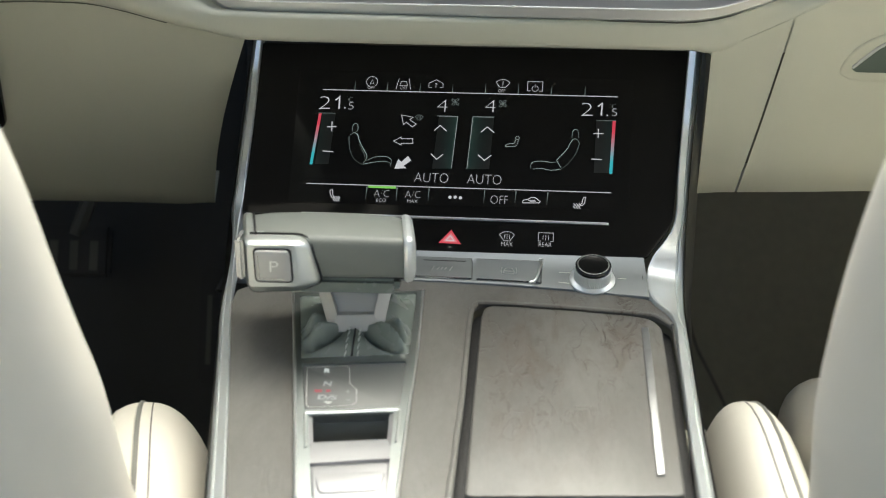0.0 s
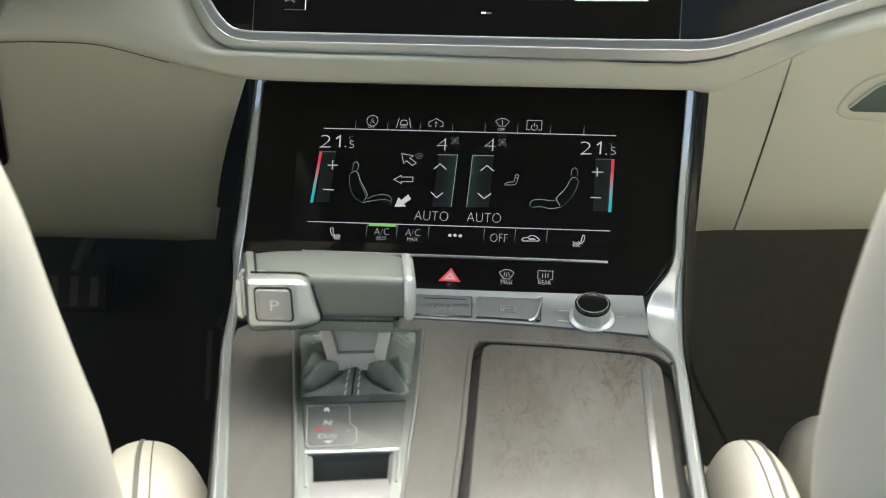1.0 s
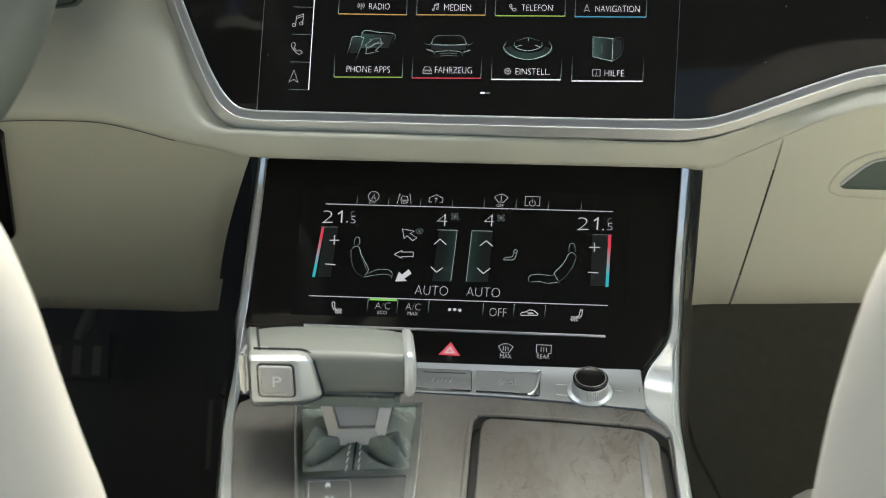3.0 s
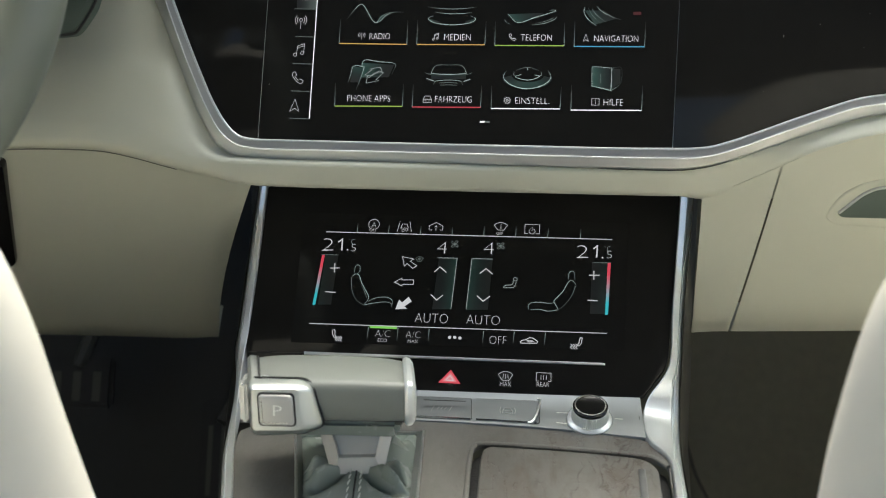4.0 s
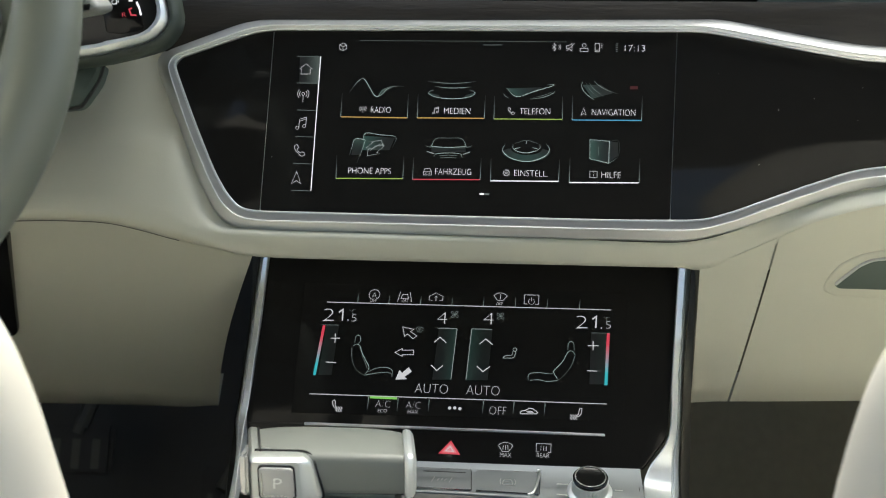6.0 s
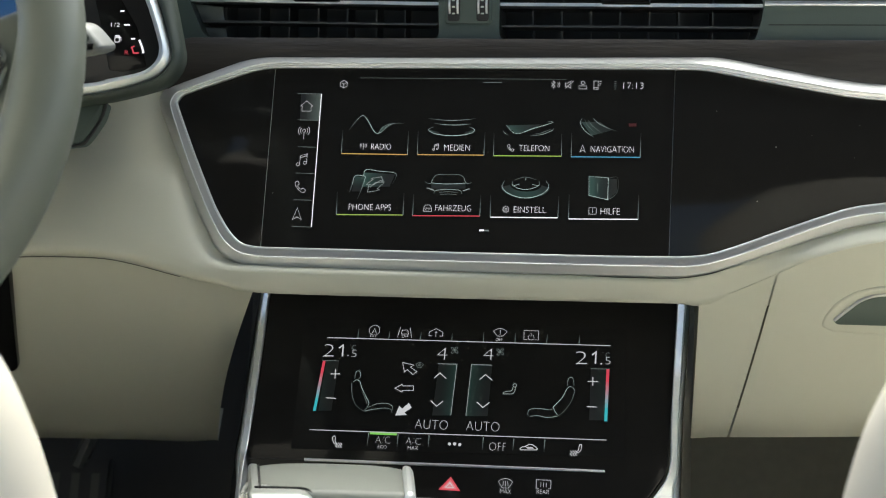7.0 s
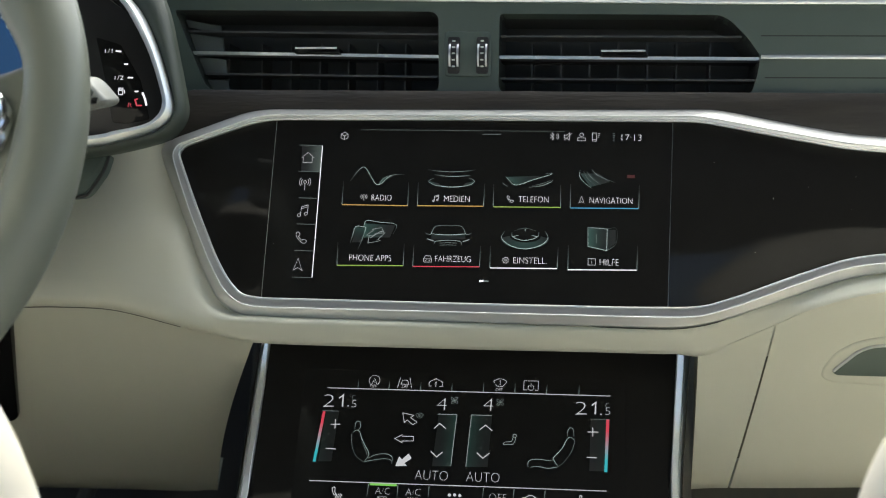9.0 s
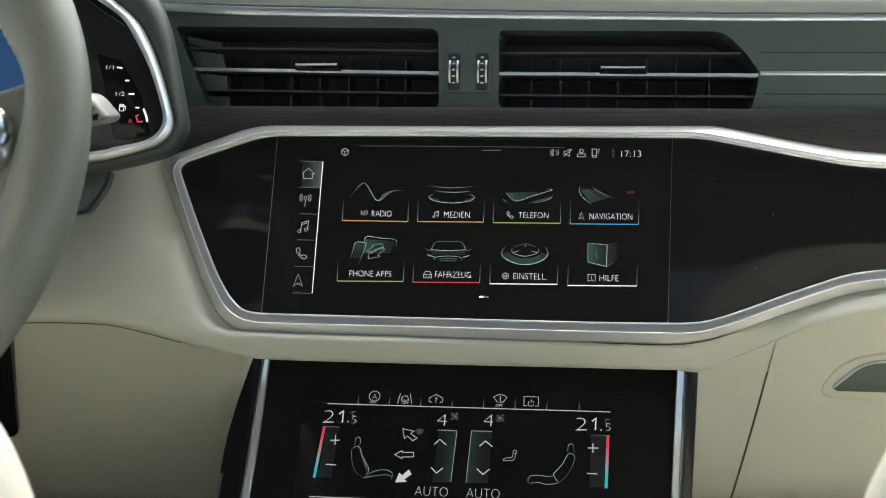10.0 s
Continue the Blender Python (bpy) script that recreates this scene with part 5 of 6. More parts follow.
for name, curve, bright in (
        ("wave", [(-0.0795, 0.0363), (-0.0754, 0.0421), (-0.0718, 0.0457), (-0.0692, 0.0449), (-0.0658, 0.0397), (-0.063, 0.0352), (-0.0604, 0.0339), (-0.0574, 0.0356), (-0.0544, 0.0389), (-0.0501, 0.0408), (-0.0434, 0.0409)], (1, 6, 8, 9, 10, 8, 6, 1)),
        ("wave", [(-0.0601, 0.0341), (-0.0579, 0.0376), (-0.0544, 0.0399), (-0.0495, 0.0409)], (6, 4, 4, 3)),
        ("disc", [(-0.0277, 0.0445), (-0.0208, 0.0436), (-0.0114, 0.0432), (-0.0021, 0.0438), (0.0035, 0.0447)], (0, 5, 6, 5, 0)),
        ("disc", [(-0.0231, 0.0411), (-0.0169, 0.0403), (-0.0106, 0.0401), (-0.0044, 0.0404), (0.0005, 0.041)], (1, 7, 8, 7, 1)),
        ("disc", [(-0.0237, 0.0387), (-0.0267, 0.0375), (-0.0264, 0.0358), (-0.0216, 0.0338), (-0.011, 0.0329), (-0.0011, 0.0341), (0.0029, 0.0362), (0.0023, 0.0378), (-0.0004, 0.0389)], (2, 8, 9, 10, 9, 8, 2)),
        ("phone", [(0.0236, 0.0402), (0.0301, 0.0347), (0.0412, 0.0383), (0.0528, 0.042), (0.0529, 0.043), (0.0497, 0.0427)], (6, 9, 10, 8, 7, 2)),
        ("phone", [(0.0216, 0.0366), (0.0229, 0.0349), (0.0252, 0.0337)], (4, 6, 2)),
        ("phone", [(0.0389, 0.0333), (0.0468, 0.0344), (0.0529, 0.0369), (0.0542, 0.0384)], (2, 7, 7, 4)),
        ("phone", [(0.0407, 0.0343), (0.0474, 0.0358), (0.0529, 0.0382)], (1, 4, 2)),
        ("road", [(0.0719, 0.045), (0.0714, 0.0419), (0.0735, 0.0379), (0.0776, 0.0344), (0.0798, 0.033)], (5, 9, 9, 7, 1)),
        ("road", [(0.074, 0.0445), (0.0765, 0.0399), (0.0821, 0.0347)], (1, 5, 1)),
        ("road", [(0.0762, 0.0443), (0.079, 0.0403), (0.0853, 0.0355)], (2, 6, 2)),
        ("road", [(0.0793, 0.0456), (0.0826, 0.0423), (0.0887, 0.0391), (0.0945, 0.0371)], (4, 7, 6, 0)),
        ("apps", [(-0.0773, -0.0055), (-0.0757, -0.0), (-0.0741, 0.0054), (-0.068, 0.0051), (-0.0675, 0.0038), (-0.0696, -0.0037), (-0.072, -0.0101)], (1, 7, 9, 9, 8, 5, 0)),
        ("apps", [(-0.0688, 0.0054), (-0.067, 0.0095), (-0.0579, 0.0085), (-0.0473, 0.0072), (-0.0491, 0.0004)], (6, 9, 8, 6, 0)),
        ("car", [(-0.024, 0.0014), (-0.021, 0.0064), (-0.0129, 0.0069), (-0.0045, 0.0066), (-0.0014, 0.0018)], (7, 4, 3, 4, 7)),
        ("car", [(-0.024, 0.0014), (-0.0184, 0.0009), (-0.0126, 0.0008), (-0.0067, 0.0011), (-0.0013, 0.0016)], (8, 9, 9, 9, 8)),
        ("car", [(-0.0219, -0.0056), (-0.0206, -0.0036), (-0.0125, -0.0028), (-0.0051, -0.0034), (-0.0037, -0.0058)], (3, 7, 7, 7, 3)),
        ("car", [(-0.028, 0.0021), (-0.0265, 0.0011), (-0.024, 0.0008)], (2, 4, 5)),
        ("car", [(0.0024, 0.0023), (0.0009, 0.0014), (-0.0013, 0.001)], (2, 4, 5)),
        ("dial", [(0.0238, 0.0037), (0.022, -0.0004), (0.0253, -0.0043), (0.0314, -0.0069), (0.0373, -0.0077), (0.0433, -0.0067), (0.0493, -0.0039), (0.052, 0.0001), (0.05, 0.0041)], (2, 9, 10, 11, 11, 11, 10, 9, 2)),
        ("dial", [(0.0287, 0.0032), (0.0288, 0.0007), (0.0319, -0.0012), (0.0371, -0.0021), (0.0424, -0.001), (0.0458, 0.001), (0.0457, 0.0035)], (2, 7, 9, 9, 9, 7, 2)),
        ("dial", [(0.0299, 0.004), (0.0369, 0.0061), (0.0443, 0.0042)], (2, 4, 2)),
        ("dial", [(0.0372, 0.0056), (0.0372, 0.004)], (9, 9)),
        ("dial", [(0.0298, 0.0004), (0.0334, 0.0014)], (9, 7)),
        ("dial", [(0.0448, 0.0005), (0.0413, 0.0014)], (9, 7)),
        ("book", [(0.0774, 0.0072), (0.0897, 0.0062)], (6, 9)),
        ("book", [(0.0897, 0.0062), (0.0895, -0.008)], (9, 10)),
        ("book", [(0.0774, 0.0072), (0.0776, -0.0053)], (6, 8)),
        ("book", [(0.0776, -0.0053), (0.0895, -0.008)], (8, 10)),
        ("book", [(0.09, 0.0062), (0.0955, 0.0065), (0.0954, -0.0031), (0.0899, -0.0079)], (3, 1, 2, 5)),
        ("book", [(0.0829, 0.0025), (0.083, -0.0031)], (4, 4))):
    fade(name + "_picture", UF, curve, 0.00029, bright, scr)
part("car_light", lines(UF, [[(-0.0267, -0.002), (-0.022, -0.0035)], [(0.0012, -0.0021), (-0.0031, -0.0036)]], 0.0006), MID, scr)
part("car_grille", lines(UF, [[(-0.0185, -0.0048), (-0.0125, -0.0043), (-0.0068, -0.0047)], [(-0.0180, -0.0062), (-0.0125, -0.0058), (-0.0072, -0.0061)]], 0.00028), DIM, scr)
for arrow in ([(-0.0665, -0.0003), (-0.0621, 0.0032), (-0.0632, 0.0037), (-0.0568, 0.0049), (-0.0554, 0.0019), (-0.0574, 0.0024), (-0.0619, -0.0007)], [(-0.0654, -0.0055), (-0.065, -0.0011), (-0.0637, -0.002), (-0.0603, 0.0011), (-0.0545, 0.0014), (-0.0592, -0.0032), (-0.0573, -0.0039)]):
    part("apps_picture", lines(UF, [arrow + arrow[:1]], 0.00036), MID, scr)
part("traffic_mark", lines(UF, [[(0.1021, 0.0412), (0.107, 0.0413)]], 0.0020), DULL_RED, scr)
# a few dust specks on the panel
for k, c in enumerate(((0.1943, 0.0278), (0.1574, 0.051), (0.2457, 0.0425), (0.2422, 0.0214), (0.1825, -0.0073), (-0.1286, -0.007), (0.2162, 0.0355))):
    part("dust_speck", fill(UF, [arc(c, 0.00025, 0, 300, 5, 0.0008 if k == 0 else 0.00025)], 0.0003), DUST, dashboard)

# ---- gear selector ----
gear = thing("gear_selector", "gear selector with grey leather T-handle, park button and leather boot", "gear lever")
boot_hole = rounded([(-0.1246, 0.0403), (-0.0559, 0.047), (-0.0539, -0.026), (-0.1115, -0.0339)], 0.002)
panel_hole = rounded([(-0.11, -0.0392), (-0.055, -0.0332), (-0.054, -0.0792), (-0.1006, -0.0844)], 0.002)
pocket_hole = rounded([(-0.0985, -0.0884), (-0.0566, -0.0835), (-0.0529, -0.1535), (-0.0856, -0.1553)], 0.002)
part("surround", holed(CF, [(-0.1291, 0.0431), (-0.0524, 0.0501), (-0.0499, -0.03), (-0.0485, -0.1573), (-0.0921, -0.1597)], [boot_hole, panel_hole, pocket_hole], -0.003, 0.0022), DARKMETAL, gear, "aluminium selector surround")
part("surround_edge", tube([at(CF, p, 0.0022) for p in smooth([(-0.0524, 0.0494), (-0.0513, 0.0146), (-0.0499, -0.03), (-0.0495, -0.0852), (-0.0484, -0.1533)], 4)], 0.0009), CHROME, gear)
part("surround_edge", tube([at(CF, p, 0.0022) for p in smooth([(-0.129, 0.0423), (-0.1193, -0.0089), (-0.1086, -0.0674), (-0.0928, -0.1557)], 4)], 0.0009), CHROME, gear)
pan = part("shift_panel", slab(CF, rounded([(-0.11, -0.0392), (-0.055, -0.0332), (-0.054, -0.0792), (-0.1006, -0.0844)], 0.002), -0.004, 0.0012, 0.0006), PANEL, gear, "grey panel with the gear letters")
part("gate_line", lines(CF, [[*[(-0.1065, -0.0419), (-0.0859, -0.0391), (-0.0841, -0.0419), (-0.082, -0.0571), (-0.0778, -0.0624), (-0.0763, -0.0742), (-0.0784, -0.0775), (-0.0992, -0.0807), (-0.1011, -0.0777)], (-0.1065, -0.0419)]], 0.00042, 0.0015), MARK, pan)


def say_c(pos, s, h, w, m=None):
    return writing(CF, pos, s, h * 1.75 * 0.57 / 2100, w * 0.57 / 2100, m or BACKLIT, pan, h=0.0016, bold=0.05)


say_c((-0.0953, -0.0448), "R", 9, 13)
say_c((-0.0933, -0.0578), "N", 9, 15)
say_c((-0.0914, -0.0708), "D/S", 9, 36)
say_c((-0.0818, -0.0648), "+", 6, 8, BACKLIT)
say_c((-0.0808, -0.0728), "-", 2, 8, BACKLIT)
part("gear_light", lines(CF, [[(-0.0992, -0.0647), (-0.0952, -0.0645)], [(-0.0932, -0.0644), (-0.0909, -0.0642)]], 0.0022, 0.0014), RED, pan, "lit red gear mark")
part("arrow_mark", fill(CF, [[(-0.0931, -0.0746), (-0.088, -0.0743), (-0.0901, -0.0771)]], 0.0015), MARK, pan)
# tray pocket, sliding shutter and start key
well_rim = rounded([(-0.0985, -0.0884), (-0.0566, -0.0835), (-0.0551, -0.1127), (-0.0925, -0.118)], 0.002)
part("pocket", loft([[at(CF, p, 0.001) for p in well_rim], [at(CF, Vector(p) * 1.0, -0.022) for p in well_rim], [at(CF, Vector(p).lerp(Vector((-0.075, -0.10)), 0.05), -0.024) for p in well_rim]], closed=True, caps=False), SLOT, gear, "dark storage slot")
part("pocket_floor", slab(CF, well_rim, -0.028, -0.023, 0.0005), SLOT, gear)
for a, b in (((-0.0985, -0.0884), (-0.0937, -0.1160)), ((-0.0566, -0.0835), (-0.0553, -0.1110))):
    a, b = Vector(a), Vector(b)
    inward = Vector((0.0022 if a.x < -0.08 else -0.0022, 0.0))
    part("slot_cheek", loft([[at(CF, p, 0.0016) for p in (a, b)], [at(CF, p + inward, 0.0006) for p in (a, b)], [at(CF, p + inward, -0.010) for p in (a, b)]]), KEY, gear, "bright cheek of the slot")
lipw = [at(CF, p, 0.0022) for p in smooth([(-0.0948, -0.1168), (-0.0995, -0.0904), (-0.0978, -0.0873), (-0.078, -0.0852), (-0.0565, -0.082), (-0.0539, -0.0854), (-0.053, -0.1098)], 3)]
part("slot_edge", tube(lipw, 0.0007), HOUSING, gear, "polished edge of the slot")
a, b, c, d = [Vector(p) for p in [(-0.0947, -0.1097), (-0.0549, -0.1042), (-0.0547, -0.1214), (-0.0917, -0.1275)]]
rows = [[at(CF, p, -0.012) for p in (a, b)], [at(CF, p, 0.0004) for p in (a, b)], [at(CF, a.lerp(d, 0.25), 0.0012), at(CF, b.lerp(c, 0.25), 0.0012)], [at(CF, d, 0.0012), at(CF, c, 0.0012)], [at(CF, d + Vector((0, -0.001)), -0.001), at(CF, c + Vector((0, -0.001)), -0.001)]]
part("shutter", loft(rows), KEY, gear, "brushed aluminium shutter")
part("start_key", slab(CF, rounded([(-0.0906, -0.131), (-0.0543, -0.1255), (-0.052, -0.1575), (-0.0846, -0.1613)], 0.003), -0.004, 0.0025, 0.0015, 3), KEY, gear, "bright aluminium key")
part("key_dish", slab(CF, rounded([(-0.0872, -0.1386), (-0.0549, -0.1338), (-0.0563, -0.1487), (-0.0834, -0.1527)], 0.004), -0.002, 0.0031, 0.0010, 3), KEY, gear)

# boot: folded leather between the surround and the lever's foot
foot_l, foot_r = Vector((-0.0985, -0.16, 0.4623)), Vector((-0.0707, -0.16, 0.4634))
FOOT = [foot_l + Vector((0, 0.003, 0.003)), foot_r + Vector((0, 0.003, 0.003)), foot_r + Vector((0.003, 0.032, 0.008)), foot_l + Vector((-0.003, 0.032, 0.008))]
hole = [at(CF, p, 0.001) for p in boot_hole]


def around(poly, n):
    """Points at even steps along a closed outline."""
    p = list(poly) + [poly[0]]
    seg = [(q - r).length for q, r in zip(p[1:], p[:-1])]
    total, out = sum(seg), []
    for k in range(n):
        s = total * k / n
        for i, g in enumerate(seg):
            if s <= g:
                out.append(p[i].lerp(p[i + 1], s / g))
                break
            s -= g
    return out


def from_angle(poly, n, c):
    """The outline met by n rays from its middle."""
    pts = around(poly, 400)
    ang = [math.atan2(q.y - c.y, q.x - c.x) for q in pts]
    return [pts[min(range(400), key=lambda i: abs((ang[i] - a + math.pi) % (2 * math.pi) - math.pi))] for a in (2 * math.pi * k / n for k in range(n))]


mid = Vector((-0.085, -0.150, 0.46))
N_B, N_T = 160, 24
low, high = from_angle(hole, N_B, mid), from_angle(FOOT, N_B, mid)
# creases and ridges of the leather: angle and drift in half turns, width, depth, place and reach along the slope
FOLDS = ((1.30, 0.16, 0.040, -0.0075, 0.50, 0.34), (1.235, 0.16, 0.035, 0.0050, 0.55, 0.34), (1.16, 0.10, 0.040, -0.0060, 0.60, 0.36), (1.08, 0.0, 0.05, 0.0040, 0.55, 0.4),
         (1.665, -0.22, 0.036, -0.0080, 0.42, 0.30), (1.735, -0.16, 0.034, 0.0062, 0.45, 0.30), (1.80, -0.10, 0.030, -0.0058, 0.50, 0.34), (1.865, -0.06, 0.035, 0.0046, 0.55, 0.36), (1.93, 0.0, 0.03, -0.0040, 0.6, 0.4),
         (0.35, 0.0, 0.08, -0.004, 0.5, 0.4), (0.7, 0.0, 0.08, -0.004, 0.5, 0.4))
rows = []
for k in range(N_T + 1):
    t = k / N_T
    row = []
    for i, (p, q) in enumerate(zip(low, high)):
        a = 2 * i / N_B
        f = math.sin(math.pi * t) ** 0.7
        fold = sum(d * math.exp(-(((a - c - drift * (t - 0.5) + 1) % 2 - 1) / w) ** 2 - ((t - tc) / reach) ** 2) for c, drift, w, d, tc, reach in FOLDS)
        s = p.lerp(q, t)
        s.z = p.z + (q.z - p.z) * t ** 1.25 + f * (0.0030 + 1.65 * fold)
        row.append(s + (s - Vector((mid.x, mid.y, s.z))).normalized() * f * fold * 0.45)
    rows.append(row)
part("boot", loft(rows, closed=True), BOOT, gear, "grey-green folded leather boot", angle=80)
# two stitched rows down the rear of the boot
def on_boot(r, x):
    near = sorted((q for q in r if q.y < mid.y), key=lambda q: abs(q.x - x))[:2]
    d = near[1].x - near[0].x
    return near[0].lerp(near[1], 0 if abs(d) < 1e-6 else max(0.0, min(1.0, (x - near[0].x) / d)))


seam_x = (foot_l.x + foot_r.x) / 2
for side in (-0.0030, 0.0030):
    line = [on_boot(r, seam_x + side * (1.15 - 0.3 * k / N_T)) + Vector((0, -0.0008, 0.0012)) for k, r in enumerate(rows)]
    for k in range(0, N_T - 3, 4):
        lean = Vector((0.0004, 0, 0))
        part("stitch", tube([line[k] - lean, line[k].lerp(line[k + 3], 0.5) + Vector((0, -0.0003, 0.0004)), line[k + 3] + lean], [0.0003, 0.0005, 0.0003], 6), THREAD, gear)
part("boot_seam", tube([on_boot(r, seam_x) + Vector((0, -0.0002, 0.0002)) for r in rows], 0.0005, 6), BLACK, gear)
# lever foot: bright trapezoid shield
A, B, C_, D = (-0.1073, -0.15, 0.4851), (-0.0648, -0.15, 0.4869), (-0.0697, -0.163, 0.4645), (-0.0986, -0.163, 0.463)
shield = [Vector(p) for p in (A, B, C_, D)]
SC = sum(shield, Vector()) / 4
inner = [SC.lerp(p, 0.70) + Vector((0, -0.001, 0.006)) for p in shield]
inner2 = [p + Vector((0, 0.004, 0)) for p in inner]
back = [p + Vector((0, 0.035, 0.004)) for p in shield]
part("lever_foot", loft([back, [p + Vector((0, 0.003, 0)) for p in shield], shield, inner, inner2], closed=True), SILVER, gear, "satin aluminium lever foot", angle=20)
part("foot_panel", loft([[p + Vector((0, 0.003, 0)) for p in inner2], [SC.lerp(p, 0.98) + Vector((0, 0.0002, 0)) for p in inner2]], closed=True, caps=True), SILVER, gear, "satin panel of the foot")

# T-handle, skewed a little about the upright axis
Y_REAR = -0.172
XL, XP, XR, XE = -0.1405, -0.1348, -0.0570, -0.0503


def handle_section(x, grow=0.0, ends=0.0):
    """A cross-section of the grip at x: flat crowned top, upright rear face, rounded edges."""
    g = grow
    p = rounded([(-0.1690 - g, 0.4970 - g), (-0.1722 - g, 0.5075), (-0.1708 - g, 0.5200 + g), (-0.1450, 0.5203 + g - ends), (-0.1180 + g, 0.5168 + g - ends), (-0.1150 + g, 0.5060), (-0.1250, 0.4960 - g)], 0.0062, 5)
    k = (x - XL) / (XE - XL)
    return [Vector((x - (0.25 - 0.14 * k) * (q.x - Y_REAR), q.x, q.y)) for q in p]


def arched(k):
    return 0.0022 * (2 * k - 1) ** 4


grip = [handle_section(XP - 0.002, 0.0, arched(0))] + [handle_section(XP + (XR - XP) * k / 12, 0.0004 * math.sin(math.pi * k / 12), arched(k / 12)) for k in range(13)] + [handle_section(XR + 0.0008, -0.0012, arched(1))]
part("grip", loft(grip, closed=True, caps=True), LEVER, gear, "smooth grey leather grip", angle=50)
cap = [handle_section(XR + 0.0002, -0.0006, 0.0022), handle_section(XR + 0.0006, 0.0012, 0.0022), handle_section(XR + 0.0022, 0.0020, 0.0022), handle_section(XE - 0.0022, 0.0014, 0.0022), handle_section(XE - 0.0006, -0.0004, 0.0026), handle_section(XE, -0.0030, 0.004)]
part("end_cap", loft(cap, closed=True, caps=True), RAIL, gear, "satin aluminium end cap", angle=25)
part("grip_base", box((-0.0975, -0.1430, 0.4920), (0.075, 0.048, 0.010), 0.003), BOOT, gear, "dark underside of the grip")
part("grip_seam", tube([q + Vector((0, -0.0002, 0)) for q in (handle_section(XP + (XR - XP) * k / 8)[2] for k in range(9))], 0.0005, 6), BLACK, gear, "dark seam under the grip")
# park button housing on the driver's end
OUT_H = [(-0.1407, 0.5207), (-0.1119, 0.5208), (-0.1061, 0.5182), (-0.1009, 0.4984), (-0.1020, 0.4962), (-0.1112, 0.4922), (-0.1370, 0.4906), (-0.1403, 0.4947)]
FACE_H = [(-0.1377, 0.5192), (-0.1140, 0.5198), (-0.1126, 0.5188), (-0.1114, 0.4992), (-0.1118, 0.4974), (-0.1132, 0.4964), (-0.1366, 0.4958), (-0.1376, 0.4968)]
outline_h = [Vector((q.x, 0, q.y)) for q in rounded(OUT_H, 0.0026, 4)]
face_h = [Vector((q.x, 0, q.y)) for q in rounded(FACE_H, 0.0018, 4)]
mid_h = sum(face_h, Vector()) / len(face_h)


def housing_ring(inset, y, scale=1.0):
    """A ring of the housing: inset 0 is its outer outline, 1 its flat face."""
    return [mid_h.lerp(p.lerp(q, inset), scale) + Vector((-0.25 * max(0.0, y + 0.172), y, 0)) for p, q in zip(outline_h, face_h)]


part("park_housing", loft([housing_ring(0, -0.160, 0.93), housing_ring(0, -0.1676, 0.97), housing_ring(0, -0.1684), housing_ring(0, -0.1740), housing_ring(0.10, -0.1756), housing_ring(0.30, -0.1771), housing_ring(0.90, -0.1797), housing_ring(1.0, -0.1800), housing_ring(1.0, -0.1801, 0.5)], closed=True, caps=True), HOUSING, gear, "satin aluminium park button housing", angle=24)
gap_h = [mid_h.lerp(q, 1.03) + Vector((0, -0.1724 + 0.0052 * min(1.0, max(0.0, (q.z - 0.515) / 0.005)), 0)) for q in outline_h if q.x > -0.139]
start_h = max(range(len(gap_h)), key=lambda k: (gap_h[k] - gap_h[k - 1]).length)
part("housing_gap", tube(gap_h[start_h:] + gap_h[:start_h], 0.0006, 6), BLACK, gear, "dark gap round the park button housing")
shoulder = [handle_section(XL - 0.0002, -0.0025, 0.004), handle_section(XL + 0.0003, 0.0, 0.0026), handle_section(XL + 0.0016, 0.0012, 0.0022), handle_section(XP - 0.0006, 0.0012, 0.0022), handle_section(XP, 0.0002, 0.0022)]
part("handle_shoulder", loft(shoulder, closed=True, caps=True), HOUSING, gear, "satin aluminium handle end", angle=35)
joint = [q for q in handle_section(XP + 0.0004, 0.0007, 0.0022) if q.z > 0.512 and -0.1695 < q.y < -0.114]
part("shoulder_gap", tube(sorted(joint, key=lambda q: q.y), 0.0006, 6), BLACK, gear, "dark gap at the end of the grip")
PB = Matrix.Translation((-0.1238, -0.1800, 0.5083)) @ Matrix.Rotation(radians(90), 4, "X") @ Matrix.Diagonal((1.08, 1.02, 1, 1))
pb = part("park_button", slab(PB, rounded([(-0.0088, -0.0085), (0.0085, -0.0085), (0.0078, 0.0085), (-0.0092, 0.0085)], 0.0022), -0.003, 0.0024, 0.0012, 3), SILVER, gear, "silver park button")
part("button_gap", slab(PB, rounded([(-0.0096, -0.0093), (0.0093, -0.0093), (0.0086, 0.0093), (-0.0100, 0.0093)], 0.0026), -0.003, 0.0011, 0.0003), BLACK, gear)
writing(PB, (0.0004, 0.0002), "P", 0.0058, 0.0044, LETTER, pb, h=0.0027, bold=0.014)
# glint drawn on the button as a polished line along two edges
part("button_glint", lines(PB, [[(-0.0075, 0.006), (-0.0072, -0.0068), (0.005, -0.0068)]], 0.0005, 0.0026), BRIGHT, pb)
part("side_key", box(Vector((-0.1470, -0.150, 0.5030)), (0.0045, 0.020, 0.024), 0.0015), FRAME, gear, "unlock key on the handle side")

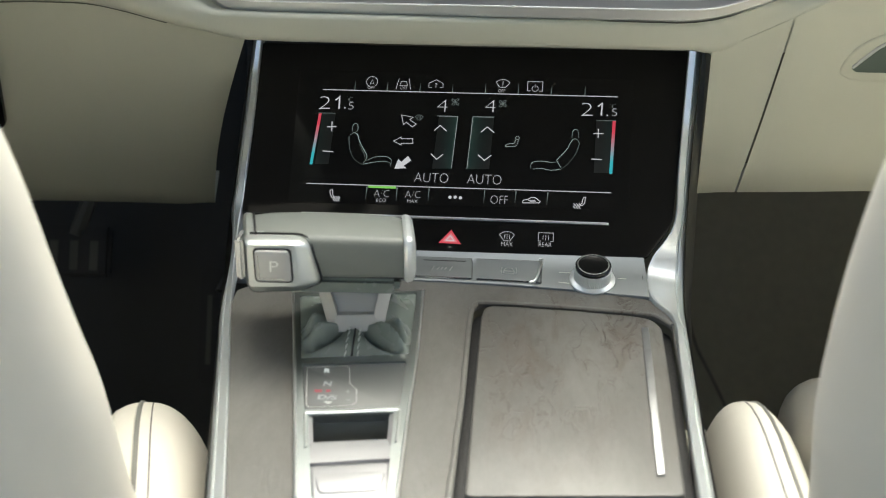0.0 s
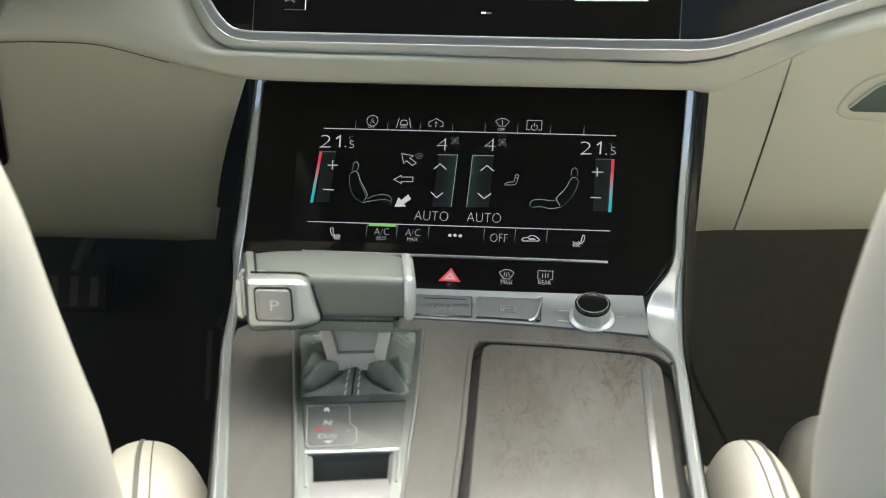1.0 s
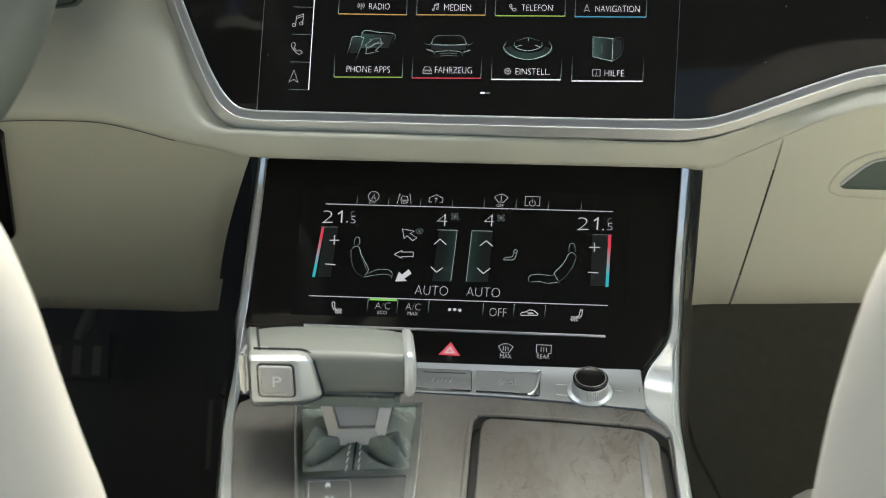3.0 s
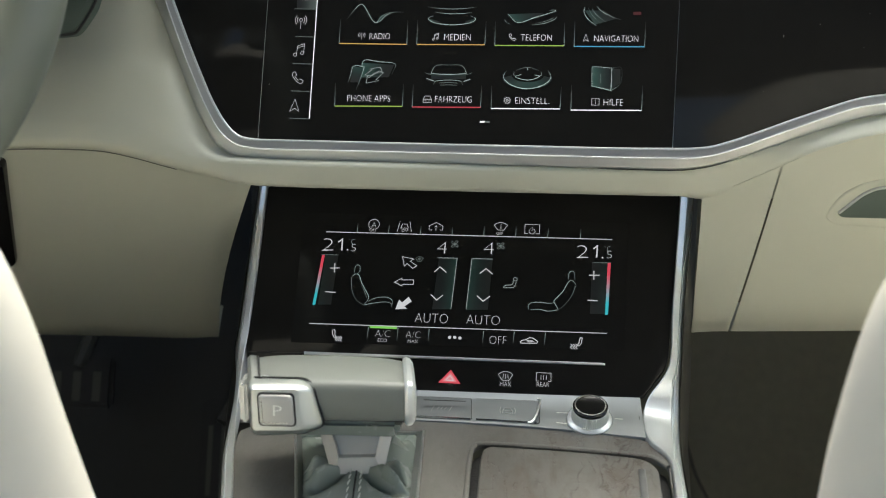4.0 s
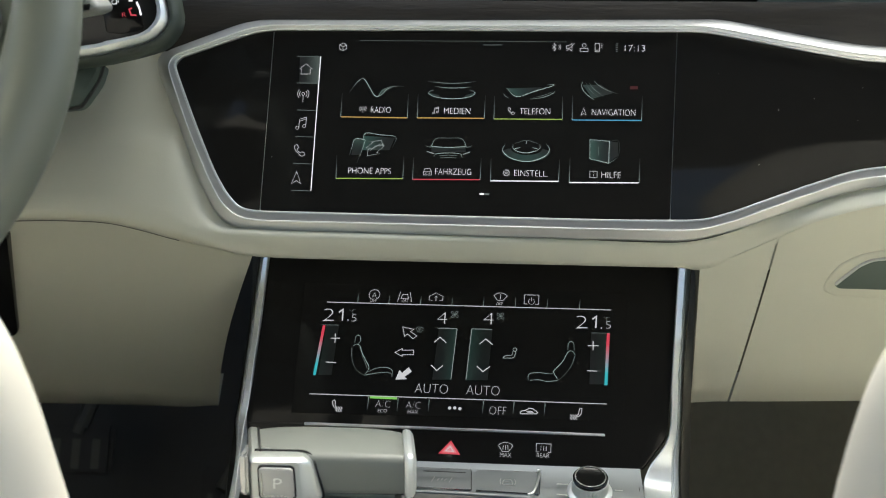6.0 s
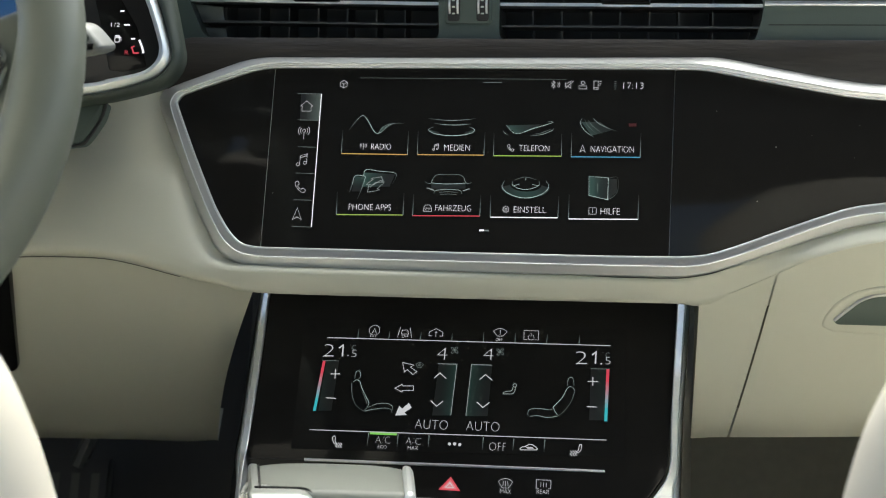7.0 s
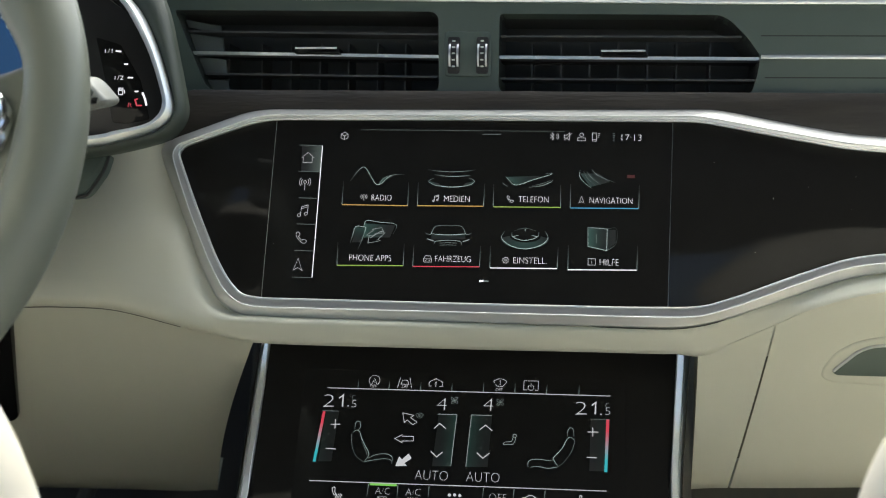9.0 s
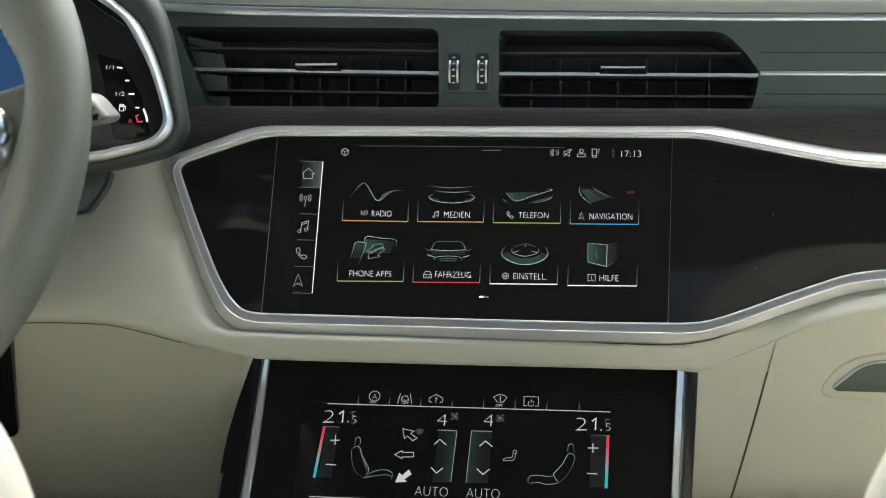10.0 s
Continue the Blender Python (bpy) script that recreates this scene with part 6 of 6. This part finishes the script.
# ---- air vents ----
vent_panel = thing("vent_panel", "grey-green dashboard panel with two air vents", "vent panel")
VL = rounded([(-0.2095, 0.0241), (-0.0274, 0.0217), (-0.023, 0.0186), (-0.0218, -0.03), (-0.0252, -0.0331), (-0.1809, -0.0327), (-0.1867, -0.0287)], 0.003)
VR = rounded([(0.0187, 0.0199), (0.1642, 0.0183), (0.1716, 0.0145), (0.1827, 0.0032), (0.1913, -0.0091), (0.1897, -0.0206), (0.1859, -0.0333), (0.022, -0.0341), (0.0188, -0.0299)], 0.003)
part("vent_fascia", holed(VF, [(-0.2475, 0.0351), (-0.2301, 0.0414), (-0.2143, 0.0357), (0.3343, 0.0245), (0.3353, -0.0369), (-0.2046, -0.0371), (-0.2103, -0.0427)], [VL, VR], -0.02, 0.0), GREEN, vent_panel, "grey-green vent fascia", flat=True)
part("upper_line", slab(VF, [(-0.226, 0.0405), (-0.1651, 0.0376), (0.0246, 0.0321), (0.1743, 0.0294), (0.3342, 0.0278), (0.3343, 0.0238), (0.1743, 0.0249), (0.0247, 0.0272), (-0.165, 0.0313), (-0.2192, 0.0341)], -0.002, 0.0022, 0.0008), CHROME, vent_panel, "satin aluminium line along the dash")
part("upper_roll", loft([[at(VF, p, h) + Vector((0, dy, dz)) for p in smooth([(-0.2644, 0.0425), (-0.1733, 0.0393), (0.0246, 0.0337), (0.1742, 0.0309), (0.3342, 0.0293)], 4)] for h, dy, dz in ((-0.01, 0, -0.004), (0.001, 0, 0.0), (0.004, 0.003, 0.006), (0.0, 0.012, 0.014), (-0.02, 0.03, 0.018))]), PAD, vent_panel, "soft pad above the vents", angle=60)
for y0 in (93, 168):
    part("groove", lines(VF, [[(0.1911, 0.0043), (0.3346, 0.0034)] if y0 == 93 else [(0.1941, -0.0232), (0.335, -0.0235)]], 0.0007, 0.0004), BLACK, vent_panel)
part("decor_line", slab(VF, [(0.1913, -0.0083), (0.3348, -0.0089), (0.3348, -0.0115), (0.1913, -0.0109)], -0.001, 0.0018, 0.0006), CHROME, vent_panel, "aluminium line beside the vent")
center = part("roller_plate", slab(VF, rounded([(-0.0186, 0.0082), (0.0131, 0.0077), (0.0137, -0.023), (-0.018, -0.0226)], 0.003), -0.002, 0.0012, 0.0010, 3), GREEN, vent_panel)
for c in ((-0.0117, -0.0084), (0.0077, -0.0084)):
    w = part("roller_slot", slab(VF, rounded([(c[0] + x, c[1] + y) for x, y in ((-0.0042, -0.0125), (0.0042, -0.0125), (0.0042, 0.0125), (-0.0042, 0.0125))], 0.002), -0.001, 0.0018, 0.0004), BLACK, vent_panel)
    rows = [[at(VF, (c[0] + sx * 0.0034, c[1] + 0.0115 * math.sin(a)), -0.006 + 0.0105 * math.cos(a)) for a in (radians(-80 + 10 * k) for k in range(17))] for sx in (-1, -0.62, 0.62, 1)]
    part("roller", loft(rows), CHROME, vent_panel, "knurled vent roller")
    band = [[at(VF, (c[0] + sx * 0.0020, c[1] + 0.0116 * math.sin(a)), -0.006 + 0.0107 * math.cos(a)) for a in (radians(-80 + 10 * k) for k in range(17))] for sx in (-1, 1)]
    part("roller_band", loft(band), BLACK, vent_panel)
    for k in range(5):
        y = 0.0095 - k * 0.0043
        part("roller_mark", lines(VF, [[(c[0] - 0.0011, c[1] + y), (c[0] + 0.0011, c[1] + y)]], 0.0011, 0.0050 - 0.25 * abs(y) ** 1.0 * 0.9 + 0.0001), THREAD, vent_panel)


def vent(outline, slats, ribs, tab, label):
    v = thing("air_vent", label, "air vent", group="dashboard air vents")
    back = [at(VF, p, -0.06) for p in outline]
    part("duct", loft([[at(VF, p, -0.002) for p in outline], back], closed=True, caps=False), VOID, v, "dark vent duct")
    part("duct_end", slab(VF, outline, -0.064, -0.058, 0.0005), VOID, v)
    for (a, b), m, hgt in slats:
        a, b = Vector(a), Vector(b)
        rows = [[at(VF, (p.x, p.y + dy), h) for p in (a, a.lerp(b, 0.5), b)] for dy, h in ((-hgt, -0.004), (hgt, -0.004), (hgt * 0.9, -0.022), (-hgt * 0.9, -0.022), (-hgt, -0.004))]
        part("slat", loft(rows), m, v, "aluminium-edged slat" if m is CHROME else "")
        if m is CHROME:
            part("slat_body", loft([[at(VF, (p.x, p.y + dy), h) for p in (a, b)] for dy, h in ((0.0009, -0.006), (0.0012, -0.03), (-0.0012, -0.03), (-0.0009, -0.006))]), BLACK, v)
    for x, y0, y1 in ribs:
        part("rib", loft([[at(VF, (x + dx, y), h) for y in (y0, y1)] for dx, h in ((-0.0006, -0.026), (0.0006, -0.026), (0.0006, -0.05), (-0.0006, -0.05), (-0.0006, -0.026))]), SLAT, v)
    c = Vector(tab)
    t = part("tab", slab(VF, rounded([(c.x - 0.0155, c.y - 0.0022), (c.x + 0.0165, c.y - 0.0026), (c.x + 0.0155, c.y + 0.0022), (c.x - 0.0150, c.y + 0.0022)], 0.001), -0.012, 0.0035, 0.0012, 3), GLOSS, v, "black adjuster tab")
    part("tab_edge", tube([at(VF, (c.x - 0.0145, c.y + 0.0012), 0.0036), at(VF, (c.x + 0.0145, c.y + 0.0012), 0.0036)], 0.0007), RAIL, t, "bright edge of the tab")
    return v


END = [(-0.2066, 0.0207), (-0.1806, 0.0157), (-0.1727, -0.0317), (-0.188, -0.0318)]
vy0, vy1 = -0.029, 0.0045
vent(VL, (([(-0.2006, 0.0098), (-0.0244, 0.0067)], SLAT, 0.0007), ([(-0.197, -0.0053), (-0.0225, -0.0084)], CHROME, 0.0011), ([(-0.1877, -0.02), (-0.0238, -0.0223)], SLAT, 0.0007)),
     [(p[0], vy0, vy1) for p in [(-0.1779, -0.0003), (-0.1535, -0.0003), (-0.1322, -0.0004), (-0.111, -0.0004), (-0.0903, -0.0005), (-0.0694, -0.0005), (-0.0494, -0.0006)]], (-0.107, -0.0047), "black slatted air vent with slanted end and aluminium slat")
vent(VR, (([(0.0197, 0.0053), (0.1791, 0.0044)], SLAT, 0.0007), ([(0.0188, -0.0088), (0.1913, -0.0102)], CHROME, 0.0011), ([(0.0202, -0.0234), (0.189, -0.0244)], SLAT, 0.0007)),
     [(p[0], vy0, vy1) for p in [(0.0396, -0.0007), (0.0597, -0.0008), (0.0793, -0.0008), (0.0992, -0.0009), (0.1189, -0.0009), (0.1385, -0.0009), (0.161, -0.001)]], (0.1018, -0.0071), "black slatted air vent with pointed end and aluminium slat")

for lo, hi in ((0.02, 0.13), (0.20, 0.46), (0.52, 0.77), (0.83, 1.0)):
    a, b, c, d = [Vector(p) for p in END]
    part("end_plate", slab(VF, [a.lerp(d, lo), b.lerp(c, lo), b.lerp(c, hi), a.lerp(d, hi)], -0.016, -0.013, 0.0004), PLATE, vent_panel, "glossy grey end plate inside the vent")

# ---- instrument cluster ----
cluster = thing("instrument_cluster", "instrument cluster in a grey-green hood with bright rim", "instrument cluster")
C_IN = [(-0.2025, 0.1411), (-0.0624, 0.1084), (-0.0389, 0.0947), (-0.0186, 0.0811), (-0.0018, 0.0688), (0.0087, 0.0536), (0.0192, 0.0337), (0.0274, 0.0114), (0.0295, 0.0011), (0.0268, -0.0066), (0.0185, -0.0125), (-0.0014, -0.0169), (-0.0228, -0.021), (-0.1816, -0.0426)]
C_OUT = [(-0.2037, 0.1511), (-0.0609, 0.1181), (-0.0366, 0.1036), (-0.0121, 0.0841), (0.0066, 0.0688), (0.0163, 0.0551), (0.0256, 0.0348), (0.0336, 0.0114), (0.0366, -0.0022), (0.0334, -0.0099), (0.0238, -0.0168), (0.0009, -0.0235), (-0.0223, -0.0276), (-0.1808, -0.0499)]
C_HOOD = [(-0.2076, 0.1855), (-0.0583, 0.1516), (-0.0301, 0.1277), (-0.0024, 0.1041), (0.0166, 0.0848), (0.0268, 0.0638), (0.0334, 0.0393), (0.0401, 0.0114), (0.0423, -0.0022), (0.0386, -0.0124), (0.0294, -0.0205), (0.003, -0.0278), (-0.022, -0.0319), (-0.1802, -0.0553)]
ci, co, ch = smooth(C_IN, 4), smooth(C_OUT, 4), smooth(C_HOOD, 4)
part("rim", loft([[at(BF, p, -0.004) for p in ci], [at(BF, p, 0.001) for p in ci], [at(BF, a.lerp(b, 0.5), 0.004) for a, b in zip(ci, co)], [at(BF, p, 0.001) for p in co], [at(BF, p, -0.006) for p in co]]), RAIL, cluster, "satin aluminium rim", angle=60)
part("hood", loft([[at(BF, p, -0.002) for p in co], [at(BF, a.lerp(b, 0.25), 0.0016) for a, b in zip(co, ch)], [at(BF, a.lerp(b, 0.6), 0.0012) for a, b in zip(co, ch)], [at(BF, p, -0.003) for p in ch], [at(BF, p, -0.01) + Vector((0.002, 0, 0)) for p in ch], [at(BF, Vector(p) + Vector((-0.085, 0.02)), -0.10) for p in ch]]), HOOD, cluster, "dark grey-green hood", angle=80)
part("throat", loft([[at(BF, p, 0.0) for p in ci], [at(BF, Vector(p) + Vector((-0.006, 0.004)), -0.03) for p in ci]]), GLOSS, cluster)
dial = part("dial_glass", slab(BF, [Vector(p) + Vector((-0.004, 0.002)) for p in ci], -0.036, -0.028, 0.0003), DIAL, cluster, "black dial glass")
part("gauge_field", slab(BF, rounded([(-0.0263, 0.0548), (-0.0096, 0.0497), (0.0053, 0.0256), (0.0130, -0.0011), (-0.0022, -0.0042), (-0.0116, -0.0031), (-0.0171, 0.0218)], 0.002), -0.029, -0.0276, 0.0002), GLASS, cluster, "darker field of the fuel gauge")
part("dial_display", slab(BF, [(-0.30, -0.03), (-0.068, -0.03), (-0.068, 0.10), (-0.30, 0.10)], -0.03, -0.0275, 0.0003), NAVY, cluster, "blue lit cluster display")


def say_b(pos, s, h, w, m=None, dx=0):
    return writing(BF, pos, s, h * 0.72 / 2100, w * 0.72 / 2100, m or WHITE, dial, h=-0.0268)


say_b((-0.0167, 0.0449), "1/1", 8, 14)
say_b((-0.0086, 0.0267), "1/2", 8, 17)
each("scale_mark", BF, [[(-0.0121, 0.0449), (-0.0083, 0.0445)], [(-0.0059, 0.0359), (-0.0032, 0.0359)], [(-0.003, 0.0267), (0.0008, 0.0267)], [(0.0022, 0.0174), (0.0048, 0.0174)]], 0.0010, WHITE, dial, -0.0268)
part("needle_mark", lines(BF, [[(0.0075, 0.0167), (0.0097, 0.0117), (0.0107, 0.0079)]], 0.0013, -0.0268), WHITE, dial)
say_b((-0.0002, 0.0082), "R", 8, 8, RED)
part("reserve_mark", lines(BF, [[(0.0047, 0.0125), (0.0029, 0.0117), (0.0043, 0.0079), (0.0077, 0.0079)]], 0.0010, -0.0268), RED, dial)
icon(BF, (-0.0065, 0.0174), 0.0022, [[(-0.9, -1), (-0.9, 1), (0.4, 1), (0.4, -1), (-0.9, -1)], [(-0.6, 0.3), (0.1, 0.3), (0.1, 0.7), (-0.6, 0.7), (-0.6, 0.3)], [(0.4, 0.4), (0.9, 0.4), (0.9, -0.7)]], WHITE, dial, w=0.0004).location = at(BF, (0, 0), -0.0275) - at(BF, (0, 0), 0)

# ---- steering wheel and column ----
WF = Matrix.Translation((-0.3895, -0.215, 0.745)) @ Matrix.Rotation(radians(90 - 24), 4, "X")
wheel = thing("steering_wheel", "grey leather steering wheel with dark spoke", "steering wheel")
R_W, r_w = 0.1695, 0.0165
def rim_point(a, b):
    """The rim is slimmer at the spokes and swells into a thumb rest above them."""
    d = math.degrees((a + math.pi) % (2 * math.pi) - math.pi)
    thin = 0.0022 * math.exp(-((d - 9) / 8) ** 2)
    swell = 0.0028 * math.exp(-((d - 26) / 9) ** 2)
    inner = max(0.0, -math.cos(b))
    r = R_W + r_w * math.cos(b) + (thin - swell) * inner * 1.6
    return WF @ Vector((r * math.cos(a), r * math.sin(a), 1.15 * r_w * math.sin(b)))


rows = [[rim_point(a, b) for b in (2 * math.pi * k / 24 for k in range(24))] for a in (2 * math.pi * j / 120 for j in range(121))]
part("rim", loft(rows, closed=True), RIM, wheel, "grey leather rim")
for k in range(26):
    a = radians(-14 + 2.0 * k)
    part("stitch", tube([rim_point(a, math.pi - 0.16), rim_point(a + 0.006, math.pi), rim_point(a, math.pi + 0.16)], 0.00042, 6), THREAD, wheel)
part("spoke", slab(WF, rounded([(0.02, -0.045), (0.10, -0.05), (0.162, -0.03), (0.164, 0.036), (0.135, 0.024), (0.02, 0.030)], 0.012, 6), -0.012, 0.004, 0.005, 4), RIM, wheel, "grey spoke")
part("spoke_key", slab(WF, rounded([(0.06, -0.036), (0.118, -0.036), (0.146, -0.015), (0.140, 0.006), (0.06, 0.01)], 0.006), 0.0, 0.0075, 0.002), GLOSS, wheel, "glossy black spoke key panel")
part("spoke_trim", tube([WF @ Vector(p) for p in smooth([(0.118, -0.036, 0.006), (0.147, -0.012, 0.006), (0.143, 0.013, 0.006), (0.10, 0.019, 0.006)], 5)], 0.003), BRIGHT, wheel, "bright spoke trim")
part("hub", slab(WF, rounded([(-0.07, -0.07), (0.07, -0.07), (0.08, 0.03), (-0.08, 0.03)], 0.02, 6), -0.02, 0.016, 0.01, 4), BLACK, wheel, "black hub cushion")
column = thing("column_stalk", "steering column shroud and stalk", "column stalk")
part("shroud", tube([Vector((-0.385, -0.17, 0.735)), Vector((-0.385, -0.05, 0.69))], 0.05, 20, 0.8), BLACK, column, "black column shroud")
ST = upright((-0.236, -0.12, 0.7575), 0)
sx0, sz0 = (-0.236, -0.12, 0.7575)[0], (-0.236, -0.12, 0.7575)[2]
stalk_out = [(p[0] - sx0, p[2] - sz0) for p in [(-0.2703, -0.12, 0.7662), (-0.2413, -0.12, 0.7681), (-0.2349, -0.12, 0.7681), (-0.2305, -0.12, 0.765), (-0.2229, -0.12, 0.7559), (-0.2236, -0.12, 0.7534), (-0.2272, -0.12, 0.7516), (-0.2373, -0.12, 0.7497), (-0.2421, -0.12, 0.7487), (-0.2712, -0.12, 0.748)]]
part("stalk", slab(ST, rounded(stalk_out, 0.004), -0.012, 0.012, 0.005, 4), STALK, column, "grey tapered wiper stalk")
stalk_cap = [(p[0] - sx0, p[2] - sz0) for p in [(-0.2464, -0.132, 0.7651), (-0.2314, -0.132, 0.7636), (-0.229, -0.132, 0.7602), (-0.2314, -0.132, 0.7562), (-0.2469, -0.132, 0.7547)]]
part("stalk_end", slab(ST, rounded(stalk_cap, 0.002), 0.006, 0.0128, 0.001), HOOD, column, "dark inlay of the stalk")
part("lower_stalk", slab(BF, rounded([(-0.0596, -0.0245), (-0.009, -0.0254), (-0.0119, -0.037), (-0.0206, -0.0504), (-0.024, -0.0533), (-0.057, -0.0572)], 0.003), -0.030, -0.018, 0.002), GREEN, column, "grey-green lower stalk")
part("lower_stalk_edge", tube([at(BF, p, -0.018) for p in smooth([(-0.0083, -0.0263), (-0.0112, -0.0374), (-0.0194, -0.0512), (-0.024, -0.0545), (-0.0414, -0.0568)], 4)], 0.0009), BLACK, column)

# ---- seats ----
def seat(sx, edge, label):
    """A seat whose inner backrest edge follows edge, given on the seat-back frame; sx is its side."""
    s = thing("front_seat", label, "car seat", group="front seats")
    e = smooth(edge, 5)
    cx = sx * 0.40
    rows = []
    for p in e:
        w = abs(cx - p.x)
        row = []
        for k in range(49):
            a = -math.pi / 2 + 2 * math.pi * k / 48
            ca, sa = math.cos(a), math.sin(a)
            q = Vector((abs(ca) ** 0.5 * (1 if ca > 0 else -1) * w, 0.06 * abs(sa) ** 0.9 * (1 if sa > 0 else -1)))
            row.append(at(KF, (cx - sx * q.x, p.y), q.y + 0.010))
        rows.append(row)
    part("backrest", loft(rows, closed=False, caps=False), CREAM_SEAT, s, "smooth cream leather backrest", angle=80)
    return s


EDGE_L = [(-0.1662, -0.249), (-0.1674, -0.1881), (-0.1703, -0.1702), (-0.1731, -0.1076), (-0.1769, -0.0796), (-0.1816, -0.0435), (-0.1855, -0.0064), (-0.1885, 0.0120), (-0.1922, 0.0270), (-0.1985, 0.0420), (-0.2110, 0.0600), (-0.2290, 0.085), (-0.2460, 0.12), (-0.2590, 0.18), (-0.2680, 0.24), (-0.2900, 0.28)]
EDGE_R = [(0.1399, -0.2304), (0.1317, -0.1728), (0.1285, -0.1400), (0.1240, -0.0977), (0.1240, -0.051), (0.1262, -0.0154), (0.1300, 0.0150), (0.1370, 0.0380), (0.1480, 0.0600), (0.1640, 0.085), (0.1850, 0.12), (0.2200, 0.165), (0.2600, 0.19)]
seat_l = seat(-1, EDGE_L, "driver's cream leather seat beside the console")
seat_r = seat(1, EDGE_R, "passenger's cream leather seat beside the console")


def bolster(s, sx, x0, y0, ztop, rx, rz, drift, bands):
    """A rounded cushion side with a seam and a grey piping band."""
    def skin(v, a, lift=0.0):
        g = min(1.0, v / 0.10)
        full = math.sqrt(max(0.0, 1 - (1 - g) ** 2.2))
        ca, sa = math.cos(a), math.sin(a)
        px = abs(ca) ** 0.85 * (1 if ca > 0 else -1)
        pz = abs(sa) ** 0.85 * (1 if sa > 0 else -1)
        return Vector((x0 + px * ((rx + lift) * (0.35 + 0.65 * full)) + drift * v, y0 - v, ztop - rz + pz * (rz + lift) * (0.25 + 0.75 * full) - 0.06 * max(0, v - 0.1)))
    vs = [0.0, 0.002, 0.006, 0.012, 0.02, 0.03, 0.045, 0.06, 0.08, 0.1, 0.13, 0.16, 0.22, 0.3, 0.4, 0.5]
    part("bolster", loft([[skin(v, 2 * math.pi * k / 48) for k in range(48)] for v in vs], closed=True, caps=True), CREAM_SEAT, s, "cream leather side bolster", angle=80)
    for a0, a1, m, nm, lift in bands:
        part(nm, loft([[skin(v, radians(a0 + (a1 - a0) * k / 4), lift * (0 if k in (0, 4) else 1)) for k in range(5)] for v in vs[1:]]), m, s, angle=80)


bolster(seat_l, -1, (-0.1973, -0.2, 0.4063)[0] - 0.0165, -0.125, 0.430, 0.042, 0.09, 0.27, ((86.2, 87.0, SEAM, "seam", 0.0004), (91.7, 94.6, PIPING, "piping", 0.0012), (94.8, 175, PERF, "insert", 0.0006)))
bolster(seat_r, 1, (0.1305, -0.2, 0.4181)[0], -0.115, 0.436, 0.028, 0.09, 0.0, ((91, 92.5, PIPING, "seam", 0.0004), (79.3, 83, PIPING, "piping", 0.0012), (5, 79, PERF, "insert", 0.0006)))
for s, sx in ((seat_l, -1), (seat_r, 1)):
    part("cushion", box((sx * 0.40, -0.36, 0.30), (0.34, 0.46, 0.14), 0.04), CREAM_SEAT, s, "cream seat cushion")
    part("seat_base", box((sx * 0.40, -0.38, 0.14), (0.40, 0.44, 0.23), 0.02), BLACK, s, "black seat base")
part("cushion_front", tube([Vector((x, -0.05, 0.345)) for x in (0.178, 0.180, 0.184, 0.190, 0.198, 0.21, 0.24, 0.56)], [0.010, 0.019, 0.027, 0.033, 0.037, 0.039, 0.040, 0.040], 24), CREAM_SEAT, seat_r, "rounded front roll of the seat cushion", angle=80)

# ---- footwells ----
# black sheet added before the bulkhead in place of the driver's side shade
plain("shade_left", box((-0.45, 0.50, 0.28), (0.56, 0.03, 0.55), 0.005, Matrix.Rotation(radians(-24), 4, "X")), BLACK, "added black sheet standing in for the shade of the driver's footwell", "footwell liner", "structure")
plain("floor_mat", box((-0.45, 0.10, FLOOR_Z + 0.008), (0.5, 0.56, 0.012), 0.004), RUBBER, "dark driver's floor mat on the carpet", "floor mat")
for x, z, w, h, nm, lb in ((-0.449, 0.300, 0.075, 0.052, "brake_pedal", "dark metal-faced brake pedal in the footwell"), (-0.30, 0.22, 0.05, 0.12, "accelerator_pedal", "dark metal-faced accelerator pedal in the footwell")):
    p = thing(nm, lb, "pedal")
    pad = part("pad", box((x, 0.37, z), (w, 0.012, h), 0.004, Matrix.Rotation(radians(-25), 4, "X")), RUBBER, p, "dark pedal pad")
    for k in (-1, 0, 1):
        part("stud", box((x + k * w * 0.28, 0.3645, z - 0.002), (w * 0.14, 0.004, h * 0.62), 0.001, Matrix.Rotation(radians(-25), 4, "X")), FLANK, pad, "worn stud")
    part("arm", tube([Vector((x, 0.375, z + h * 0.3)), Vector((x + 0.018, 0.41, z + 0.07)), Vector((x + 0.03, 0.45, 0.46)), Vector((x + 0.03, 0.47, 0.56))], 0.008), FLANK, p, "dark pedal arm")
